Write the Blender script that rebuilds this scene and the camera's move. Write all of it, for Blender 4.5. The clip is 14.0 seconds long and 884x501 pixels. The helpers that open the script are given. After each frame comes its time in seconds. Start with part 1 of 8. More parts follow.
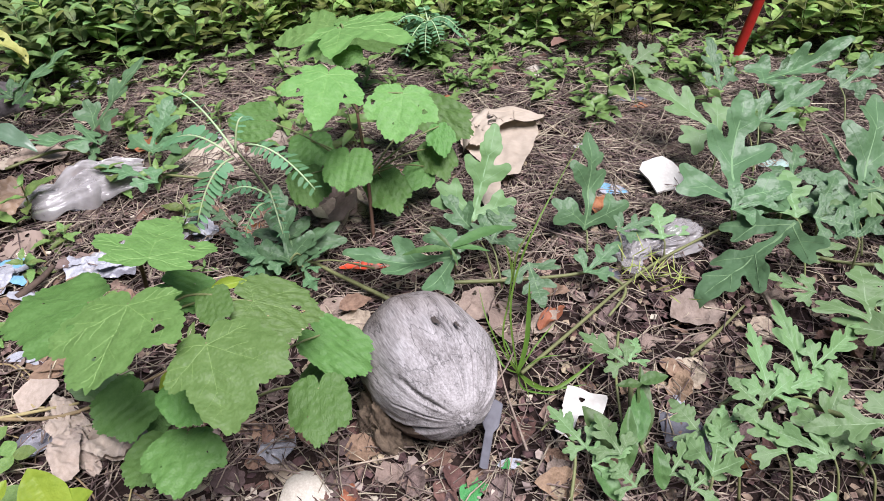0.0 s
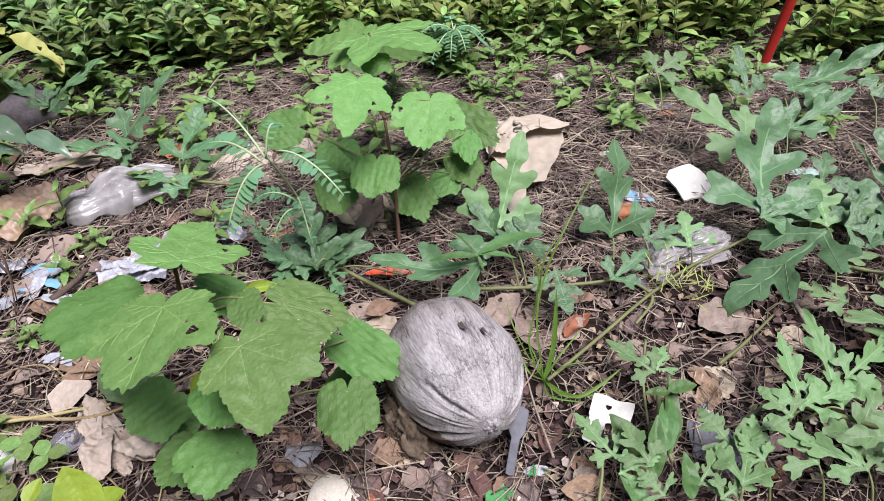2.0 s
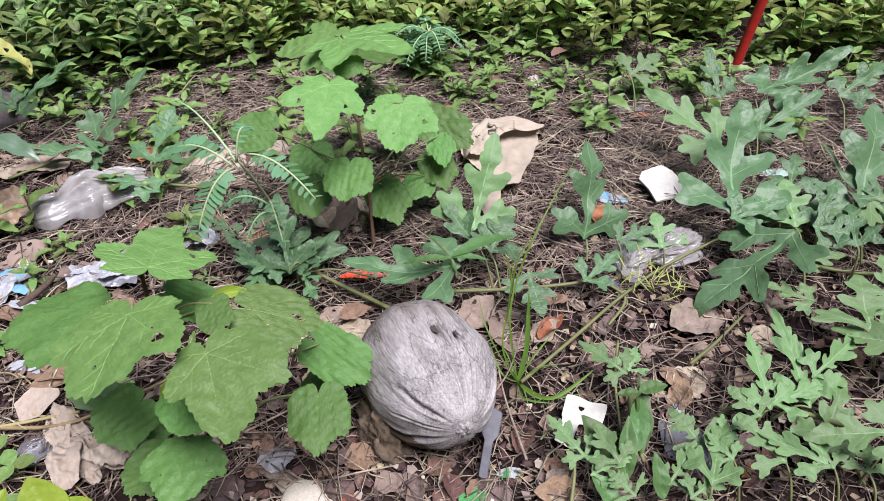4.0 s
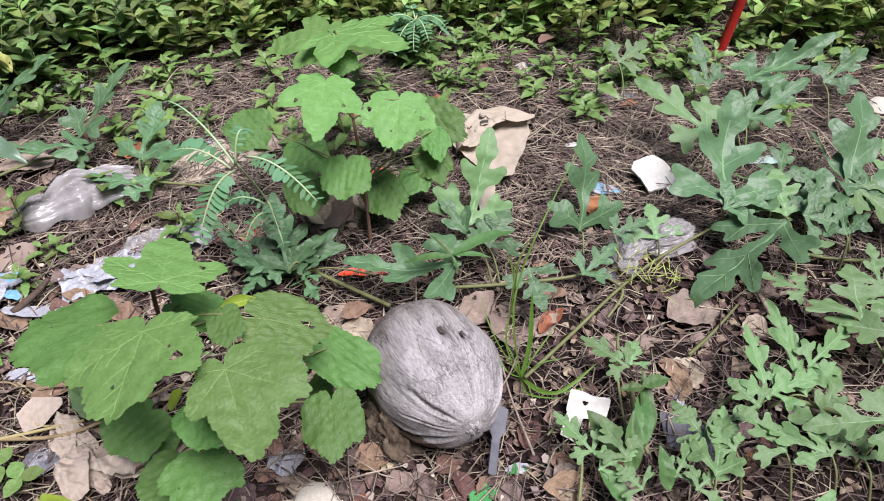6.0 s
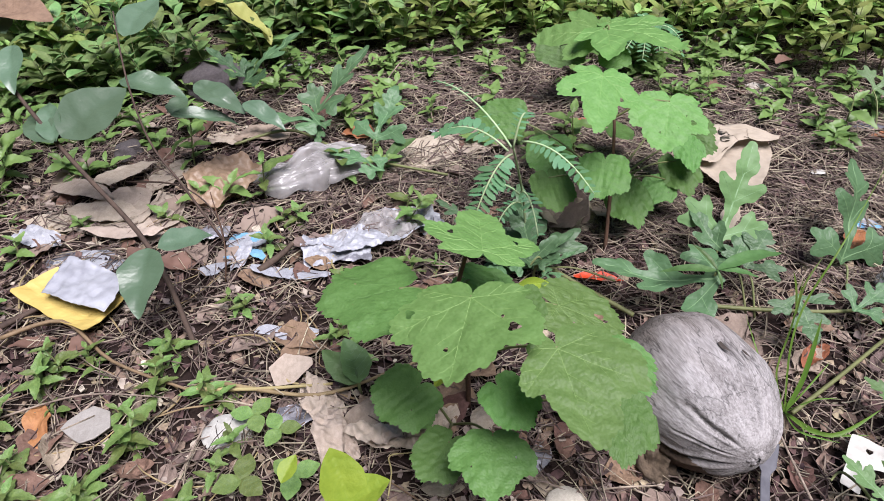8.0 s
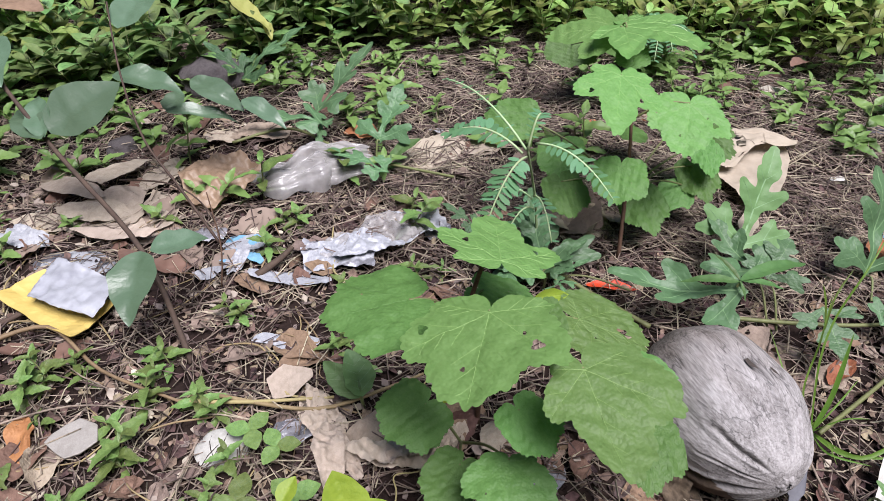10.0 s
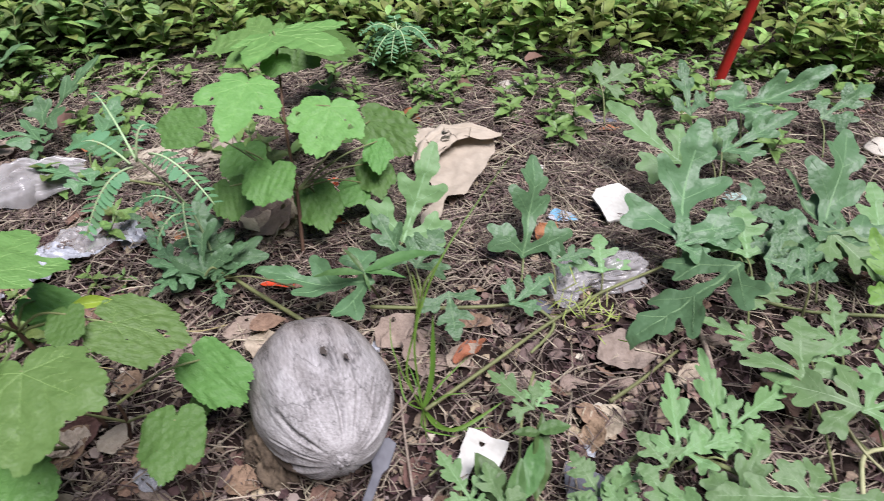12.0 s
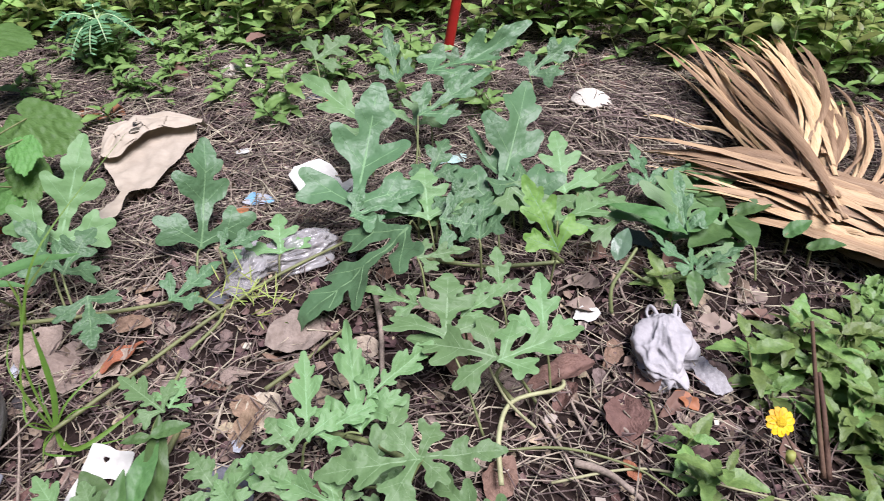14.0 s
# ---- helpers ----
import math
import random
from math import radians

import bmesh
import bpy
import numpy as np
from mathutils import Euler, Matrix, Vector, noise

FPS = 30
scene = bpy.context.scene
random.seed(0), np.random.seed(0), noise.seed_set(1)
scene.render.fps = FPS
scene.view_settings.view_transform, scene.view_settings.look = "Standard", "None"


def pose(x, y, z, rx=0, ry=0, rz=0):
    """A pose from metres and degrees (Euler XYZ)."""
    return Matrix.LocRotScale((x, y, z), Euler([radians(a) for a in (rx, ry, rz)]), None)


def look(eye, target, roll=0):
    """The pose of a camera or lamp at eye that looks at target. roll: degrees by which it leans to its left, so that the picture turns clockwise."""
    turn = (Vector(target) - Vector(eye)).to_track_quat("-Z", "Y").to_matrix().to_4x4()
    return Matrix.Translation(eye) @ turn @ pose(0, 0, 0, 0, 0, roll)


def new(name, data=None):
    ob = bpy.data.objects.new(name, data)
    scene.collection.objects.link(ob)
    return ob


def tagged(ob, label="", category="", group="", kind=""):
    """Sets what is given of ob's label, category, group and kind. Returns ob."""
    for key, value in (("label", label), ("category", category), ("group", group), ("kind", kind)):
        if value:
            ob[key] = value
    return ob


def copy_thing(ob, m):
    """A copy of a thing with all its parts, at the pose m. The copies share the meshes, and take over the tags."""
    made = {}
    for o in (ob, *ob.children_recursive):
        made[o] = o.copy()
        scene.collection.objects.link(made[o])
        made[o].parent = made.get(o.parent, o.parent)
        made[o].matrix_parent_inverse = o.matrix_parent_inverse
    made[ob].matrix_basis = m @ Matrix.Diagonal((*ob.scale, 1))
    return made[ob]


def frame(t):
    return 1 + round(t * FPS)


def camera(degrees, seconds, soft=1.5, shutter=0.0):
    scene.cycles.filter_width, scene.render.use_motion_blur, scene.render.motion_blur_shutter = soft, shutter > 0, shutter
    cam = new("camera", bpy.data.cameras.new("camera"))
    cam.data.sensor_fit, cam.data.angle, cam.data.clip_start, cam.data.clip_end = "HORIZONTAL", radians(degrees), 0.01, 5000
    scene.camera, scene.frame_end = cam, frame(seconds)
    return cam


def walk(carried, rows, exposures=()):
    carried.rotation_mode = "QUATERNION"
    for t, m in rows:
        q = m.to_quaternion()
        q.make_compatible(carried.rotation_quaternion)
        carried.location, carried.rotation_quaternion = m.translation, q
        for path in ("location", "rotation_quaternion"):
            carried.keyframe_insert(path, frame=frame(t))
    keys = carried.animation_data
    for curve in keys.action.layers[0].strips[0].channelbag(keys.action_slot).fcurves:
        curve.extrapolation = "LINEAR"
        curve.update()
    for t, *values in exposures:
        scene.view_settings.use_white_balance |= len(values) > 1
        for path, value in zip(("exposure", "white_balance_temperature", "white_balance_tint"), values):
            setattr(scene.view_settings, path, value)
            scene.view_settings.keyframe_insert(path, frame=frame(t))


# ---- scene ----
cam = camera(66.4, 14.0, soft=0.6, shutter=0.3)
PATH = [
    (0, (0.078, 0.128, 0.724), (-0.073, 1.608, -0.613), -1.3),
    (0.5, (0.075, 0.123, 0.721), (-0.092, 1.617, -0.599), -1.7),
    (1, (0.076, 0.126, 0.72), (-0.097, 1.617, -0.6), -1.5),
    (1.5, (0.073, 0.123, 0.726), (-0.13, 1.61, -0.596), -2.3),
    (2, (0.07, 0.122, 0.724), (-0.142, 1.613, -0.592), -2.4),
    (2.5, (0.077, 0.119, 0.722), (-0.126, 1.618, -0.587), -2.4),
    (3, (0.08, 0.124, 0.724), (-0.081, 1.62, -0.593), -1.5),
    (3.2, (0.085, 0.125, 0.723), (-0.075, 1.62, -0.596), -1.5),
    (5.3, (0.074, 0.127, 0.733), (-0.058, 1.629, -0.581), -0.5),
    (5.5, (0.077, 0.13, 0.731), (-0.033, 1.628, -0.59), -0.2),
    (6, (0.046, 0.141, 0.751), (-0.039, 1.596, -0.618), -0.8),
    (6.5, (-0.008, 0.14, 0.75), (-0.14, 1.604, -0.606), -1.2),
    (7, (-0.083, 0.123, 0.713), (-0.334, 1.589, -0.624), -0.6),
    (7.5, (-0.12, 0.11, 0.709), (-0.528, 1.561, -0.605), -3.6),
    (8, (-0.155, 0.114, 0.706), (-0.552, 1.564, -0.613), -1.5),
    (8.2, (-0.164, 0.116, 0.704), (-0.552, 1.568, -0.616), -0.8),
    (10.3, (-0.181, 0.156, 0.681), (-0.564, 1.611, -0.637), -0.4),
    (10.5, (-0.133, 0.163, 0.693), (-0.482, 1.614, -0.639), 0.9),
    (11, (0.015, 0.187, 0.703), (-0.197, 1.687, -0.603), 1.8),
    (11.5, (0.111, 0.192, 0.704), (-0.108, 1.693, -0.6), 0.7),
    (12, (0.219, 0.201, 0.709), (-0.011, 1.682, -0.616), -0.2),
    (12.5, (0.329, 0.22, 0.681), (0.167, 1.675, -0.682), -0.5),
    (13, (0.421, 0.236, 0.671), (0.324, 1.706, -0.682), -1.1),
    (13.5, (0.491, 0.242, 0.667), (0.478, 1.738, -0.66), -0.7),
    (14, (0.525, 0.246, 0.658), (0.605, 1.732, -0.678), 0.6),
]
walk(cam, [(t, look(eye, target, roll)) for t, eye, target, roll in PATH],
     [(0, 1.0, 6250, 22), (8, 0.90, 6300, 21), (11.5, 0.88, 6300, 19), (12.5, 0.92, 6150, 22), (13, 0.87, 6150, 23), (13.5, 0.90, 6150, 22), (14, 1.05, 6100, 22)])

# ---- light: an overcast day under thin tree shade ----
world = bpy.data.worlds.new("world")
scene.world = world
world.use_nodes = True
wn = world.node_tree
sky = wn.nodes.new("ShaderNodeTexSky")
sky.sky_type, sky.sun_disc = "NISHITA", False
sky.sun_elevation, sky.sun_rotation = radians(68), radians(130)
wn.links.new(sky.outputs["Color"], wn.nodes["Background"].inputs["Color"])
wn.nodes["Background"].inputs["Strength"].default_value = 0.062
sun = new("sun", bpy.data.lights.new("sun", "SUN"))
sun.data.energy, sun.data.angle, sun.data.color = 3.55, radians(30), (1.0, 0.98, 0.95)
sun.matrix_world = look((1.5, -0.3, 4.6), (0.1, 0.9, 0))


# ---- materials ----
def material(name, color, color2=None, rough=0.6, scale=8.0, bump=0.3, bump_scale=60.0, translucent=0.0, vary=0.12,
             stretch=(1, 1, 1), metallic=0.0, spec=0.4, alpha=1.0, voronoi=0.0, island=False, transmit=0.0, dist=0.002, hue=0.12, grain=0.3):
    """A surface with two scales of mottling, a fine relief and a tint that differs from piece to piece."""
    m = bpy.data.materials.new(name)
    m.use_nodes = True
    nt, nd, ln = m.node_tree, m.node_tree.nodes, m.node_tree.links
    bsdf = nd["Principled BSDF"]
    color2 = color2 or tuple(c * 0.6 for c in color)
    tc = nd.new("ShaderNodeTexCoord")
    mp = nd.new("ShaderNodeMapping")
    mp.inputs["Scale"].default_value = stretch
    ln.new(tc.outputs["Object"], mp.inputs["Vector"])
    big = nd.new("ShaderNodeTexNoise")
    big.inputs["Scale"].default_value, big.inputs["Detail"].default_value, big.inputs["Roughness"].default_value = scale, 6, 0.65
    fine = nd.new("ShaderNodeTexNoise")
    fine.inputs["Scale"].default_value, fine.inputs["Detail"].default_value = bump_scale, 5
    ln.new(mp.outputs["Vector"], big.inputs["Vector"])
    ln.new(mp.outputs["Vector"], fine.inputs["Vector"])
    ramp = nd.new("ShaderNodeValToRGB")
    ramp.color_ramp.elements[0].position, ramp.color_ramp.elements[1].position = 0.32, 0.68
    ramp.color_ramp.elements[0].color, ramp.color_ramp.elements[1].color = (*color2, 1), (*color, 1)
    mixf = nd.new("ShaderNodeMix")
    mixf.inputs["Factor"].default_value = grain
    ln.new(big.outputs["Fac"], mixf.inputs["A"])
    ln.new(fine.outputs["Fac"], mixf.inputs["B"])
    ln.new(mixf.outputs["Result"], ramp.inputs["Fac"])
    hsv = nd.new("ShaderNodeHueSaturation")
    ln.new(ramp.outputs["Color"], hsv.inputs["Color"])
    if island:
        rnd = nd.new("ShaderNodeNewGeometry").outputs["Random Per Island"]
    else:
        rnd = nd.new("ShaderNodeObjectInfo").outputs["Random"]
    for key, lo, hi in (("Value", 1 - vary * 1.6, 1 + vary * 1.6), ("Hue", 0.5 - vary * hue, 0.5 + vary * hue)):
        mr = nd.new("ShaderNodeMapRange")
        mr.inputs["To Min"].default_value, mr.inputs["To Max"].default_value = lo, hi
        ln.new(rnd, mr.inputs["Value"])
        ln.new(mr.outputs["Result"], hsv.inputs[key])
    ln.new(hsv.outputs["Color"], bsdf.inputs["Base Color"])
    bsdf.inputs["Roughness"].default_value = rough
    bsdf.inputs["Metallic"].default_value = metallic
    bsdf.inputs["Specular IOR Level"].default_value = spec
    bsdf.inputs["Alpha"].default_value = alpha
    bsdf.inputs["Transmission Weight"].default_value = transmit
    height = fine.outputs["Fac"]
    if voronoi:
        vor = nd.new("ShaderNodeTexVoronoi")
        vor.inputs["Scale"].default_value = voronoi
        ln.new(mp.outputs["Vector"], vor.inputs["Vector"])
        add = nd.new("ShaderNodeMath")
        add.operation = "SUBTRACT"
        ln.new(fine.outputs["Fac"], add.inputs[0])
        ln.new(vor.outputs["Distance"], add.inputs[1])
        height = add.outputs[0]
    bp = nd.new("ShaderNodeBump")
    bp.inputs["Strength"].default_value, bp.inputs["Distance"].default_value = bump, dist
    ln.new(height, bp.inputs["Height"])
    ln.new(bp.outputs["Normal"], bsdf.inputs["Normal"])
    if translucent:
        tr = nd.new("ShaderNodeBsdfTranslucent")
        ln.new(hsv.outputs["Color"], tr.inputs["Color"])
        ms = nd.new("ShaderNodeMixShader")
        ms.inputs["Fac"].default_value = translucent
        ln.new(bsdf.outputs["BSDF"], ms.inputs[1])
        ln.new(tr.outputs["BSDF"], ms.inputs[2])
        ln.new(ms.outputs["Shader"], nd["Material Output"].inputs["Surface"])
    return m


M = {
    "soil": material("soil", (0.036, 0.023, 0.019), (0.010, 0.006, 0.006), 0.95, 14, 0.9, 160, spec=0.15, dist=0.006),
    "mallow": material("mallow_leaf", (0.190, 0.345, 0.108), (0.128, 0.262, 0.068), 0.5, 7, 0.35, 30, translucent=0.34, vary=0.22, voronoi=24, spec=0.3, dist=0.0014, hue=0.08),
    # mallow again with the upper leaves' shade put into its colour
    "mallow_shaded": material("shaded_mallow_leaf", (0.135, 0.275, 0.078), (0.090, 0.205, 0.050), 0.5, 7, 0.35, 30, translucent=0.3, vary=0.16, voronoi=24, spec=0.3, dist=0.0014, hue=0.08),
    "mallow_vein": material("mallow_vein", (0.208, 0.340, 0.112), (0.155, 0.275, 0.078), 0.6, 5, 0.2, 30),
    "melon": material("melon_leaf", (0.102, 0.198, 0.092), (0.082, 0.168, 0.075), 0.45, 9, 0.45, 34, translucent=0.18, vary=0.14, voronoi=17, spec=0.45, dist=0.0023, hue=0.05),
    "broad": material("broad_leaf", (0.100, 0.192, 0.062), (0.062, 0.132, 0.039), 0.5, 4, 0.3, 16, translucent=0.22, vary=0.16, spec=0.4, dist=0.002),
    "thicket": material("thicket_leaf", (0.225, 0.33, 0.115), (0.085, 0.16, 0.052), 0.42, 30, 0.2, 200, translucent=0.2, vary=0.3, spec=0.5, island=True),
    "melon_soft": material("pale_melon_leaf", (0.158, 0.278, 0.112), (0.134, 0.246, 0.094), 0.5, 9, 0.4, 34, translucent=0.25, vary=0.13, voronoi=15, spec=0.35, dist=0.0014, hue=0.06),
    "melon_soft_vein": material("pale_melon_vein", (0.205, 0.325, 0.165), (0.165, 0.28, 0.13), 0.6, 6, 0.2, 30),
    "melon_vein": material("melon_vein", (0.165, 0.285, 0.138), (0.125, 0.23, 0.10), 0.6, 6, 0.2, 30),
    "melon_young": material("young_melon_leaf", (0.20, 0.36, 0.08), (0.13, 0.27, 0.05), 0.5, 4, 0.5, 22, translucent=0.3, vary=0.1, voronoi=13, dist=0.0014),
    "vine": material("vine_stem", (0.20, 0.23, 0.09), (0.11, 0.12, 0.05), 0.6, 40, 0.3, 300),
    "runner_tan": material("tan_runner", (0.36, 0.28, 0.15), (0.20, 0.15, 0.075), 0.7, 40, 0.4, 200, vary=0.25),
    "runner_pale": material("pale_runner", (0.36, 0.36, 0.20), (0.22, 0.21, 0.11), 0.65, 40, 0.4, 200, vary=0.1),
    "stem_brown": material("brown_stem", (0.14, 0.085, 0.05), (0.075, 0.042, 0.028), 0.8, 60, 0.5, 300),
    "wood": material("woody_stem", (0.12, 0.085, 0.06), (0.05, 0.035, 0.028), 0.85, 40, 0.6, 250, stretch=(1, 1, 0.2)),
    "creeper": material("creeper_leaf", (0.205, 0.302, 0.088), (0.105, 0.185, 0.050), 0.45, 5, 0.4, 20, translucent=0.25, vary=0.2, spec=0.45, dist=0.002),
    "creeper_bed": material("creeper_bed_leaf", (0.36, 0.46, 0.14), (0.16, 0.25, 0.06), 0.45, 30, 0.2, 200, translucent=0.33, vary=0.34, spec=0.45, island=True),
    "shrub": material("shrub_leaf", (0.115, 0.188, 0.115), (0.085, 0.150, 0.085), 0.36, 3, 0.2, 14, translucent=0.15, vary=0.15, spec=0.6, dist=0.005),
    "shrub_vein": material("shrub_vein", (0.16, 0.25, 0.15), (0.12, 0.20, 0.11), 0.5, 6, 0.2, 30),
    "yellow_leaf": material("yellow_leaf", (0.54, 0.55, 0.19), (0.40, 0.45, 0.12), 0.5, 3, 0.2, 14, translucent=0.3, vary=0.08, dist=0.005),
    "lime_leaf": material("lime_leaf", (0.29, 0.375, 0.045), (0.20, 0.29, 0.03), 0.45, 3, 0.2, 14, translucent=0.3, vary=0.06, dist=0.005),
    "pinnate": material("pinnate_leaflet", (0.13, 0.29, 0.135), (0.09, 0.22, 0.095), 0.55, 30, 0.2, 200, translucent=0.25, vary=0.15),
    "pinnate_axis": material("pinnate_axis", (0.40, 0.52, 0.30), (0.30, 0.42, 0.20), 0.6, 40, 0.2, 200),
    "grass": material("grass_blade", (0.15, 0.26, 0.04), (0.09, 0.18, 0.025), 0.5, 20, 0.2, 200, translucent=0.3, vary=0.2, stretch=(8, 8, 1)),
    "sedge": material("sedge_blade", (0.36, 0.42, 0.11), (0.25, 0.32, 0.07), 0.55, 20, 0.2, 200, translucent=0.2, vary=0.15),
    "straw": material("straw", (0.395, 0.312, 0.252), (0.055, 0.040, 0.033), 0.85, 25, 0.4, 300, vary=0.45, island=True),
    "crumb": material("leaf_crumbs", (0.27, 0.18, 0.145), (0.045, 0.028, 0.024), 0.85, 25, 0.5, 200, vary=0.5, island=True),
    "dry_brown": material("dry_brown_leaf", (0.26, 0.16, 0.115), (0.115, 0.066, 0.048), 0.75, 4, 0.6, 18, translucent=0.08, vary=0.22, dist=0.005),
    "dry_pale": material("dry_pale_leaf", (0.385, 0.31, 0.245), (0.21, 0.158, 0.122), 0.75, 4, 0.6, 18, translucent=0.08, vary=0.28, dist=0.005),
    "dry_orange": material("dry_orange_leaf", (0.43, 0.195, 0.085), (0.27, 0.105, 0.045), 0.6, 4, 0.5, 18, translucent=0.1, vary=0.15, dist=0.005),
    "red_leaf": material("red_leaf", (0.60, 0.085, 0.02), (0.42, 0.05, 0.015), 0.5, 4, 0.3, 18, vary=0.1, dist=0.005),
    "husk": material("coconut_husk", (0.49, 0.475, 0.47), (0.115, 0.103, 0.098), 0.85, 10, 0.5, 150, vary=0.0, stretch=(3.2, 3.2, 0.45), spec=0.2, dist=0.001, grain=0.4),
    "husk_dark": material("coconut_pit", (0.085, 0.07, 0.06), (0.035, 0.028, 0.024), 0.95, 60, 0.8, 200, vary=0.0),
    "husk_fibre": material("husk_fibre", (0.135, 0.098, 0.068), (0.05, 0.036, 0.026), 0.95, 50, 0.9, 200, vary=0.1),
    "white_foam": material("white_foam", (0.60, 0.60, 0.55), (0.42, 0.41, 0.37), 0.75, 20, 0.3, 180, vary=0.03),
    "white_card": material("white_card", (0.58, 0.58, 0.54), (0.38, 0.37, 0.33), 0.7, 12, 0.3, 90, vary=0.03),
    "beige": material("beige_paper", (0.47, 0.405, 0.325), (0.29, 0.24, 0.185), 0.8, 9, 0.6, 60, translucent=0.1, vary=0.08),
    "beige_cloth": material("beige_cloth", (0.60, 0.51, 0.42), (0.38, 0.31, 0.245), 0.9, 8, 0.6, 220, vary=0.06),
    "grey_cloth": material("grey_cloth", (0.52, 0.505, 0.51), (0.32, 0.30, 0.305), 0.7, 14, 0.6, 120, translucent=0.15, vary=0.05, dist=0.003),
    "tan_plastic": material("tan_plastic", (0.46, 0.34, 0.23), (0.30, 0.21, 0.13), 0.42, 10, 0.3, 60, translucent=0.25, vary=0.05, spec=0.5),
    "clear_plastic": material("clear_plastic_film", (0.54, 0.53, 0.52), (0.30, 0.285, 0.28), 0.22, 22, 0.5, 70, vary=0.05, alpha=0.52, spec=0.7),
    "white_plastic": material("white_plastic_film", (0.46, 0.48, 0.515), (0.24, 0.25, 0.28), 0.3, 16, 0.5, 70, vary=0.06, spec=0.6),
    "silver": material("silver_wrapper", (0.50, 0.50, 0.54), (0.26, 0.26, 0.29), 0.3, 26, 0.6, 70, metallic=0.55, vary=0.08),
    "grey_plastic": material("grey_plastic", (0.15, 0.155, 0.175), (0.08, 0.08, 0.095), 0.6, 14, 0.3, 120, vary=0.03, spec=0.3),
    "blue_plastic": material("blue_plastic", (0.20, 0.42, 0.58), (0.13, 0.30, 0.45), 0.35, 14, 0.3, 80, vary=0.05),
    "teal_plastic": material("teal_plastic", (0.30, 0.52, 0.46), (0.52, 0.62, 0.56), 0.3, 24, 0.3, 80, vary=0.05, alpha=0.85),
    "green_plastic": material("green_plastic", (0.06, 0.30, 0.08), (0.035, 0.20, 0.05), 0.35, 14, 0.4, 80, vary=0.03),
    "yellow_card": material("yellow_card", (0.62, 0.48, 0.15), (0.48, 0.36, 0.10), 0.55, 10, 0.3, 80, vary=0.03),
    # for the added ring out of view that holds back low sky light
    "hedge": material("sky_block_green", (0.05, 0.085, 0.025), (0.015, 0.03, 0.01), 0.8, 1.5, 0.5, 8),
    "shell": material("pale_husk_piece", (0.66, 0.62, 0.54), (0.44, 0.39, 0.31), 0.7, 24, 0.4, 120, vary=0.05),
    "milky": material("milky_plastic", (0.42, 0.40, 0.365), (0.30, 0.28, 0.25), 0.35, 5, 0.2, 40, translucent=0.15, vary=0.02, spec=0.5),
    "dry_grey": material("dry_grey_leaf", (0.22, 0.165, 0.145), (0.10, 0.068, 0.058), 0.8, 5, 0.6, 18, vary=0.25, dist=0.005),
    "stone": material("grey_stone", (0.13, 0.115, 0.115), (0.06, 0.053, 0.055), 0.85, 22, 0.8, 120, vary=0.08),
    "chip": material("pale_chip", (0.38, 0.30, 0.24), (0.22, 0.165, 0.13), 0.85, 30, 0.6, 150, vary=0.25),
    "flake": material("pale_flake", (0.44, 0.38, 0.32), (0.24, 0.19, 0.16), 0.8, 30, 0.5, 150, vary=0.35, island=True),
    "palm": material("dry_palm", (0.55, 0.395, 0.23), (0.27, 0.16, 0.08), 0.6, 5, 0.7, 30, vary=0.32, stretch=(1, 22, 22), dist=0.002, hue=0.03),
    "red_paint": material("red_paint", (0.42, 0.022, 0.016), (0.28, 0.016, 0.012), 0.4, 30, 0.35, 150, vary=0.0, spec=0.5),
    "petal": material("yellow_petal", (0.85, 0.52, 0.015), (0.75, 0.42, 0.01), 0.5, 12, 0.2, 80, translucent=0.15),
    "flower_disc": material("flower_disc", (0.80, 0.45, 0.012), (0.62, 0.32, 0.01), 0.8, 90, 0.8, 300),
}


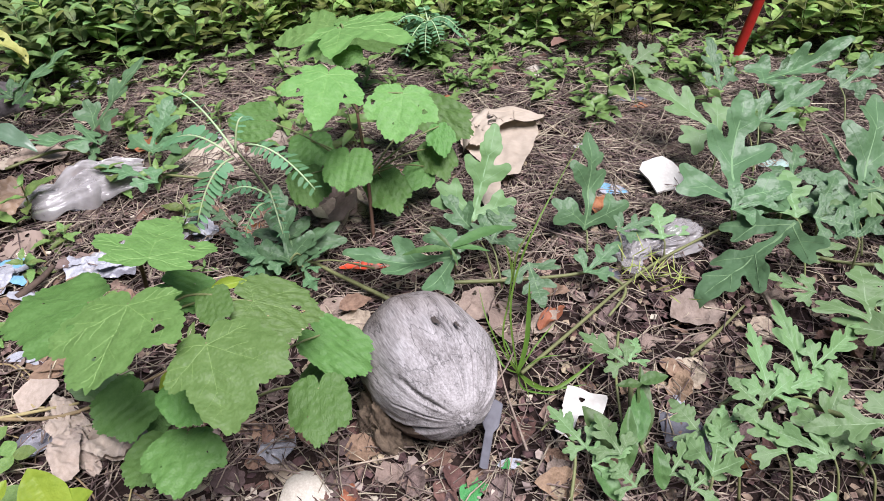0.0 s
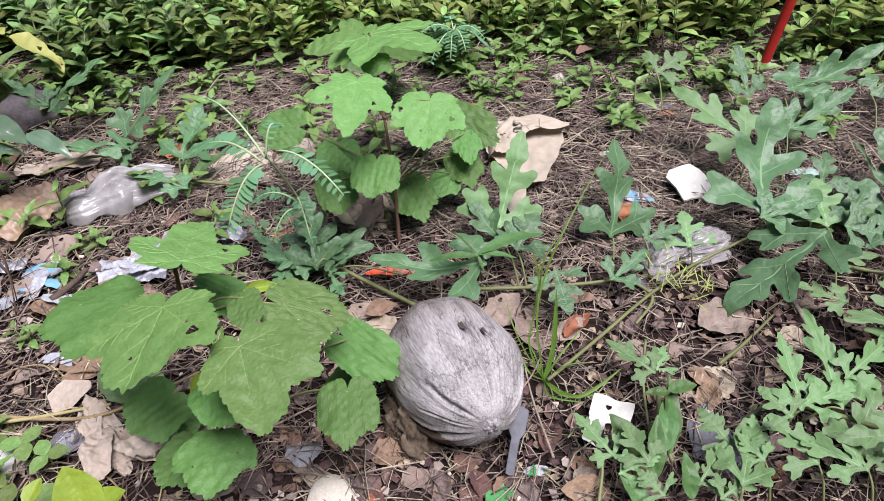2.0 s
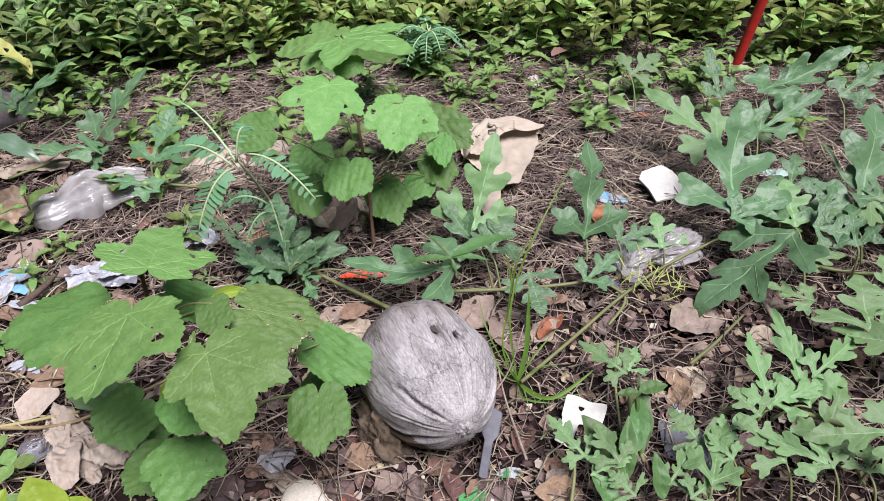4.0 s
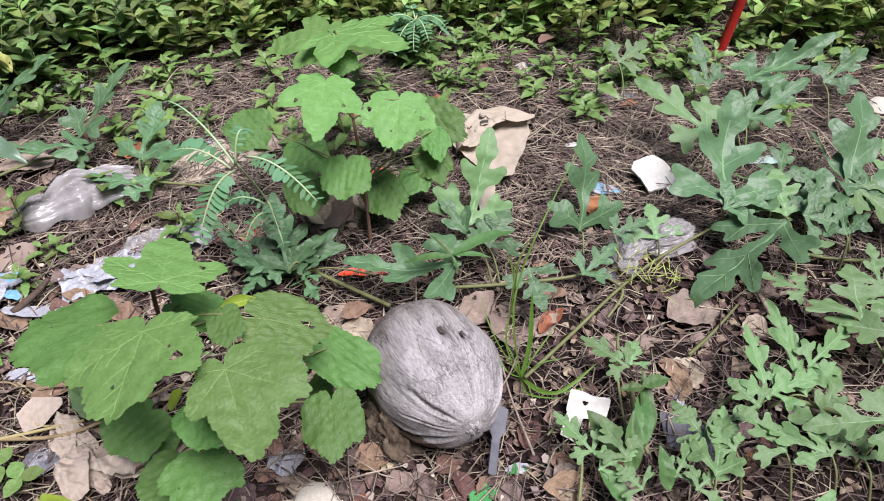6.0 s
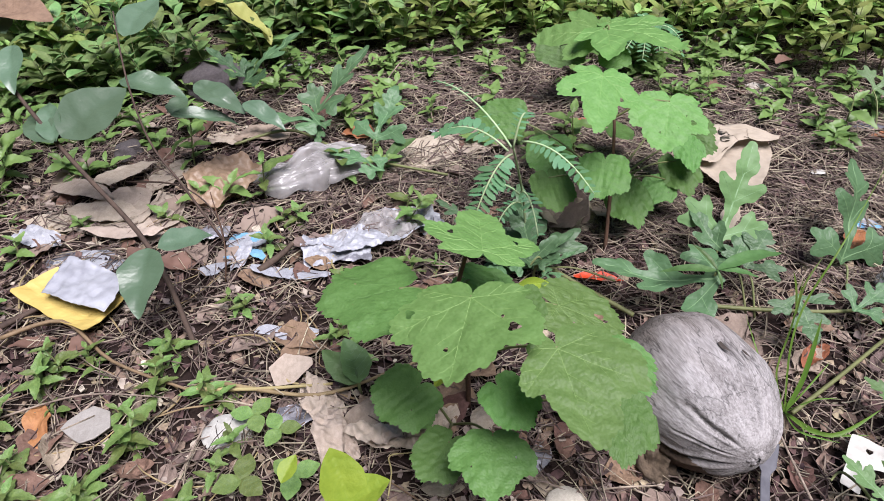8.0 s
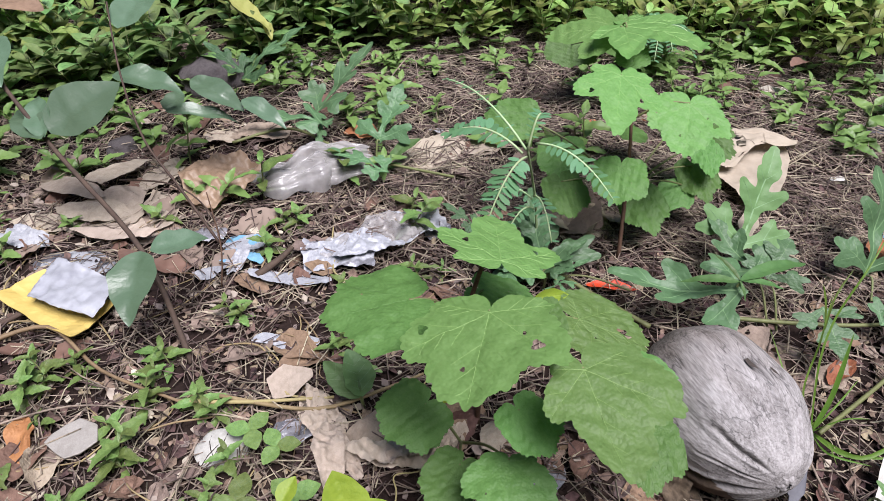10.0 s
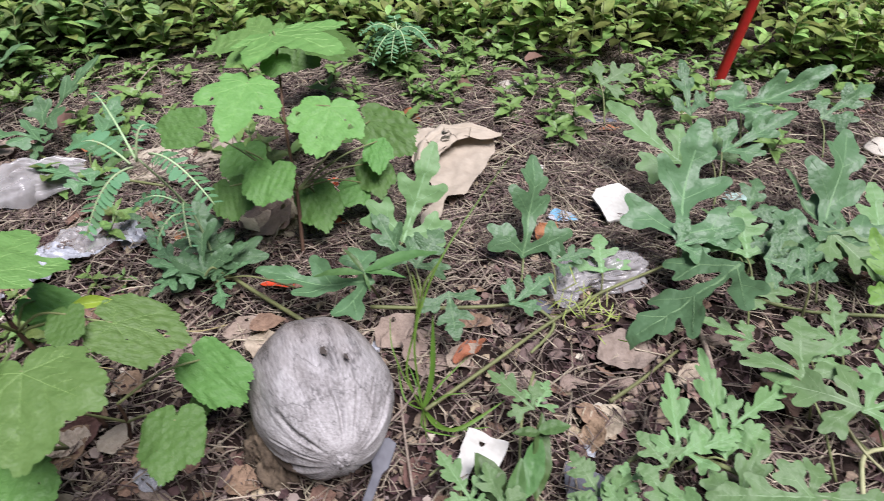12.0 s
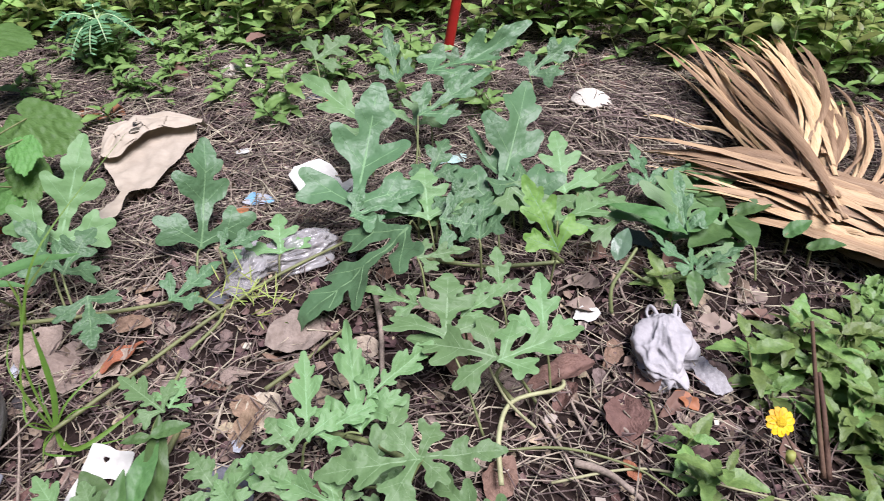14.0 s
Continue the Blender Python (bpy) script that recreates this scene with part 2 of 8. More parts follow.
def cracked(m, scale, stretch, width, depth, gap=0.0):
    """Adds thin dark weather cracks that run along the thing, and a pale and dark speckle."""
    nd, ln = m.node_tree.nodes, m.node_tree.links
    bsdf = nd["Principled BSDF"]
    src = bsdf.inputs["Base Color"].links[0].from_socket
    tc, mp = nd.new("ShaderNodeTexCoord"), nd.new("ShaderNodeMapping")
    mp.inputs["Scale"].default_value = stretch
    ln.new(tc.outputs["Object"], mp.inputs["Vector"])
    last = src
    for sc, wd, amt in ((scale, width, depth), (scale * 2.6, width * 1.5, depth * 0.6)):
        nz = nd.new("ShaderNodeTexNoise")
        nz.inputs["Scale"].default_value, nz.inputs["Detail"].default_value, nz.inputs["Roughness"].default_value = sc, 4, 0.55
        ln.new(mp.outputs["Vector"], nz.inputs["Vector"])
        off, ab = nd.new("ShaderNodeMath"), nd.new("ShaderNodeMath")
        off.operation, ab.operation = "SUBTRACT", "ABSOLUTE"
        off.inputs[1].default_value = 0.46
        ln.new(nz.outputs["Fac"], off.inputs[0])
        ln.new(off.outputs[0], ab.inputs[0])
        mr = nd.new("ShaderNodeMapRange")
        mr.inputs["From Max"].default_value, mr.inputs["To Min"].default_value = wd, 1 - amt
        ln.new(ab.outputs[0], mr.inputs["Value"])
        mx = nd.new("ShaderNodeVectorMath")
        mx.operation = "SCALE"
        ln.new(last, mx.inputs[0])
        ln.new(mr.outputs["Result"], mx.inputs["Scale"])
        last = mx.outputs[0]
    # browner weathering towards the far end
    sep, wob, add_, mr = nd.new("ShaderNodeSeparateXYZ"), nd.new("ShaderNodeTexNoise"), nd.new("ShaderNodeMath"), nd.new("ShaderNodeMapRange")
    wob.inputs["Scale"].default_value, wob.inputs["Detail"].default_value = 26, 5
    ln.new(tc.outputs["Object"], sep.inputs["Vector"])
    ln.new(tc.outputs["Object"], wob.inputs["Vector"])
    add_.operation = "MULTIPLY_ADD"
    add_.inputs[1].default_value = -0.14
    ln.new(wob.outputs["Fac"], add_.inputs[0])
    ln.new(sep.outputs["Z"], add_.inputs[2])
    mr.inputs["From Min"].default_value, mr.inputs["From Max"].default_value = -0.13, -0.03
    ln.new(add_.outputs[0], mr.inputs["Value"])
    tint = nd.new("ShaderNodeMix")
    tint.data_type = "RGBA"
    tint.blend_type = "MULTIPLY"
    tint.inputs["Factor"].default_value = 1.0
    shade = nd.new("ShaderNodeValToRGB")
    shade.color_ramp.elements[0].color, shade.color_ramp.elements[1].color = (0.62, 0.57, 0.52, 1), (1, 1, 1, 1)
    ln.new(mr.outputs["Result"], shade.inputs["Fac"])
    ln.new(last, tint.inputs[6])
    ln.new(shade.outputs["Color"], tint.inputs[7])
    ln.new(tint.outputs[2], bsdf.inputs["Base Color"])


cracked(M["husk"], 30, (1, 1, 0.14), 0.012, 0.5)


# ---- mesh tools ----
def mesh_of(name, verts, faces, mats, index=None, smooth=True):
    me = bpy.data.meshes.new(name)
    me.from_pydata([tuple(v) for v in verts], [], faces)
    for m in mats:
        me.materials.append(M[m])
    if index is not None:
        me.polygons.foreach_set("material_index", index)
    if smooth:
        me.polygons.foreach_set("use_smooth", [True] * len(me.polygons))
    me.update()
    return me


def thing(name, base, label, category, group="", kind=""):
    ob = new(name)
    ob.location = base
    ob.empty_display_size = 0.02
    return tagged(ob, label, category, group, kind)


def part(name, me, parent, m=None, label=""):
    """A mesh object under a thing, posed by a world matrix m."""
    ob = new(name, me)
    ob.parent = parent
    up = parent.matrix_basis if parent.parent is None else parent.parent.matrix_basis @ parent.matrix_basis
    ob.matrix_basis = up.inverted() @ (m or Matrix())
    if label:
        ob["label"] = label
    return ob


def solo(name, me, m, label, category, group="", kind=""):
    ob = new(name, me)
    ob.matrix_basis = m
    return tagged(ob, label, category, group, kind)


def sheet(sdf, box, n, height, veins=(), lift=0.006, thick=0.0):
    """A sheet cut along the zero line of sdf, shaped by height(x, y), with raised vein strips as (points, width)."""
    x0, x1, y0, y1 = box
    h = (x1 - x0) / n
    nx, ny = n + 1, int(math.ceil((y1 - y0) / h)) + 1
    gx, gy = x0 + h * np.arange(nx), y0 + h * np.arange(ny)
    X, Y = np.meshgrid(gx, gy, indexing="ij")
    S = sdf(X, Y)
    pts, key, faces = [], {}, []

    def corner(i, j):
        if (i, j) not in key:
            key[i, j] = len(pts)
            pts.append((gx[i], gy[j]))
        return key[i, j]

    def cut(a, b):
        k = (min(a, b), max(a, b))
        if k not in key:
            (i, j), (p, q) = k
            f = S[i, j] / (S[i, j] - S[p, q])
            key[k] = len(pts)
            pts.append((gx[i] + f * (gx[p] - gx[i]), gy[j] + f * (gy[q] - gy[j])))
        return key[k]

    inside = S < 0
    for i in range(nx - 1):
        for j in range(ny - 1):
            ring = [(i, j), (i + 1, j), (i + 1, j + 1), (i, j + 1)]
            if not any(inside[c] for c in ring):
                continue
            poly = []
            for a, b in zip(ring, ring[1:] + ring[:1]):
                if inside[a]:
                    poly.append(corner(*a))
                if inside[a] != inside[b]:
                    poly.append(cut(a, b))
            if len(poly) > 2:
                faces.append(poly)
    P2 = np.array(pts)
    Z = height(P2[:, 0], P2[:, 1])
    verts = [(x, y, z) for (x, y), z in zip(pts, Z)]
    index = [0] * len(faces)
    if thick:
        k = len(verts)
        edge = {}
        for f in faces:
            for a, b in zip(f, f[1:] + f[:1]):
                edge[a, b] = edge.get((a, b), 0) + 1
        rim = [e for e in edge if (e[1], e[0]) not in edge]
        verts += [(x, y, z - thick) for x, y, z in verts]
        faces += [[v + k for v in reversed(f)] for f in faces] + [[b, a, a + k, b + k] for a, b in rim]
        index = [0] * len(faces)
    for line, width in veins:
        line = np.array(line, float)
        u = np.linspace(0, 1, 14)
        seg = np.linspace(0, 1, len(line))
        px, py = np.interp(u, seg, line[:, 0]), np.interp(u, seg, line[:, 1])
        keep = sdf(px, py) < -0.012
        keep = np.cumprod(keep).astype(bool)
        if keep.sum() < 3:
            continue
        px, py, u = px[keep], py[keep], u[keep]
        dx, dy = np.gradient(px), np.gradient(py)
        ln = np.hypot(dx, dy) + 1e-9
        w = width * (1 - 0.8 * u)
        k = len(verts)
        for s, up in ((-1, -0.3), (0, 1), (1, -0.3)):
            qx, qy = px - s * w * dy / ln, py + s * w * dx / ln
            verts += list(zip(qx, qy, height(qx, qy) + lift * up))
        c = len(px)
        for r in (0, 1):
            for a in range(c - 1):
                faces.append([k + r * c + a, k + r * c + a + 1, k + (r + 1) * c + a + 1, k + (r + 1) * c + a])
                index.append(1)
    return verts, faces, index


def wave(x, y, seed, scale=3.0):
    """A cheap smooth noise over arrays."""
    rs = np.random.RandomState(seed)
    z = 0
    for k in range(6):
        a, p, f = rs.uniform(0, 6.28), rs.uniform(0, 6.28), scale * rs.uniform(0.6, 2.2)
        z = z + np.sin(f * (x * math.cos(a) + y * math.sin(a)) + p) / 6
    return z


def crumple(x, y, seed, scale=3.0):
    """Sharp folds: noise folded back at zero."""
    z = 0
    for k in range(4):
        z = z + (1 - 2 * np.abs(wave(x, y, seed + 7 * k, scale * 1.7 ** k))) / 1.6 ** k
    return z / 2.2


def tube(points, r0, r1, sides=7, steps=0):
    """A tapered stem along a smoothed line of points."""
    pts = [Vector(p) for p in points]
    if steps and len(pts) > 2:
        out = []
        for i in range(len(pts) - 1):
            a, b, c, d = pts[max(i - 1, 0)], pts[i], pts[i + 1], pts[min(i + 2, len(pts) - 1)]
            for s in range(steps):
                t = s / steps
                out.append(0.5 * (2 * b + (c - a) * t + (2 * a - 5 * b + 4 * c - d) * t * t + (3 * b - a - 3 * c + d) * t ** 3))
        pts = out + [pts[-1]]
    verts, faces, n = [], [], len(pts)
    for i, p in enumerate(pts):
        d = (pts[min(i + 1, n - 1)] - pts[max(i - 1, 0)]).normalized()
        s = d.orthogonal().normalized() if abs(d.z) > 0.98 else d.cross(Vector((0, 0, 1))).normalized()
        t = d.cross(s)
        r = r0 + (r1 - r0) * i / max(n - 1, 1)
        for k in range(sides):
            a = 2 * math.pi * k / sides
            verts.append(p + r * (math.cos(a) * s + math.sin(a) * t))
    for i in range(n - 1):
        for k in range(sides):
            a, b = i * sides + k, i * sides + (k + 1) % sides
            faces.append([a, b, b + sides, a + sides])
    faces += [list(range(sides))[::-1], list(range((n - 1) * sides, n * sides))]
    return verts, faces


def stem(name, points, r0, r1, mat, parent, steps=6, label=""):
    return part(name, mesh_of(name, *tube(points, r0, r1, 7, steps), [mat]), parent, None, label)


def aim(base, tip, width=1.0, roll=0.0, size=None):
    """The pose of a leaf whose x axis runs from base to tip, rolled about it."""
    b, t = Vector(base), Vector(tip)
    x = (t - b)
    length = size or x.length
    x.normalize()
    y = Vector((0, 0, 1)).cross(x)
    y = y.normalized() if y.length > 1e-4 else Vector((0, 1, 0))
    z = x.cross(y)
    rot = Matrix((x, y, z)).transposed().to_4x4() @ Matrix.Rotation(radians(roll), 4, "X")
    return Matrix.Translation(b) @ rot @ Matrix.Diagonal((length, length * width, length, 1))


# ---- ground ----
def relief(x, y):
    """Height of the soil in metres."""
    near = np.exp(-((np.asarray(x) / 3.0) ** 2 + ((np.asarray(y) - 1) / 3.0) ** 2))
    return near * (0.009 * wave(x, y, 3, 9.0) + 0.006 * wave(x, y, 5, 30.0) + 0.003 * wave(x, y, 8, 90.0)) - 0.008 - 0.02 * np.exp(-((np.asarray(x) - 0.02) ** 2 + (np.asarray(y) - 0.63) ** 2) / 0.014)


def ground_z(x, y):
    return float(relief(np.array([x]), np.array([y]))[0])


def axis(lo, hi, n):
    inner = np.linspace(lo, hi, n)
    outer = np.array([0.3, 1, 3, 8, 20, 60, 200])
    return np.concatenate([lo - outer[::-1], inner, hi + outer])


def build_ground():
    gx, gy = axis(-2.6, 2.6, 300), axis(-0.4, 3.6, 230)
    X, Y = np.meshgrid(gx, gy, indexing="ij")
    Z = relief(X, Y)
    ny = len(gy)
    verts = np.stack([X, Y, Z], -1).reshape(-1, 3)
    faces = [[i * ny + j, (i + 1) * ny + j, (i + 1) * ny + j + 1, i * ny + j + 1] for i in range(len(gx) - 1) for j in range(ny - 1)]
    solo("ground", mesh_of("ground", verts, faces, ["soil"]), Matrix(), "dark brown damp soil under twigs and litter", "ground", kind="structure")


build_ground()


def build_sky_block():
    """A tall unseen ring, added all round the place to block low sky light."""
    verts, faces, N, K = [], [], 120, 12
    for j in range(K + 1):
        for i in range(N):
            a_ = 2 * math.pi * i / N
            r = 7.0 + 0.6 * noise.noise(Vector((3 * math.cos(a_), 3 * math.sin(a_), j * 0.5))) - 0.12 * j
            top = 5.2 + 1.2 * noise.noise(Vector((2 * math.cos(a_), 2 * math.sin(a_), 7)))
            verts.append((r * math.cos(a_), 1 + r * math.sin(a_), -0.1 + top * j / K))
    for j in range(K):
        for i in range(N):
            b_ = (i + 1) % N
            faces.append([j * N + i, (j + 1) * N + i, (j + 1) * N + b_, j * N + b_])
    solo("backdrop", mesh_of("backdrop", verts, faces, ["hedge"]), Matrix(), "unseen dark green ring added to block low sky light", "hedge", kind="structure")


build_sky_block()


def rotted_lump():
    """A low lump of rotted fibre."""
    vs, NA, NR = [], 60, 24
    for j in range(NR + 1):
        th = math.pi * 0.5 * j / NR
        for i in range(NA):
            a_ = 2 * math.pi * i / NA
            d = Vector((math.sin(th) * math.cos(a_), math.sin(th) * math.sin(a_), math.cos(th)))
            r = 0.9 + 0.35 * noise.noise(d * 2.5) + 0.16 * noise.noise(d * 9) + 0.08 * noise.noise(d * 22)
            vs.append((0.032 * r * d.x, 0.050 * r * d.y, 0.062 * r * d.z))
    return mesh_of("rotted_husk", vs, [[j * NA + i, (j + 1) * NA + i, (j + 1) * NA + (i + 1) % NA, j * NA + (i + 1) % NA] for j in range(NR) for i in range(NA)], ["husk_fibre"])


# ---- the coconut ----
def build_coconut():
    tip, centre = Vector((0.0537, 0.5720, 0.0688)), Vector((0.002, 0.660, 0.050))
    ax = (tip - centre).normalized()
    m = Matrix.Translation(centre) @ ax.to_track_quat("Z", "Y").to_matrix().to_4x4()
    inv = m.inverted()
    pits = [(inv @ Vector(p), s) for p, s in (((0.014, 0.665, 0.132), 1.0), ((0.040, 0.666, 0.124), 0.75))]
    pits = [(Vector((p.x, p.y, 0)).normalized() * 0.083 * math.sqrt(max(0.05, 1 - (p.z / 0.104) ** 2)) ** 0.93 * (1 - 0.06 * p.z / 0.104) + Vector((0, 0, p.z)), k) for p, k in pits]
    L, R, NA, NS = 0.104, 0.083, 400, 150
    rs = np.random.RandomState(4)
    creases = [(2 * math.pi * (k + rs.uniform(-0.3, 0.3)) / 13, rs.uniform(0.020, 0.032), rs.uniform(0.002, 0.005), rs.uniform(0.35, 0.75)) for k in range(13)]
    creases += [(2 * math.pi * (k + rs.uniform(-0.3, 0.3)) / 6, rs.uniform(0.03, 0.055), rs.uniform(0.004, 0.008), rs.uniform(0.1, 0.6)) for k in range(6)]
    verts = []
    for j in range(NS + 1):
        s = -math.cos(math.pi * j / NS)
        for i in range(NA):
            a = 2 * math.pi * i / NA
            r = R * math.sqrt(max(0, 1 - s * s)) ** 0.93 * (1 - 0.06 * s)
            tri = 1 + 0.035 * math.cos(3 * a + 0.7) * (0.6 + 0.4 * s)
            fall = 0.0
            for a0, w, d, s0 in creases:
                da = (a - a0 - 0.12 * math.sin(3 * s) - 0.02 * math.sin(15 * s + 9 * a0) + math.pi) % (2 * math.pi) - math.pi
                da *= 0.35 + 0.65 * math.sqrt(max(0, 1 - s * s))
                g = min(max((s - s0) / 0.55, 0), 1) * min(1, (1.02 - s) / 0.12)
                fall -= d * g * math.exp(-(da / w) ** 2) - 0.35 * d * g * math.exp(-((abs(da) - 2 * w) / w) ** 2)
            c, sn = math.cos(a), math.sin(a)
            fine = 0.0010 * noise.noise(Vector((c * 5, sn * 5, s * 3.2))) + 0.0004 * noise.noise(Vector((c * 17, sn * 17, s * 9.0))) + 0.0003 * noise.noise(Vector((c * 40, sn * 40, s * 12.0)))
            fine += 0.004 * noise.noise(Vector((c * 2, sn * 2, s * 2.0)))
            rr = r * tri + (fall + fine) * min(1, 8 * (1 - abs(s)))
            v = Vector((rr * c, rr * sn, L * (s * (1 + 0.05 * (s > 0) * s ** 6) + 0.0)))
            for p, k in pits:
                d = v - p
                q = (d.z / 0.016 / k) ** 2 + ((a - math.atan2(p.y, p.x) + math.pi) % (2 * math.pi) - math.pi) ** 2 * (0.08 / 0.0075 / k) ** 2
                if q < 6:
                    v -= v.normalized() * 0.009 * k * math.exp(-q)
            verts.append(v)
    faces = [[j * NA + i, j * NA + (i + 1) % NA, (j + 1) * NA + (i + 1) % NA, (j + 1) * NA + i] for j in range(NS) for i in range(NA)]
    index = []
    for f in faces:
        c = sum((verts[k] for k in f), Vector()) / 4
        w = m @ c
        rotten = w.z < 0.046 + 0.02 * noise.noise(c * 40) and w.x < 0.0 + 0.03 * noise.noise(c * 30)
        index.append(2 if rotten else 0)
    nut = thing("coconut", (centre.x, centre.y, 0), "weathered grey dry coconut in its wrinkled husk, lying on soil", "coconut")
    part("husk", mesh_of("husk", verts, faces, ["husk", "husk_dark", "husk_fibre"], index), nut, m)
    for p, k in pits:
        x_, n_ = Vector((0, 0, 1)), Vector((p.x, p.y, 0.25 * p.z)).normalized()
        y_ = n_.cross(x_).normalized()
        q = p - n_ * 0.0035 * k
        vs = [q + n_ * 0.0012] + [q + (x_ * math.cos(t_) * 0.0085 * k + y_ * (math.sin(t_) * 0.0036 + 0.0012 * math.cos(2 * t_)) * k) * (1 + 0.14 * math.sin(5 * t_ + k)) for t_ in [2 * math.pi * e / 28 for e in range(28)]]
        part("germ_pit", mesh_of("germ_pit", vs, [[0, 1 + e, 1 + (e + 1) % 28] for e in range(28)], ["husk_dark"]), nut, m, "sunken dark pit")
    # woody scar where the stalk sat
    for k in range(6):
        a, vs = k * math.pi / 3, []
        for u in range(5):
            for w in (-1, 0, 1):
                r = 0.003 + 0.0085 * u / 4
                wd = 0.0042 * math.sin(math.pi * (0.25 + 0.7 * u / 4))
                vs.append((r * math.cos(a) - w * wd * math.sin(a), r * math.sin(a) + w * wd * math.cos(a), L * 1.05 - 0.001 + 0.003 * (1 - (u / 4) ** 2) + (0.0012 if w == 0 else -0.0025)))
        part("scar_lobe", mesh_of("scar_lobe", vs, [[u * 3 + w, u * 3 + w + 1, u * 3 + w + 4, u * 3 + w + 3] for u in range(4) for w in (0, 1)], ["husk"]), nut, m, "puckered woody scar lobe")
    part("rotted_husk", rotted_lump(), nut, pose(-0.048, 0.607, -0.022, 0, 0, 35), "rotted brown fibrous husk")
    # loose fibres at the rotten underside
    rf = random.Random(3)
    vs, fs = [], []
    for k in range(130):
        p = Vector((rf.uniform(-0.078, -0.045), 0.615 + rf.uniform(-0.03, 0.075), rf.uniform(-0.012, 0.03)))
        d = Vector((rf.uniform(-1, 0.5), rf.uniform(-1, 0.2), rf.uniform(-0.9, 0.4))).normalized() * rf.uniform(0.012, 0.035)
        v2, f2 = tube([p, p + d * 0.5 + Vector((0, 0, 0.004)), p + d], 0.0006, 0.0003, 3)
        fs += [[i + len(vs) for i in f] for f in f2]
        vs += v2
    tagged(part("loose_fibre", mesh_of("loose_fibre", vs, fs, ["husk_fibre"]), nut, None, "loose brown coir fibres"), kind="stuff")


build_coconut()


# ---- leaf shapes, one unit long from the stalk to the tip ----
def holes(d, x, y, spots):
    for hx, hy, r in spots:
        ang = np.arctan2(y - hy, x - hx)
        d = np.maximum(d, r * (1 + 0.25 * np.sin(3 * ang + hx * 9)) - np.hypot((x - hx), (y - hy) * 1.3))
    return d


def mallow_leaf(name, depth, seed, spots=(), mat="mallow", n=104, droop=0.03, lean=0.0):
    """A round, shallowly lobed and toothed blade with five palmate veins."""
    rays = [0, 52, -52, 104, -104]
    lens = [1.0, 0.78, 0.78, 0.5, 0.5] if depth > 0.25 else [1.0, 0.86, 0.86, 0.50, 0.50]

    def sdf(x, y):
        a = np.degrees(np.arctan2(y, x))
        r = (0.44 - 0.1 * depth if depth > 0.25 else 0.44) + 0 * a
        for q, l in zip(rays, lens):
            d = (a - q + 180) % 360 - 180
            r = np.maximum(r, l * (1 - (np.abs(d) / (34 if depth > 0.5 else 40)) ** 1.25 * (0.30 + 0.28 * depth)))
        if depth > 0.32:
            r = r * (1 - 0.32 * np.clip((np.abs(a) - 95) / 50, 0, 1))
        if depth <= 0.25:
            r = 0.93 + 0.045 * np.cos(np.radians(a) * 360 / 52)
        if depth <= 0.32:
            r = r * (1 - 0.62 * np.clip((np.abs(a) - 70) / 75, 0, 1))
        back = np.abs((a + 360) % 360 - 180)
        r = np.where(back < 34, r * (0.16 + 0.84 * (back / 34) ** 0.8), r)
        r = r * (1 + lean * np.sin(np.radians(a)))
        r = r * (1 + 0.055 * np.abs(np.sin(np.radians(a) * 11 + seed)) + 0.05 * np.abs(np.sin(np.radians(a) * 29 + 2 * seed)) ** 0.7 + 0.04 * np.sin(np.radians(a) * 5 + seed) - 0.03)
        return holes(np.hypot(x, y) - r, x, y, spots)

    def height(x, y):
        r2 = x * x + y * y
        a = np.degrees(np.arctan2(y, x))
        fold = 0
        for q in rays:
            fold = fold + np.exp(-(((a - q + 180) % 360 - 180) / 9.0) ** 2)
        return -droop * r2 - 0.03 * fold * np.sqrt(r2) + 0.085 * wave(x, y, seed, 5.0) * np.sqrt(r2) + 0.022 * wave(x, y, seed + 1, 17.0) * np.minimum(1, 3 * np.sqrt(r2)) + 0.008 * np.abs(wave(x, y, seed + 4, 30.0)) + 0.003 * wave(x, y, seed + 5, 60.0)

    veins = []
    for q, l in zip(rays, lens):
        c, s = math.cos(radians(q)), math.sin(radians(q))
        veins.append(([(0, 0), (0.95 * l * c, 0.95 * l * s)], 0.0048))
        for u, side in ((0.28, 1), (0.36, -1), (0.5, 1), (0.58, -1), (0.72, 1), (0.78, -1)):
            b = radians(q + side * 40)
            k = 0.36 * l * (1.05 - u) + 0.05
            veins.append(([(u * l * c, u * l * s), (u * l * c + k * math.cos(b), u * l * s + k * math.sin(b))], 0.0014))
    v, f, i = sheet(sdf, (-0.5, 1.08, -0.85, 0.85), n, height, veins, 0.005)
    return mesh_of(name, v, f, [mat, "mallow_vein" if mat == "mallow" else mat], i)


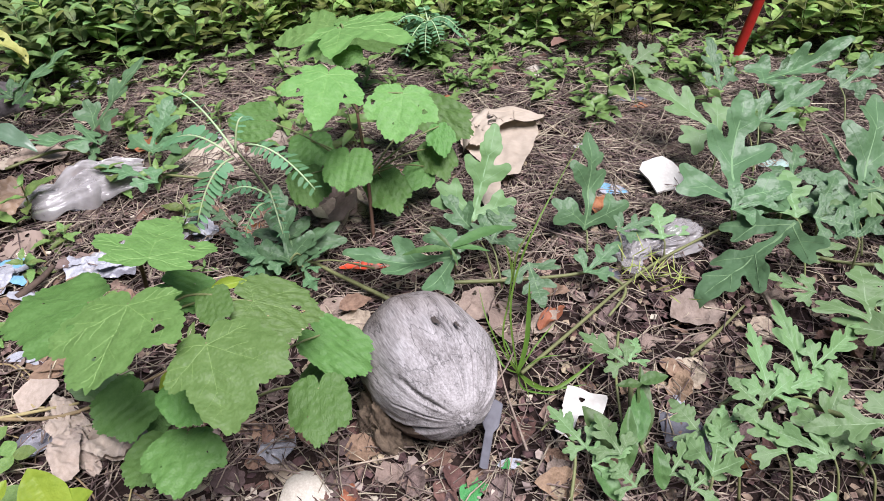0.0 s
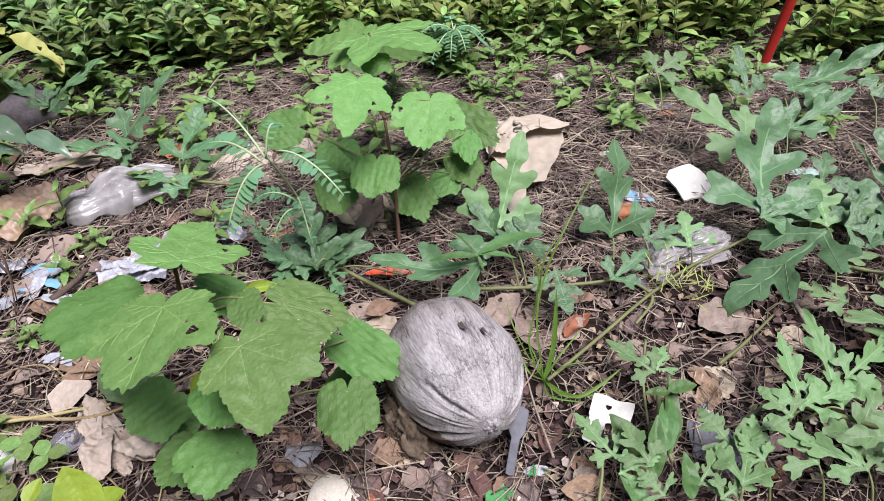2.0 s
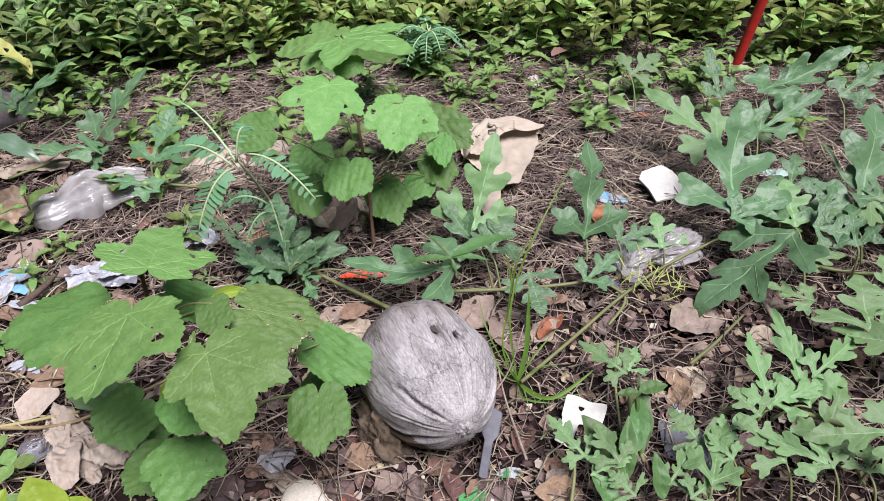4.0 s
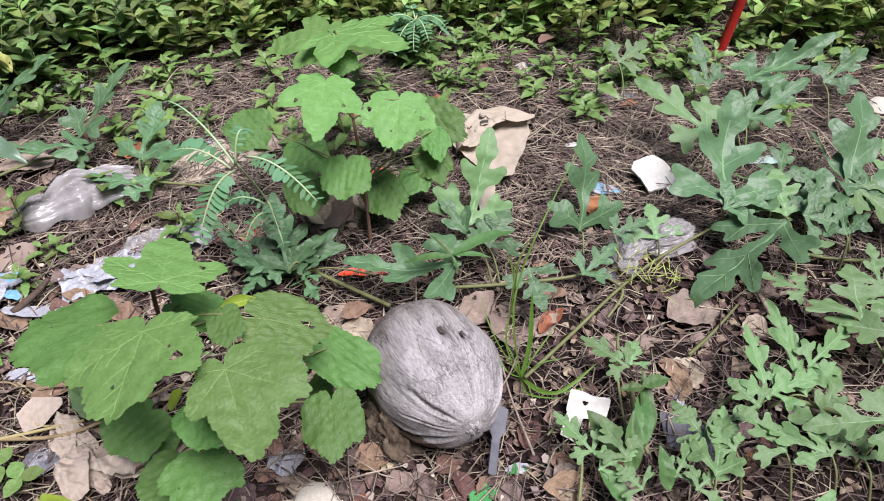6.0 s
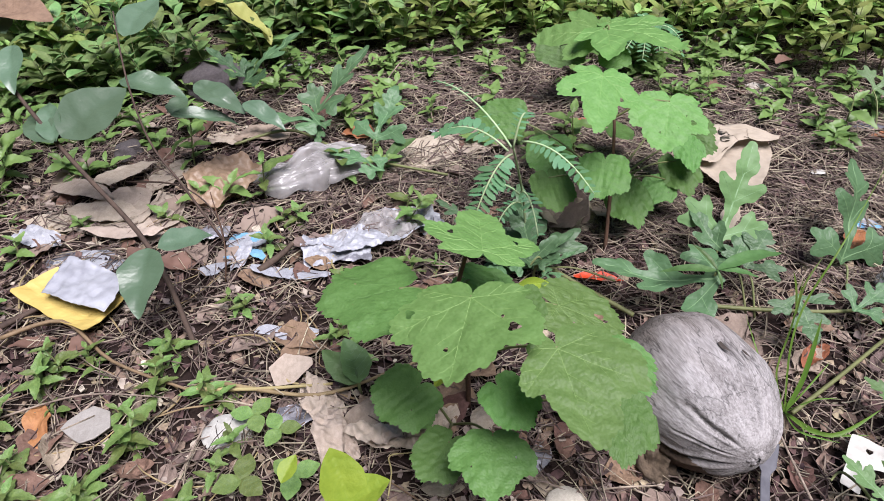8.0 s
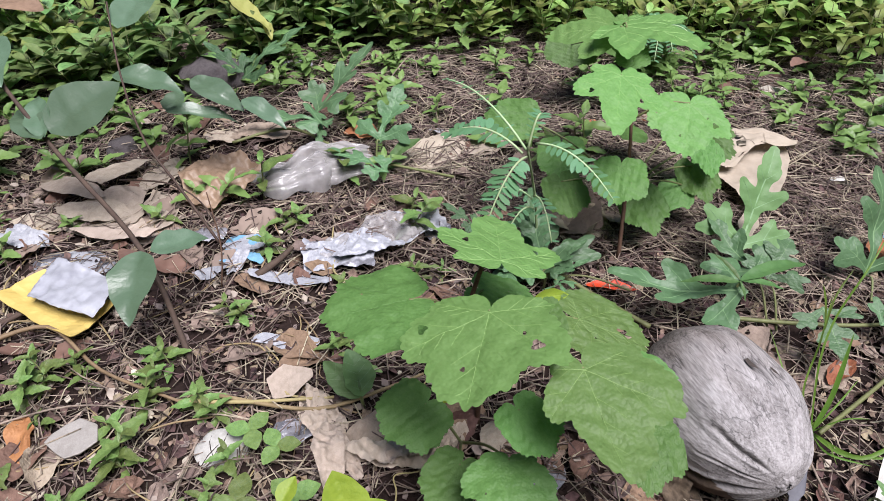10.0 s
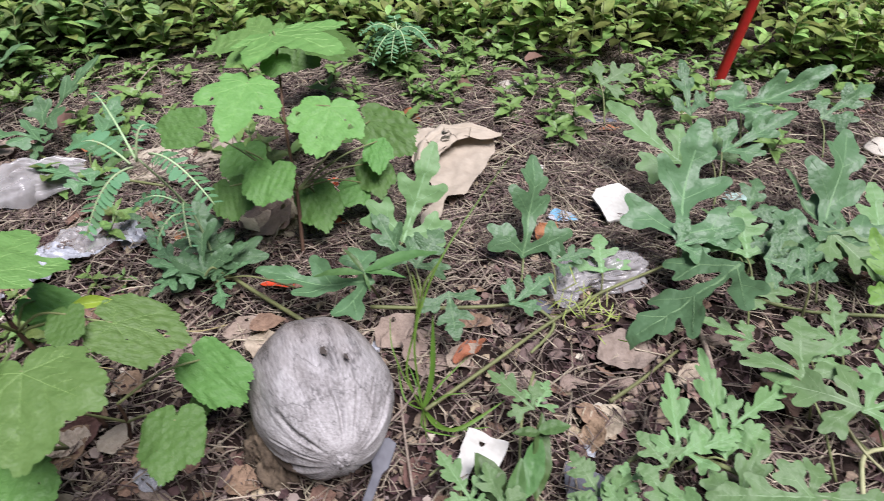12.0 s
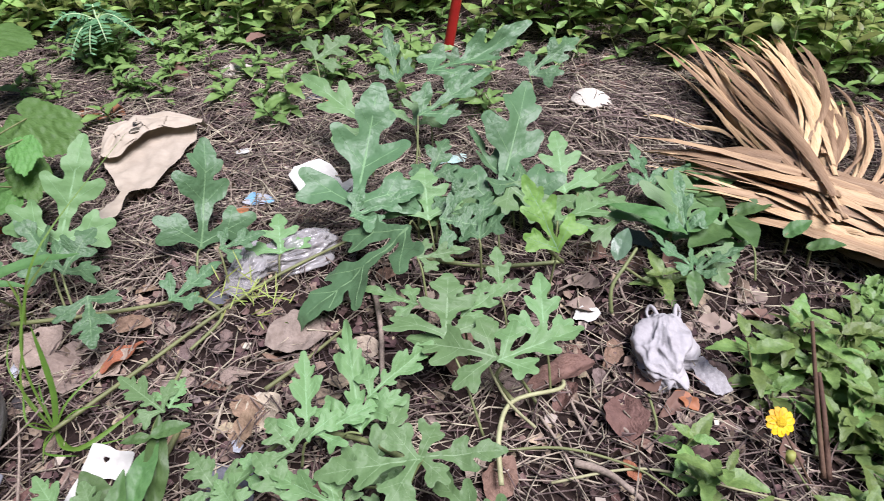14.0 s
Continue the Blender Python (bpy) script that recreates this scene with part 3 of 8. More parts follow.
def melon_leaf(name, seed, fine=0, mat="melon", n=72):
    """A blade cut to the midrib into three main lobes, each with rounded paddle-shaped lesser lobes."""
    rs = np.random.RandomState(seed)
    k = 0.022 if fine else 0.030
    g = 0.80 if fine else 0.97
    caps = [((0.0, 0.0), (0.34, 0.0), 0.026, 0.052 * g), ((0.34, 0), (0.70, 0), 0.074 * g, 0.066 * g), ((0.68, 0), (0.84, 0), 0.058 * g, 0.088 * g), ((0.84, 0), (0.95, 0), 0.088 * g, 0.05 * g)]
    veins = [([(0, 0), (0.96, 0.0)], 0.011)]

    def lobe(u, v, ang, length, r0, r1, wide=0.0034):
        e = (u + length * math.cos(ang), v + length * math.sin(ang))
        m = (u + 0.62 * (e[0] - u), v + 0.62 * (e[1] - v))
        caps.append(((u, v), m, r0 * g, r1 * 1.06 * g))
        caps.append((m, e, r1 * 1.06 * g, r1 * 0.66 * g))
        veins.append(([(u, v), (u + 1.08 * (e[0] - u), v + 1.08 * (e[1] - v))], wide))
        return e

    for s in (1, -1):
        # the two outer main lobes
        a, l = radians(s * (56 + rs.uniform(-9, 9))), 0.42 * rs.uniform(0.88, 1.12)
        lobe(0.03, 0, a, l, 0.030, 0.080, 0.006)
        q = rs.uniform(0.46, 0.58)
        p = (0.03 + q * l * math.cos(a), q * l * math.sin(a))
        lobe(p[0], p[1], a + s * radians(52 + rs.uniform(-8, 8)), 0.20 * rs.uniform(0.8, 1.2), 0.046, 0.066)
        if rs.uniform() < 0.75:
            lobe(p[0], p[1], a - s * radians(44), 0.17 * rs.uniform(0.8, 1.2), 0.045, 0.056)
        # lesser lobes of the middle one
        lobe(0.38 + rs.uniform(-0.03, 0.03), 0, radians(s * (43 + rs.uniform(-7, 7))), 0.29 * rs.uniform(0.85, 1.12), 0.050, 0.074)
        lobe(0.66 + rs.uniform(-0.03, 0.03), 0, radians(s * (42 + rs.uniform(-7, 7))), 0.15 * rs.uniform(0.85, 1.2), 0.050, 0.052)
        if fine:
            lobe(0.22, 0, radians(s * 52), 0.15, 0.03, 0.045)
            lobe(0.52, 0, radians(s * 46), 0.20, 0.04, 0.05)

    def sdf(x, y):
        d = 9.0
        for (ax_, ay), (bx, by), r0, r1 in caps:
            dx, dy = bx - ax_, by - ay
            h = np.clip(((x - ax_) * dx + (y - ay) * dy) / (dx * dx + dy * dy), 0, 1)
            e = np.hypot(x - ax_ - h * dx, y - ay - h * dy) - (r0 + (r1 - r0) * h)
            t = np.clip(0.5 + 0.5 * (d - e) / k, 0, 1)
            d = d * (1 - t) + e * t - k * t * (1 - t)
        return d + 0.009 * wave(x, y, seed + 2, 26.0)

    def height(x, y):
        return 0.16 * np.abs(y) - 0.32 * y * y - 0.16 * (x - 0.3) ** 2 + 0.10 * wave(x, y, seed, 6.0) + 0.020 * wave(x, y, seed + 1, 20.0) + 0.004 * np.abs(wave(x, y, seed + 3, 45.0))

    v, f, i = sheet(sdf, (-0.04, 1.06, -0.62, 0.62), n, height, veins, 0.004)
    return mesh_of(name, v, f, [mat, "melon_soft_vein" if mat == "melon_soft" else "melon_vein"], i)


def oval_leaf(name, width, mat, vein_mat, seed, point=1.0, wavy=0.02, n=26, curl=0.12, teeth=0.0, spots=(), side=5, cup=0.3, lobe=0.0):
    """A simple blade with a midrib and side veins."""
    def sdf(x, y):
        u = np.clip(x, 0, 1)
        w = width * (np.sin(np.pi * u ** 0.85) ** 0.8) * (1 - 0.25 * u) ** point
        w = w * (1 + wavy * np.sin(22 * u + seed)) - teeth * np.abs(np.sin(14 * u)) * (u > 0.25)
        w = w + lobe * np.exp(-((u - 0.36) / 0.09) ** 2)
        d = np.abs(y) - w
        d = np.where((x < 0) | (x > 1), np.maximum(d, np.maximum(-x, x - 1)), d)
        return holes(d, x, y, spots)

    def height(x, y):
        return cup * np.abs(y) - curl * x * x + wavy * 1.6 * wave(x, y, seed, 7.0) + wavy * 0.5 * wave(x, y, seed + 3, 18.0)

    veins = [([(0, 0), (0.97, 0)], 0.012)]
    for k in range(side):
        u = 0.12 + 0.7 * k / max(side, 1)
        for s in (1, -1):
            veins.append(([(u, 0), (u + 0.18, s * width * 0.62), (u + 0.26, s * width)], 0.005))
    v, f, i = sheet(sdf, (-0.02, 1.02, -width * 1.3, width * 1.3), n, height, veins, 0.005)
    return mesh_of(name, v, f, [mat, vein_mat], i)


LEAF = {
    "star_a": mallow_leaf("mallow_leaf", 0.75, 1, ((0.36, 0.34, 0.04), (0.38, -0.4, 0.04)), droop=0.02),
    "star_b": mallow_leaf("mallow_leaf", 0.45, 4, ((0.34, 0.42, 0.06), (0.22, -0.5, 0.05), (0.62, -0.1, 0.025), (0.2, 0.3, 0.02))),
    "star_c": mallow_leaf("mallow_leaf", 1.05, 13, n=80, droop=0.03),
    "angled_a": mallow_leaf("mallow_leaf", 0.5, 7, ((-0.15, 0.75, 0.09),), lean=0.3),
    # angled_b and the round blades wear the mallow copy with shade in its colour
    "angled_b": mallow_leaf("mallow_leaf", 0.30, 17, ((0.5, -0.3, 0.02), (0.3, 0.35, 0.02)), n=84, mat="mallow_shaded"),
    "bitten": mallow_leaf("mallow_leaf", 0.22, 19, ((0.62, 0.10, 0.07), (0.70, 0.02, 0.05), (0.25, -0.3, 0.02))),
    "round_a": mallow_leaf("mallow_leaf", 0.10, 9, ((0.5, -0.3, 0.02), (0.6, 0.1, 0.015)), n=84, mat="mallow_shaded"),
    "round_b": mallow_leaf("mallow_leaf", 0.16, 23, ((0.4, 0.35, 0.02),), n=84, mat="mallow_shaded"),
    "round_c": mallow_leaf("mallow_leaf", 0.12, 29, n=72, mat="mallow_shaded"),
    "melon_a": melon_leaf("melon_leaf", 2),
    "melon_b": melon_leaf("melon_leaf", 6),
    "melon_c": melon_leaf("melon_leaf", 11),
    "melon_fine": melon_leaf("fine_melon_leaf", 15, 1, "melon_soft"),
    "melon_fine_b": melon_leaf("fine_melon_leaf", 27, 1, "melon_soft"),
    "melon_soft_a": melon_leaf("soft_melon_leaf", 31, 0, "melon_soft"),
    "melon_soft_b": melon_leaf("soft_melon_leaf", 36, 0, "melon_soft"),
    "melon_soft_c": melon_leaf("soft_melon_leaf", 42, 0, "melon_soft"),
    "melon_young": melon_leaf("young_melon_leaf", 21, 0, "melon_young"),
    "cut_a": melon_leaf("melon_leaf", 51),
    "cut_b": melon_leaf("melon_leaf", 52),
    "cut_c": melon_leaf("melon_leaf", 53, 0, "melon_soft"),
    "cut_d": melon_leaf("melon_leaf", 54),
    "lance": oval_leaf("lance_leaf", 0.09, "broad", "melon_vein", 3, 0.5, 0.02, 34, 0.25, side=0),
    "broad": oval_leaf("broad_leaf", 0.24, "broad", "broad", 5, 0.6, 0.04, 26, 0.2),
    "shrub": oval_leaf("shrub_leaf", 0.27, "shrub", "shrub_vein", 5, 0.9, 0.03, 30, 0.15, side=0),
    "shrub_dead": oval_leaf("shrub_leaf", 0.28, "dry_brown", "dry_brown", 61, 0.6, 0.05, 30, 0.2, side=0),
    "pale": oval_leaf("pale_leaf", 0.30, "melon_soft", "melon_soft_vein", 63, 0.4, 0.05, 30, 0.2, side=4),
    "shrub_b": oval_leaf("shrub_leaf", 0.24, "shrub", "shrub_vein", 12, 1.0, 0.04, 30, 0.22, side=0),
    "lime": oval_leaf("lime_leaf", 0.34, "lime_leaf", "lime_leaf", 2, -0.6, 0.02, 26, 0.05, side=0),
    "yellow": oval_leaf("yellow_leaf", 0.26, "yellow_leaf", "yellow_leaf", 8, 0.4, 0.06, 26, 0.25, spots=((0.55, 0.1, 0.05), (0.75, -0.05, 0.04))),
    "creeper": oval_leaf("creeper_leaf", 0.21, "creeper", "creeper", 4, 0.9, 0.03, 24, 0.35, 0.03, side=2),
    "creeper_b": oval_leaf("creeper_leaf", 0.24, "creeper", "creeper", 9, 0.8, 0.04, 24, 0.25, 0.035, side=2, lobe=0.03),
}


def leaf(plant, shape, base, tip, width=1.0, roll=0.0, foot=None, thick=0.0016, bow=0.02, stalk="vine", size=None):
    """A leaf of a plant, with its stalk from foot if one is given."""
    width = width * (0.86 if shape.startswith("melon") else 1)
    part("leaf", LEAF[shape], plant, aim(base, tip, width, roll, size))
    if foot:
        a, b = Vector(foot), Vector(base)
        mid = a.lerp(b, 0.55) + Vector((0, 0, bow))
        stem("leaf_stalk", [a, mid, b], thick * 1.25, thick * 0.8, stalk, plant)


def lay(plant, shape, base, tip, span, tilt, foot=None, thick=0.0014, bow=0.012):
    """A leaf in the plane whose height rises by tilt along x and y, as wide as span, with its stalk from foot if one is given."""
    me = LEAF[shape]
    ys = [q.co.y for q in me.vertices]
    b_, x = Vector(base), Vector(tip) - Vector(base)
    length = x.length
    x.normalize()
    y = Vector((-tilt[0], -tilt[1], 1)).cross(x).normalized()
    width = min(max(span / (max(ys) - min(ys)), 0.5 * length), 1.8 * length)
    rot = Matrix((x, y, x.cross(y))).transposed().to_4x4()
    part("leaf", me, plant, Matrix.Translation(b_) @ rot @ Matrix.Diagonal((length, width, length, 1)))
    if foot:
        a_ = Vector(foot)
        stem("leaf_stalk", [a_, a_.lerp(b_, 0.55) + Vector((0, 0, bow)), b_ - x * length * 0.02], thick * 1.25, thick * 0.8, "vine", plant)


# ---- the broad-leaved mallows ----
MALLOW = "broad bitten green leaves on thin stems"
a = thing("mallow_plant", (-0.262, 0.610, 0), "mallow weed with " + MALLOW, "weed", "mallow weeds")
a1 = [(-0.262, 0.610, 0), (-0.262, 0.600, 0.10), (-0.272, 0.585, 0.20), (-0.256, 0.571, 0.295)]
stem("stem", a1, 0.0035, 0.002, "stem_brown", a)
leaf(a, "lime", (-0.212, 0.601, 0.230), (-0.181, 0.620, 0.225), 0.5, 30)
a3 = (-0.27, 0.56, 0.03)
a2 = [(-0.225, 0.600, 0), (-0.20, 0.585, 0.06), (-0.19, 0.575, 0.11)]
stem("stem", a2, 0.003, 0.0015, "stem_brown", a)
leaf(a, "lime", (-0.274, 0.573, 0.120), (-0.290, 0.557, 0.100), 0.8, 0)
leaf(a, "round_b", (-0.305, 0.548, 0.060), (-0.289, 0.537, 0.050), 0.7, 0)
leaf(a, "round_b", (-0.149, 0.634, 0.030), (-0.124, 0.647, 0.050), 0.8, 0)

lay(a, "star_a", (-0.240, 0.563, 0.305), (-0.259, 0.639, 0.291), 0.114, (-0.19, -0.24))
lay(a, "star_b", (-0.239, 0.510, 0.297), (-0.239, 0.425, 0.289), 0.138, (0.27, 0.10), a1[2])
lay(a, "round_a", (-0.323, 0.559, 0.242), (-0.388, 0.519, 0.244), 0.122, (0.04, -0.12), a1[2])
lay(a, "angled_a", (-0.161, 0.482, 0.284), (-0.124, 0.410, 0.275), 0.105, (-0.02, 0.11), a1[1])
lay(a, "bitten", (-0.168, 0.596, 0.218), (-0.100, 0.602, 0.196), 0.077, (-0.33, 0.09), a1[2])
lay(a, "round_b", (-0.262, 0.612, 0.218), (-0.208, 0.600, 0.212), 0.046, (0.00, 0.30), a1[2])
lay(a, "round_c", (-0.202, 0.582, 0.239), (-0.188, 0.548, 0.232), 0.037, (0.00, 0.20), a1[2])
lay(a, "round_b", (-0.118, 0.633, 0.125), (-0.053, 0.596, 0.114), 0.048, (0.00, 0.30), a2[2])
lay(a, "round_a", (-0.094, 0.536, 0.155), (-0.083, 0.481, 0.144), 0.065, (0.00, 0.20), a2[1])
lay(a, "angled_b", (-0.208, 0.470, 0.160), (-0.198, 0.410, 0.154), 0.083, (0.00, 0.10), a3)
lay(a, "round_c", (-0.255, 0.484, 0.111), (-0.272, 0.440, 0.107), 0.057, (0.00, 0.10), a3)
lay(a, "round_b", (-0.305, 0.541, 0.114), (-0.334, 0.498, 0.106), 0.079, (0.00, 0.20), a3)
lay(a, "round_c", (-0.205, 0.482, 0.217), (-0.171, 0.454, 0.212), 0.048, (0.00, 0.20), a2[1])

b = thing("mallow_plant", (-0.155, 0.917, 0.000), "slender mallow weed with " + MALLOW, "weed", "mallow weeds")
b1 = [(-0.118, 0.950, 0.000), (-0.125, 0.985, 0.100), (-0.136, 1.010, 0.200), (-0.160, 1.085, 0.280)]
stem("stem", b1, 0.0035, 0.0016, "stem_brown", b)

leaf(b, "round_b", (-0.209, 1.392, 0.150), (-0.132, 1.411, 0.130), 0.95, 0, b1[3], bow=0.004, thick=0.001)
leaf(b, "round_b", (-0.252, 1.390, 0.130), (-0.249, 1.356, 0.100), 1.3, 0, b1[3], bow=0.004, thick=0.001)
leaf(b, "round_b", (-0.134, 1.201, 0.070), (-0.092, 1.216, 0.060), 0.8, 0)


lay(b, "star_c", (-0.167, 1.098, 0.295), (-0.060, 1.057, 0.303), 0.216, (0.03, -0.12), b1[3])
lay(b, "star_c", (-0.176, 1.093, 0.288), (-0.269, 1.092, 0.281), 0.143, (0.07, 0.14), b1[3])
lay(b, "star_a", (-0.161, 0.968, 0.283), (-0.158, 0.871, 0.265), 0.114, (-0.19, 0.18), b1[2])
lay(b, "star_b", (-0.065, 1.010, 0.233), (-0.065, 0.933, 0.201), 0.112, (-0.07, 0.40), b1[2])
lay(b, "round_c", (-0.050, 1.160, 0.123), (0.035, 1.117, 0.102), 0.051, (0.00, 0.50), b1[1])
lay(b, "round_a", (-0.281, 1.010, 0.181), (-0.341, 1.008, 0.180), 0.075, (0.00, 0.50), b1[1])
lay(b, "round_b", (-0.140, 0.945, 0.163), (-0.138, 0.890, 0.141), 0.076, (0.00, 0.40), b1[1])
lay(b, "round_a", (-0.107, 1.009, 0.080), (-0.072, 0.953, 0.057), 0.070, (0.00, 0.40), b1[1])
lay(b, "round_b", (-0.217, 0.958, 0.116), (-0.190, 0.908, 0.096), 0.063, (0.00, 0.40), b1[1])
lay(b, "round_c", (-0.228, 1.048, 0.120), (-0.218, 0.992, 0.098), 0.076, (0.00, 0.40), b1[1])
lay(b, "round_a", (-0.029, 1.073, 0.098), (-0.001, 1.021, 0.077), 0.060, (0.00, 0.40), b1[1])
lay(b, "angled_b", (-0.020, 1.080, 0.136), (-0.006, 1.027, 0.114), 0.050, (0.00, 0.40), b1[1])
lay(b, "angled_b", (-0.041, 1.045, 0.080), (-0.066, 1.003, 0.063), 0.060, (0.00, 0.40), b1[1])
lay(b, "round_c", (-0.150, 1.052, 0.279), (-0.145, 1.022, 0.267), 0.046, (0.00, 0.40), b1[3])

# ---- the trailing watermelon ----
MELON = "trailing watermelon vine with deeply cut blue-green leaves over leaf litter"
v = thing("watermelon_vine", (0.127, 0.695, 0.000), MELON, "vine", "watermelon vines")
stem("runner", [(0.122, 0.684, 0.012), (0.188, 0.757, 0.014), (0.266, 0.846, 0.016), (0.341, 0.916, 0.020), (0.451, 0.998, 0.020)], 0.0028, 0.0022, "vine", v)
stem("runner", [(-0.070, 0.803, 0.014), (-0.153, 0.842, 0.020), (-0.210, 0.867, 0.025), (-0.307, 0.892, 0.020)], 0.0036, 0.0028, "vine", v)
stem("runner", [(0.018, 0.838, 0.020), (0.101, 0.848, 0.020), (0.185, 0.864, 0.020), (0.236, 0.880, 0.020)], 0.0032, 0.0025, "vine", v)
stem("runner", [(0.539, 0.945, 0.015), (0.632, 0.929, 0.012), (0.733, 0.932, 0.015)], 0.0035, 0.003, "vine", v)
stem("runner", [(0.236, 0.880, 0.020), (0.275, 0.850, 0.012), (0.246, 0.796, 0.010)], 0.0028, 0.002, "vine", v)
leaf(v, "melon_b", (-0.222, 0.838, 0.045), (-0.257, 0.934, 0.120), 0.95, 0, (-0.199, 0.862, 0.020))
leaf(v, "melon_c", (-0.227, 0.841, 0.045), (-0.302, 0.835, 0.070), 1.1, 0)
leaf(v, "melon_a", (-0.219, 0.842, 0.045), (-0.170, 0.888, 0.080), 0.9, 0)

leaf(v, "melon_a", (-0.267, 0.858, 0.035), (-0.336, 0.898, 0.060), 0.95, 0, (-0.275, 0.866, 0.004))
leaf(v, "melon_b", (-0.260, 0.865, 0.035), (-0.218, 0.926, 0.060), 0.95, 0, (-0.268, 0.873, 0.004))
leaf(v, "melon_c", (-0.261, 0.852, 0.035), (-0.272, 0.778, 0.060), 0.95, 0, (-0.269, 0.860, 0.004))
leaf(v, "melon_a", (-0.211, 0.843, 0.035), (-0.162, 0.870, 0.060), 0.95, 0, (-0.218, 0.851, 0.004))
leaf(v, "melon_c", (-0.333, 0.928, 0.035), (-0.389, 0.943, 0.060), 0.95, 0, (-0.343, 0.935, 0.004))
leaf(v, "melon_b", (-0.200, 0.832, 0.035), (-0.166, 0.774, 0.060), 0.95, 0, (-0.206, 0.839, 0.004))

lay(v, "cut_a", (0.442, 0.992, 0.064), (0.478, 1.160, 0.177), 0.180, (-0.12, 0.70), (0.455, 0.985, 0.01))
lay(v, "cut_b", (0.224, 0.975, 0.021), (0.231, 1.091, 0.133), 0.140, (-0.79, 1.01), (0.225, 0.93, 0.01))
lay(v, "cut_c", (0.340, 0.947, 0.030), (0.332, 1.003, 0.058), 0.109, (0.00, 0.50), (0.340, 0.915, 0.01))
lay(v, "cut_c", (0.044, 0.954, 0.048), (0.076, 1.061, 0.159), 0.135, (-0.40, 1.16), (0.037, 0.92, 0.02))
lay(v, "cut_d", (0.516, 0.932, 0.086), (0.368, 0.828, 0.013), 0.167, (0.49, 0.01), (0.53, 0.99, 0.03))
lay(v, "cut_d", (0.439, 0.972, 0.074), (0.536, 1.009, 0.089), 0.072, (0.00, 0.40))
lay(v, "cut_b", (-0.214, 0.852, 0.029), (-0.269, 0.954, 0.070), 0.155, (0.00, 0.40), (-0.10, 0.86, 0.02))
lay(v, "cut_a", (0.030, 0.820, 0.079), (-0.137, 0.829, 0.081), 0.110, (0.00, 0.20))
lay(v, "cut_d", (0.129, 0.834, 0.070), (0.150, 0.769, 0.051), 0.083, (0.00, 0.30))
lay(v, "cut_d", (0.213, 0.856, 0.037), (0.269, 0.911, 0.053), 0.066, (0.00, 0.30))
lay(v, "cut_a", (0.556, 1.319, 0.099), (0.746, 1.417, 0.158), 0.101, (0.00, 0.60), (0.56, 1.22, 0.01))
lay(v, "cut_d", (0.538, 1.218, 0.084), (0.667, 1.302, 0.126), 0.082, (0.00, 0.50), (0.53, 1.15, 0.01))
lay(v, "cut_c", (0.468, 1.191, 0.073), (0.343, 1.287, 0.130), 0.118, (0.00, 0.60), (0.46, 1.15, 0.01))
lay(v, "cut_d", (0.501, 1.342, 0.079), (0.481, 1.444, 0.141), 0.068, (0.00, 0.60))
lay(v, "cut_b", (0.572, 0.989, 0.054), (0.619, 1.059, 0.089), 0.067, (0.00, 0.50), (0.58, 0.97, 0.01))
lay(v, "cut_d", (0.561, 0.969, 0.068), (0.629, 0.955, 0.062), 0.094, (0.00, 0.40))

lay(v, "cut_a", (0.058, 0.899, 0.051), (-0.008, 0.977, 0.090), 0.078, (0.00, 0.50), (0.083, 0.849, 0.006))
lay(v, "cut_b", (0.074, 0.891, 0.055), (0.103, 0.950, 0.085), 0.089, (0.00, 0.50), (0.094, 0.845, 0.006))
lay(v, "cut_d", (0.265, 0.931, 0.056), (0.323, 0.955, 0.064), 0.056, (0.00, 0.35), (0.277, 0.897, 0.006))
lay(v, "cut_c", (0.345, 1.460, 0.066), (0.409, 1.507, 0.094), 0.096, (0.00, 0.60), (0.359, 1.401, 0.006))
lay(v, "cut_a", (0.601, 1.416, 0.066), (0.711, 1.462, 0.094), 0.077, (0.00, 0.60), (0.610, 1.359, 0.006))
lay(v, "cut_b", (0.750, 1.404, 0.058), (0.854, 1.477, 0.102), 0.088, (0.00, 0.60), (0.751, 1.333, 0.006))

w = thing("watermelon_vine", (0.732, 0.948, 0.000), MELON, "vine", "watermelon vines")
stem("runner", [(0.607, 0.595, 0.020), (0.609, 0.645, 0.035), (0.630, 0.690, 0.030), (0.685, 0.708, 0.025), (0.694, 0.723, 0.020)], 0.0030, 0.0024, "runner_pale", w)
stem("runner", [(0.630, 0.690, 0.030), (0.615, 0.723, 0.030), (0.626, 0.739, 0.040), (0.610, 0.757, 0.050)], 0.003, 0.002, "vine", w)
stem("runner", [(0.726, 0.916, 0.030), (0.696, 0.905, 0.070), (0.696, 0.888, 0.100)], 0.003, 0.002, "vine", w)
stem("runner", [(0.779, 0.836, 0.010), (0.778, 0.853, 0.040), (0.798, 0.874, 0.060), (0.816, 0.895, 0.070)], 0.003, 0.002, "vine", w)
stem("runner", [(0.801, 0.879, 0.050), (0.850, 0.870, 0.020), (0.902, 0.863, 0.020)], 0.0022, 0.0016, "vine", w)
leaf(w, "melon_a", (0.893, 0.924, 0.070), (0.893, 1.005, 0.120), 0.85, 0)
leaf(w, "broad", (0.890, 0.918, 0.070), (0.801, 0.991, 0.090), 0.75, 0)
leaf(w, "broad", (0.898, 0.946, 0.060), (0.839, 0.956, 0.080), 0.9, 0)
leaf(w, "broad", (0.893, 0.924, 0.070), (0.949, 0.966, 0.090), 0.9, 0)
leaf(w, "melon_b", (0.888, 0.870, 0.050), (0.839, 0.922, 0.080), 0.8, 0)
leaf(w, "melon_c", (0.892, 0.870, 0.050), (0.960, 0.894, 0.070), 0.8, 0)
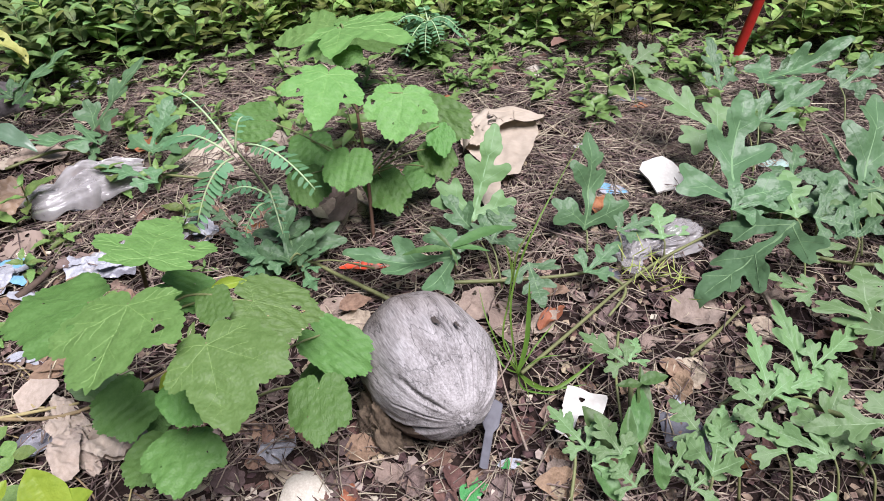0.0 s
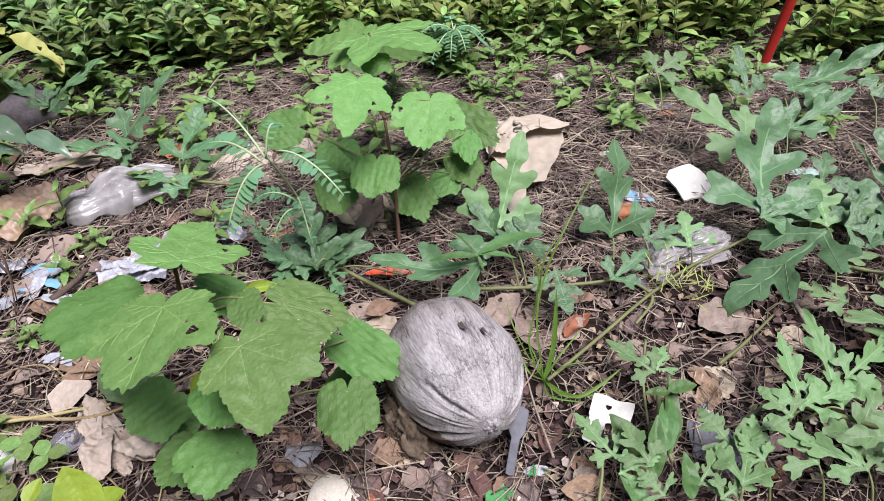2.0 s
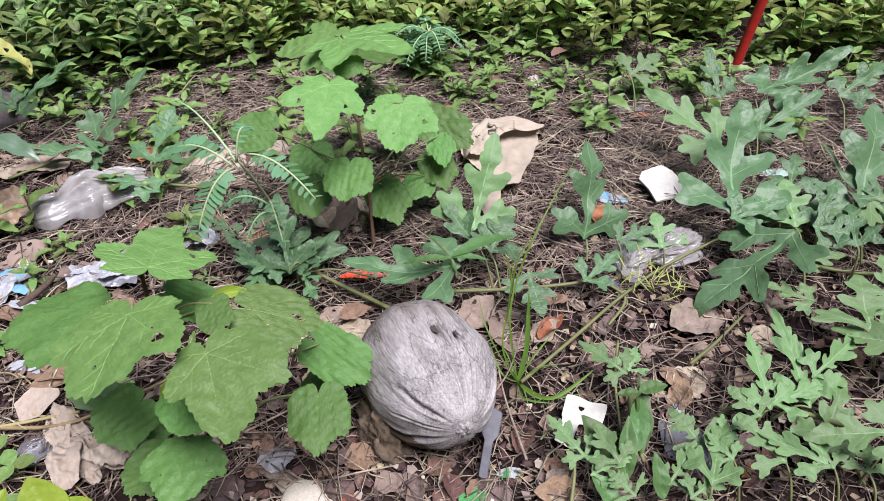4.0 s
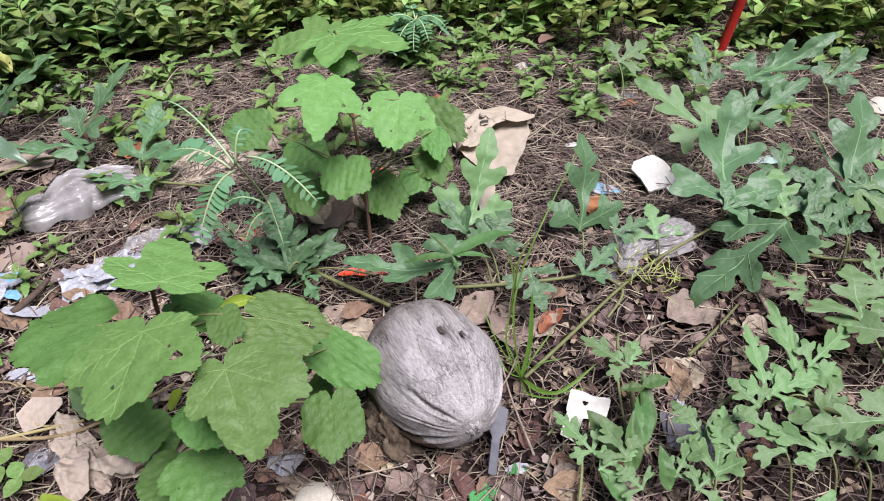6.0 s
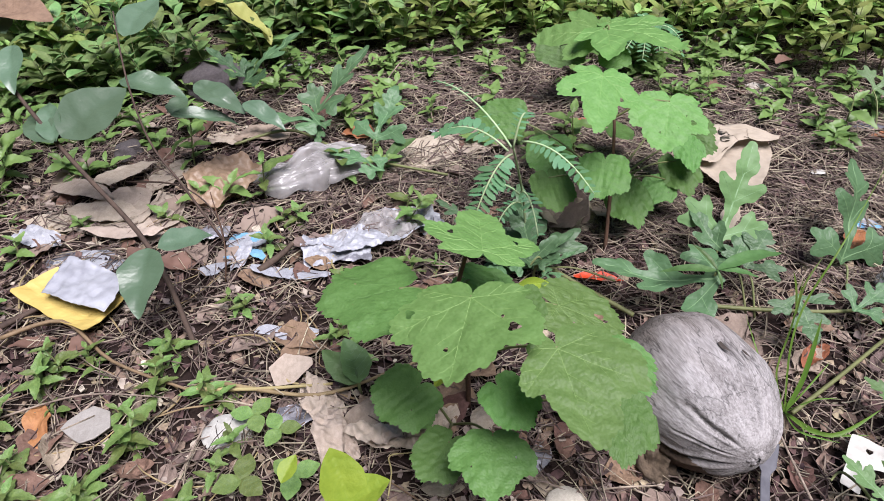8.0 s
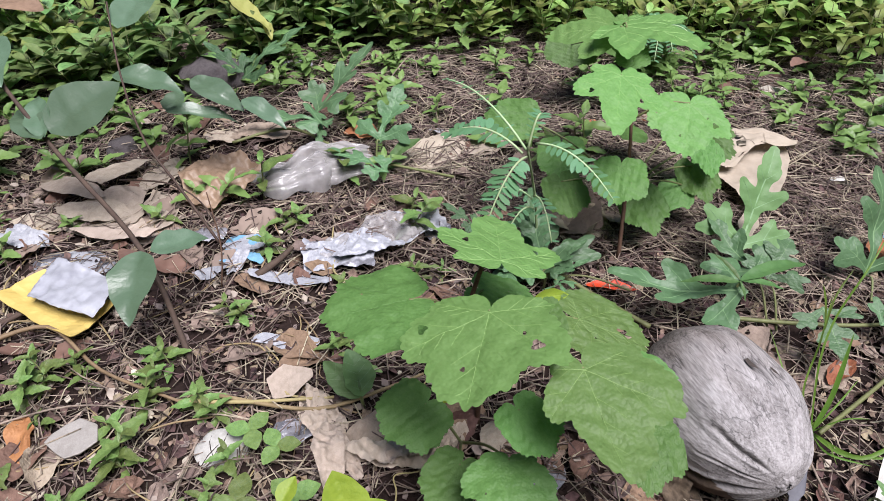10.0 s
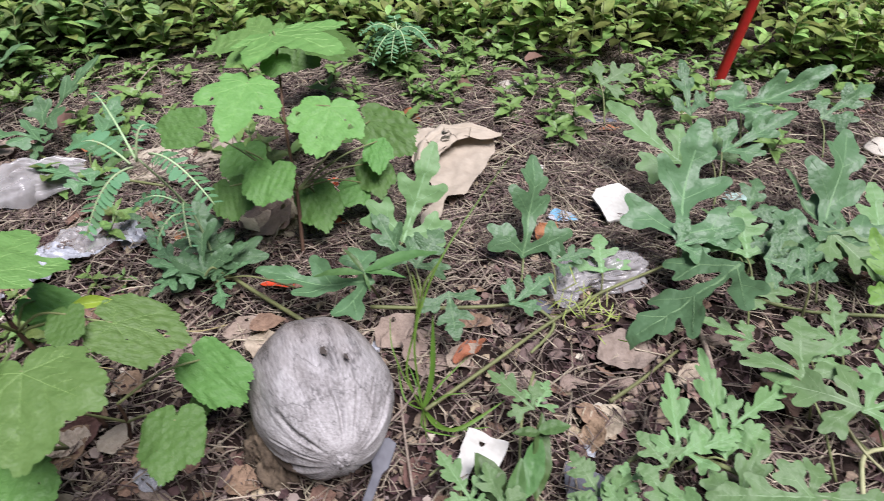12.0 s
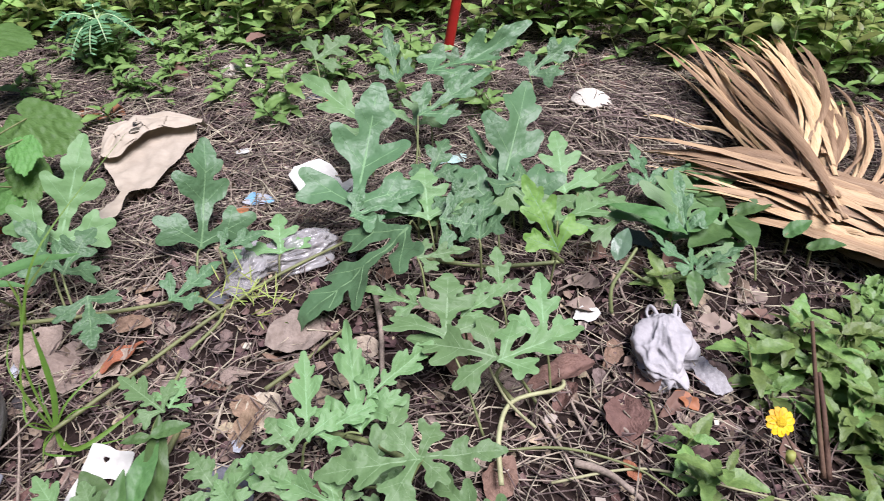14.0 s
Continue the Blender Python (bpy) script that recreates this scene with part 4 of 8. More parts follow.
leaf(w, "broad", (0.888, 0.870, 0.050), (0.881, 0.821, 0.040), 1.0, 0)
leaf(w, "shrub", (0.778, 0.861, 0.080), (0.803, 0.908, 0.100), 0.9, 0)

leaf(w, "broad", (0.949, 1.053, 0.050), (1.011, 1.137, 0.075), 1.15, 0, (0.966, 1.069, 0.005))
leaf(w, "broad", (0.951, 1.046, 0.050), (1.017, 1.060, 0.075), 1.15, 0, (0.968, 1.062, 0.005))
leaf(w, "broad", (0.946, 1.032, 0.050), (0.964, 0.973, 0.075), 1.15, 0, (0.963, 1.048, 0.005))
leaf(w, "broad", (0.984, 0.984, 0.050), (1.036, 0.989, 0.075), 1.15, 0, (1.003, 0.999, 0.005))
leaf(w, "broad", (0.981, 0.978, 0.050), (0.981, 0.905, 0.075), 1.15, 0, (1.000, 0.992, 0.005))
leaf(w, "broad", (1.036, 0.932, 0.050), (1.072, 0.944, 0.075), 1.15, 0, (1.058, 0.946, 0.005))
leaf(w, "melon_b", (0.880, 1.056, 0.050), (0.872, 1.142, 0.075), 0.9, 0, (0.894, 1.072, 0.005))
leaf(w, "melon_a", (0.883, 1.049, 0.050), (0.948, 1.084, 0.075), 0.9, 0, (0.897, 1.064, 0.005))
leaf(w, "broad", (0.966, 0.959, 0.050), (0.895, 0.909, 0.075), 1.15, 0, (0.985, 0.974, 0.005))
leaf(w, "broad", (1.057, 0.908, 0.050), (1.095, 0.895, 0.075), 1.15, 0, (1.080, 0.921, 0.005))
leaf(w, "melon_c", (0.875, 0.938, 0.050), (0.848, 0.958, 0.075), 0.9, 0, (0.890, 0.953, 0.005))
lay(w, "cut_b", (0.644, 1.008, 0.043), (0.709, 1.196, 0.166), 0.169, (-0.01, 0.66), (0.645, 0.95, 0.01))
lay(w, "melon_young", (0.707, 0.877, 0.085), (0.667, 0.948, 0.155), 0.084, (0.00, 1.00), (0.70, 0.87, 0.01))
lay(w, "melon_soft_c", (0.889, 0.946, 0.038), (0.926, 1.062, 0.084), 0.188, (0.00, 0.40))
lay(w, "cut_c", (0.816, 0.973, 0.053), (0.730, 1.018, 0.067), 0.098, (0.00, 0.30))
lay(w, "melon_soft_b", (0.557, 0.744, 0.078), (0.564, 0.827, 0.103), 0.129, (0.00, 0.30), (0.595, 0.66, 0.01))
lay(w, "melon_soft_a", (0.614, 0.712, 0.074), (0.717, 0.753, 0.086), 0.070, (0.00, 0.30), (0.66, 0.70, 0.01))
lay(w, "melon_soft_c", (0.611, 0.714, 0.077), (0.513, 0.749, 0.083), 0.097, (0.00, 0.20))
lay(w, "cut_c", (0.526, 0.828, 0.046), (0.456, 0.856, 0.054), 0.049, (0.00, 0.30))

stem("runner", [(0.650, 0.655, 0.030), (0.622, 0.690, 0.035), (0.602, 0.742, 0.045)], 0.0020, 0.0014, "runner_pale", w)
stem("runner", [(0.660, 0.600, 0.012), (0.760, 0.612, 0.012), (0.850, 0.585, 0.012), (0.930, 0.560, 0.010)], 0.0017, 0.0012, "runner_pale", w)

lay(w, "melon_soft_b", (0.545, 0.988, 0.051), (0.541, 1.064, 0.089), 0.126, (0.00, 0.50), (0.555, 0.936, 0.006))
lay(w, "cut_c", (0.754, 1.055, 0.043), (0.748, 1.146, 0.098), 0.116, (0.00, 0.60), (0.754, 0.990, 0.006))
lay(w, "melon_soft_a", (0.662, 1.034, 0.072), (0.739, 0.964, 0.048), 0.099, (0.00, 0.35), (0.675, 1.020, 0.006))
lay(w, "melon_soft_c", (0.529, 1.237, 0.053), (0.546, 1.294, 0.087), 0.112, (0.00, 0.60), (0.539, 1.179, 0.006))
lay(w, "cut_c", (0.529, 0.911, 0.048), (0.600, 0.925, 0.053), 0.051, (0.00, 0.35), (0.539, 0.878, 0.006))
lay(w, "melon_soft_b", (0.632, 0.839, 0.045), (0.631, 0.901, 0.076), 0.063, (0.00, 0.50), (0.639, 0.794, 0.006))
lay(w, "melon_soft_a", (0.674, 0.758, 0.050), (0.677, 0.838, 0.090), 0.078, (0.00, 0.50), (0.679, 0.712, 0.006))
lay(w, "melon_soft_b", (0.578, 0.781, 0.073), (0.635, 0.821, 0.087), 0.054, (0.00, 0.35), (0.588, 0.745, 0.006))
lay(w, "melon_soft_c", (0.919, 0.914, 0.049), (0.938, 0.864, 0.031), 0.102, (0.00, 0.35), (0.935, 0.894, 0.006))
lay(w, "cut_c", (0.991, 0.932, 0.041), (0.931, 0.982, 0.059), 0.076, (0.00, 0.35), (0.994, 0.892, 0.006))
rf = random.Random(9)
for q in range(16):
    x, y = rf.uniform(0.46, 0.98), rf.uniform(0.62, 1.08)
    if (x - 0.85) ** 2 + (y - 0.77) ** 2 < 0.035 or (x > 0.62 and y < 0.78):
        continue
    z0 = rf.uniform(0.03, 0.075)
    ang, l = rf.gauss(1.7, 0.9), rf.uniform(0.09, 0.13)
    leaf(w, rf.choice(("cut_a", "cut_b", "cut_c", "cut_d", "melon_soft_b")), (x, y, z0), (x + l * math.cos(ang), y + l * math.sin(ang), z0 + rf.uniform(-0.01, 0.05)), rf.uniform(0.75, 1.0), rf.uniform(-20, 20), (x + rf.gauss(0, 0.02), y - 0.02, 0.004))

u = thing("watermelon_vine", (0.516, 0.642, 0.000), "young watermelon vine with feathery pale green cut leaves", "vine", "watermelon vines")
stem("runner", [(0.509, 0.612, 0.050), (0.461, 0.649, 0.030), (0.399, 0.661, 0.030), (0.363, 0.644, 0.020)], 0.0035, 0.0025, "vine", u)
stem("runner", [(0.262, 0.680, 0.015), (0.255, 0.618, 0.020), (0.267, 0.579, 0.010)], 0.0035, 0.0028, "vine", u)

leaf(u, "broad", (0.261, 0.583, 0.020), (0.266, 0.647, 0.085), 0.6, 20)
leaf(u, "broad", (0.258, 0.635, 0.070), (0.293, 0.649, 0.075), 1.1, 0)
leaf(u, "broad", (0.260, 0.633, 0.070), (0.230, 0.629, 0.075), 1.0, 0)
leaf(u, "broad", (0.226, 0.568, 0.030), (0.195, 0.607, 0.060), 1.25, 0)
leaf(u, "broad", (0.236, 0.539, 0.030), (0.241, 0.591, 0.080), 0.7, 0)
leaf(u, "broad", (0.276, 0.522, 0.030), (0.268, 0.552, 0.070), 0.9, 0)
leaf(u, "broad", (0.228, 0.505, 0.030), (0.201, 0.535, 0.050), 1.1, 0)
rf = random.Random(40)
for q in range(5):
    x, y = rf.uniform(0.30, 0.66), rf.uniform(0.40, 0.62)
    z0 = rf.uniform(0.03, 0.07)
    ang, l = rf.gauss(1.6, 1.0), rf.uniform(0.075, 0.12)
    leaf(u, rf.choice(("melon_soft_a", "melon_soft_b", "melon_soft_c", "melon_fine_b")), (x, y, z0), (x + l * math.cos(ang), y + l * math.sin(ang), z0 + rf.uniform(-0.01, 0.04)), rf.uniform(0.85, 1.1), rf.uniform(-20, 20), (x + rf.gauss(0, 0.02), y - 0.02, 0.004))
stem("runner", [(0.177, 0.512, 0.010), (0.182, 0.567, 0.030), (0.159, 0.600, 0.030), (0.144, 0.587, 0.030)], 0.0022, 0.0012, "vine", u)
stem("runner", [(0.251, 0.749, 0.030), (0.240, 0.673, 0.030), (0.244, 0.593, 0.015)], 0.002, 0.0016, "vine", u)

lay(u, "melon_fine", (0.412, 0.636, 0.052), (0.401, 0.726, 0.089), 0.066, (0.00, 0.40), (0.40, 0.63, 0.01))
lay(u, "melon_fine_b", (0.464, 0.647, 0.047), (0.443, 0.770, 0.095), 0.069, (0.00, 0.40), (0.43, 0.65, 0.01))
lay(u, "melon_fine", (0.472, 0.679, 0.061), (0.544, 0.742, 0.080), 0.060, (0.00, 0.30))
lay(u, "melon_soft_a", (0.525, 0.585, 0.091), (0.425, 0.577, 0.089), 0.078, (0.00, 0.20), (0.505, 0.57, 0.01))
lay(u, "melon_soft_b", (0.522, 0.591, 0.084), (0.610, 0.597, 0.086), 0.069, (0.00, 0.20))
lay(u, "cut_c", (0.398, 0.622, 0.055), (0.367, 0.656, 0.065), 0.065, (0.00, 0.30))
lay(u, "melon_soft_c", (0.448, 0.555, 0.065), (0.378, 0.592, 0.076), 0.054, (0.00, 0.30))
lay(u, "melon_fine_b", (0.419, 0.641, 0.054), (0.494, 0.678, 0.066), 0.055, (0.00, 0.30))
lay(u, "melon_fine", (0.252, 0.683, 0.043), (0.194, 0.723, 0.057), 0.059, (0.00, 0.35))
lay(u, "melon_fine_b", (0.256, 0.687, 0.044), (0.268, 0.720, 0.056), 0.046, (0.00, 0.35))
lay(u, "broad", (0.250, 0.567, 0.048), (0.261, 0.636, 0.072), 0.026, (0.00, 0.35))
lay(u, "melon_fine_b", (0.328, 0.585, 0.043), (0.294, 0.626, 0.057), 0.066, (0.00, 0.35))
lay(u, "melon_soft_c", (0.349, 0.600, 0.046), (0.392, 0.622, 0.054), 0.035, (0.00, 0.35))
lay(u, "melon_fine", (0.194, 0.559, 0.042), (0.150, 0.604, 0.058), 0.054, (0.00, 0.35))
lay(u, "melon_fine_b", (0.198, 0.537, 0.044), (0.255, 0.570, 0.056), 0.042, (0.00, 0.35))
lay(u, "melon_soft_c", (0.229, 0.548, 0.053), (0.203, 0.591, 0.068), 0.056, (0.00, 0.35))
lay(u, "melon_fine", (0.282, 0.533, 0.042), (0.317, 0.581, 0.059), 0.051, (0.00, 0.35))
lay(u, "melon_fine_b", (0.243, 0.514, 0.046), (0.215, 0.539, 0.055), 0.049, (0.00, 0.35))
lay(u, "melon_fine", (0.302, 0.517, 0.044), (0.347, 0.551, 0.056), 0.050, (0.00, 0.35))

lay(u, "cut_c", (0.406, 0.559, 0.061), (0.364, 0.608, 0.079), 0.066, (0.00, 0.35), (0.418, 0.524, 0.006))
lay(u, "melon_soft_b", (0.454, 0.553, 0.064), (0.435, 0.590, 0.077), 0.050, (0.00, 0.35), (0.464, 0.519, 0.006))
lay(u, "cut_c", (0.495, 0.556, 0.054), (0.500, 0.592, 0.066), 0.053, (0.00, 0.35), (0.505, 0.523, 0.006))
lay(u, "melon_soft_c", (0.353, 0.561, 0.055), (0.329, 0.588, 0.065), 0.046, (0.00, 0.35), (0.364, 0.529, 0.006))

k = thing("watermelon_vine", (-0.608, 1.117, 0.000), "far watermelon vine with small grey-green cut leaves", "vine", "watermelon vines")
stem("runner", [(-0.820, 1.075, 0.020), (-0.725, 1.131, 0.030), (-0.589, 1.089, 0.020), (-0.402, 1.067, 0.020)], 0.003, 0.0025, "vine", k)
leaf(k, "melon_a", (-0.695, 1.173, 0.050), (-0.627, 1.312, 0.140), 0.95, 0)
leaf(k, "melon_b", (-0.546, 1.106, 0.045), (-0.536, 1.210, 0.110), 1.2, 0, (-0.549, 1.088, 0.010))
leaf(k, "melon_c", (-0.847, 1.196, 0.090), (-0.754, 1.298, 0.160), 0.9, 0)
leaf(k, "melon_a", (-0.845, 1.200, 0.100), (-0.934, 1.230, 0.140), 0.9, 0)
leaf(k, "melon_b", (-0.654, 1.123, 0.050), (-0.823, 1.110, 0.080), 0.6, 0)
leaf(k, "melon_a", (-0.673, 1.151, 0.050), (-0.650, 1.075, 0.040), 0.9, 0)
leaf(k, "melon_c", (-0.508, 1.032, 0.040), (-0.622, 1.044, 0.060), 0.8, 0)
leaf(k, "broad", (-0.518, 1.080, 0.030), (-0.484, 1.143, 0.050), 0.8, 0)


# ---- weeds with feather leaves ----
def frond(plant, base, tip, pairs, length, bow=0.02):
    """A pinnate leaf: a pale axis with two rows of small oval leaflets."""
    a, b = Vector(base), Vector(tip)
    pts = [a.lerp(b, s / 10) + Vector((0, 0, bow * 4 * (s / 10) * (1 - s / 10))) for s in range(11)]
    axis_ob = stem("frond_axis", pts, 0.0016, 0.0009, "pinnate_axis", plant, 1)
    side = (b - a).cross(Vector((0, 0, 1))).normalized()
    for i in range(pairs):
        s = 0.18 + 0.8 * i / max(pairs - 1, 1)
        p = a.lerp(b, s) + Vector((0, 0, bow * 4 * s * (1 - s)))
        for q in (1, -1):
            d = (side * q + (b - a).normalized() * 0.35 + Vector((0, 0, random.uniform(-0.35, 0.15)))).normalized()
            l = length * (1 - 0.4 * abs(2 * s - 1.1)) * random.uniform(0.85, 1.1)
            part("leaflet", LEAFLET, axis_ob, aim(p, p + d * l, 1.0, random.uniform(-20, 20)))


LEAFLET = mesh_of("leaflet", [(0, 0, 0), (0.2, -0.15, 0.02), (0.2, 0.15, 0.02), (0.5, -0.2, 0.03), (0.5, 0.2, 0.03), (0.82, -0.15, 0.02), (0.82, 0.15, 0.02), (1, 0, -0.03)],
                  [[0, 1, 2], [1, 3, 4, 2], [3, 5, 6, 4], [5, 7, 6]], ["pinnate"])
f = thing("feather_weed", (-0.233, 0.893, 0.000), "upright weed with feathery pinnate blue-green fronds", "weed", "feather weeds")
stem("stem", [(-0.233, 0.893, 0.000), (-0.244, 0.888, 0.120), (-0.256, 0.832, 0.245)], 0.0022, 0.0014, "pinnate_axis", f)
frond(f, (-0.257, 0.829, 0.245), (-0.393, 0.970, 0.250), 9, 0.010)
frond(f, (-0.260, 0.820, 0.245), (-0.359, 0.858, 0.235), 12, 0.026)
frond(f, (-0.254, 0.814, 0.245), (-0.284, 0.735, 0.200), 13, 0.024)
frond(f, (-0.248, 0.845, 0.245), (-0.149, 0.795, 0.215), 13, 0.022)
frond(f, (-0.255, 0.826, 0.245), (-0.244, 0.859, 0.275), 8, 0.015)
frond(f, (-0.245, 0.882, 0.130), (-0.310, 0.866, 0.140), 9, 0.018)
frond(f, (-0.246, 0.881, 0.120), (-0.276, 0.834, 0.100), 8, 0.016)
frond(f, (-0.248, 0.883, 0.140), (-0.213, 0.816, 0.120), 8, 0.016)

g = thing("feather_weed", (-0.106, 1.714, 0.000), "small far weed with feathery grey-green fronds", "weed", "feather weeds")
stem("stem", [(-0.103, 1.683, 0.000), (-0.088, 1.563, 0.100)], 0.002, 0.0014, "pinnate_axis", g)
for tx, ty in ((680, 60), (690, 25), (745, 10), (800, 40), (790, 85), (735, 120), (700, 110), (760, 110), (680, 90), (720, 20)):
    frond(g, (-0.089, 1.569, 0.100), Vector((-0.089, 1.569, 0.100)) + Vector(((tx - 735) * 0.0013, (60 - ty) * 0.0012, random.uniform(-0.06, 0.01))), 12, 0.02)


# ---- grass beside the coconut ----
def blade(plant, points, width, mat="grass"):
    """A folded grass blade along a smoothed line."""
    pts = [Vector(p) for p in points]
    line = []
    for i in range(len(pts) - 1):
        a, b_, c, d = pts[max(i - 1, 0)], pts[i], pts[i + 1], pts[min(i + 2, len(pts) - 1)]
        for s in range(6):
            t = s / 6
            line.append(0.5 * (2 * b_ + (c - a) * t + (2 * a - 5 * b_ + 4 * c - d) * t * t + (3 * b_ - a - 3 * c + d) * t ** 3))
    line.append(pts[-1])
    verts, faces = [], []
    for i, p in enumerate(line):
        d = (line[min(i + 1, len(line) - 1)] - line[max(i - 1, 0)]).normalized()
        s = d.cross(Vector((0.2, -0.7, 0.7))).normalized()
        w = 0.6 * width * min(1, 3 * (1 - i / (len(line) - 1)) + 0.05) * (0.6 + 0.4 * min(1, i / 4))
        n = s.cross(d)
        verts += [p - s * w, p - n * w * 0.45, p + s * w]
    for i in range(len(line) - 1):
        faces += [[3 * i, 3 * i + 1, 3 * i + 4, 3 * i + 3], [3 * i + 1, 3 * i + 2, 3 * i + 5, 3 * i + 4]]
    part("blade", mesh_of("grass_blade", verts, faces, [mat]), plant)


gr = thing("grass_tuft", (0.115, 0.694, 0.000), "tuft of bright green grass rooted beside the coconut", "grass")
q0 = (0.118, 0.693, 0.000)
blade(gr, [q0, (0.127, 0.711, 0.050), (0.125, 0.734, 0.130)], 0.0055)
blade(gr, [q0, (0.104, 0.722, 0.080), (0.110, 0.754, 0.130), (0.136, 0.795, 0.190), (0.199, 0.927, 0.240)], 0.0022)
blade(gr, [(0.105, 0.753, 0.110), (0.100, 0.769, 0.135), (0.092, 0.778, 0.155)], 0.0022)
blade(gr, [(0.105, 0.753, 0.110), (0.109, 0.775, 0.140), (0.128, 0.808, 0.160)], 0.0022)
blade(gr, [q0, (0.096, 0.709, 0.050), (0.102, 0.742, 0.100), (0.104, 0.774, 0.150)], 0.002)
blade(gr, [q0, (0.161, 0.659, 0.015), (0.219, 0.701, 0.030)], 0.0042)
blade(gr, [q0, (0.147, 0.662, 0.010), (0.205, 0.672, 0.012)], 0.003)
blade(gr, [q0, (0.091, 0.716, 0.030), (0.072, 0.738, 0.060), (0.061, 0.780, 0.070)], 0.0016)
blade(gr, [q0, (0.096, 0.691, 0.020), (0.078, 0.735, 0.030)], 0.002)
blade(gr, [q0, (0.136, 0.710, 0.030), (0.166, 0.752, 0.040)], 0.002)
blade(gr, [q0, (0.126, 0.656, 0.015), (0.167, 0.647, 0.020)], 0.002)
for i in range(4):
    ang, l = random.uniform(0, 6.28), random.uniform(0.02, 0.06)
    e = Vector(q0) + Vector((l * math.cos(ang), l * math.sin(ang), random.uniform(0.01, 0.04)))
    blade(gr, [q0, Vector(q0).lerp(e, 0.5) + Vector((0, 0, 0.012)), e], 0.0014)

# a grassy shoot with lance leaves between the leaves
ls = thing("lance_weed", (0.011, 0.929, 0.000), "small weed with narrow light green lance leaves", "weed")
stem("stem", [(0.024, 0.872, 0.000), (0.020, 0.818, 0.100)], 0.002, 0.0016, "vine", ls)
leaf(ls, "lance", (0.020, 0.816, 0.105), (-0.049, 0.813, 0.110), 1.2, 0)
leaf(ls, "lance", (0.020, 0.819, 0.105), (0.074, 0.826, 0.110), 1.2, 0)
leaf(ls, "lance", (0.020, 0.819, 0.105), (-0.009, 0.841, 0.130), 1.0, 0)
leaf(ls, "lance", (0.020, 0.819, 0.105), (0.108, 0.886, 0.120), 1.1, 0)
leaf(ls, "lance", (0.020, 0.819, 0.105), (0.033, 0.801, 0.090), 1.0, 0)

se = thing("sedge_tuft", (0.339, 0.881, 0.000), "small yellow-green sedge tuft with spiky heads", "grass")
for i in range(42):
    c = Vector((0.320, 0.859, 0.020)) + Vector((random.gauss(0, 0.028), random.gauss(0, 0.018), random.uniform(-0.005, 0.03)))
    ang = random.uniform(0, 6.28)
    e = c + 0.022 * Vector((math.cos(ang), math.sin(ang), random.uniform(0.1, 1.0)))
    blade(se, [c, c.lerp(e, 0.5), e], 0.0013, "sedge")


# ---- woody shrub with oval leaves, at the path's left end ----
sh = thing("shrub_sapling", (-0.644, 0.609, 0.000), "leaning woody sapling with smooth oval blue-green leaves", "shrub")
s1 = [(-0.638, 0.608, 0.000), (-0.747, 0.708, 0.085), (-0.902, 0.784, 0.170), (-1.017, 0.842, 0.250), (-1.119, 0.908, 0.300)]
stem("trunk", s1, 0.0042, 0.0025, "wood", sh)
s2 = [(-0.674, 0.774, 0.060), (-0.744, 0.812, 0.120), (-0.805, 0.845, 0.170), (-0.853, 0.897, 0.240), (-0.920, 0.994, 0.300)]
stem("branch", s2, 0.0022, 0.0012, "wood", sh)

lay(sh, "shrub", (-0.901, 0.788, 0.197), (-0.854, 0.883, 0.244), 0.101, (0.00, 0.50))
lay(sh, "shrub_b", (-0.906, 0.941, 0.210), (-0.796, 0.946, 0.210), 0.053, (0.00, 0.10))
lay(sh, "shrub", (-0.822, 1.009, 0.177), (-0.716, 0.972, 0.170), 0.046, (0.00, 0.20))
lay(sh, "shrub_b", (-0.722, 0.985, 0.168), (-0.640, 0.956, 0.160), 0.034, (0.00, 0.20))
lay(sh, "shrub_b", (-0.707, 0.665, 0.129), (-0.679, 0.574, 0.111), 0.062, (0.00, 0.20))
lay(sh, "shrub_b", (-0.696, 0.670, 0.128), (-0.646, 0.719, 0.133), 0.046, (0.00, 0.10))
lay(sh, "shrub", (-0.893, 0.968, 0.272), (-0.887, 1.061, 0.309), 0.067, (0.00, 0.40))
lay(sh, "shrub", (-0.912, 0.779, 0.192), (-0.998, 0.836, 0.209), 0.048, (0.00, 0.30))
lay(sh, "shrub_b", (-0.911, 0.784, 0.193), (-0.969, 0.842, 0.228), 0.041, (0.00, 0.60))
lay(sh, "shrub_b", (-0.846, 0.968, 0.139), (-0.855, 1.013, 0.161), 0.047, (0.00, 0.50))
lay(sh, "shrub_b", (-0.843, 0.951, 0.149), (-0.735, 0.979, 0.151), 0.032, (0.00, 0.10))
lay(sh, "shrub_b", (-1.029, 0.887, 0.281), (-0.987, 0.813, 0.259), 0.046, (0.00, 0.30))
lay(sh, "shrub", (-1.048, 0.904, 0.290), (-1.146, 0.969, 0.310), 0.060, (0.00, 0.30))
lay(sh, "shrub_dead", (-1.101, 0.935, 0.319), (-0.985, 0.936, 0.319), 0.081, (0.00, 0.20)) 

yl = thing("yellowing_weed", (-0.372, 0.442, 0.000), "weed with two glossy yellow-green rounded leaves", "weed")
stem("stem", [(-0.360, 0.429, 0.000), (-0.342, 0.409, 0.080)], 0.003, 0.002, "vine", yl)
leaf(yl, "lime", (-0.331, 0.404, 0.090), (-0.359, 0.434, 0.140), 0.95, 0)
leaf(yl, "lime", (-0.344, 0.400, 0.090), (-0.299, 0.427, 0.120), 0.9, 0)
leaf(yl, "lime", (-0.410, 0.414, 0.090), (-0.405, 0.442, 0.100), 0.9, 0)

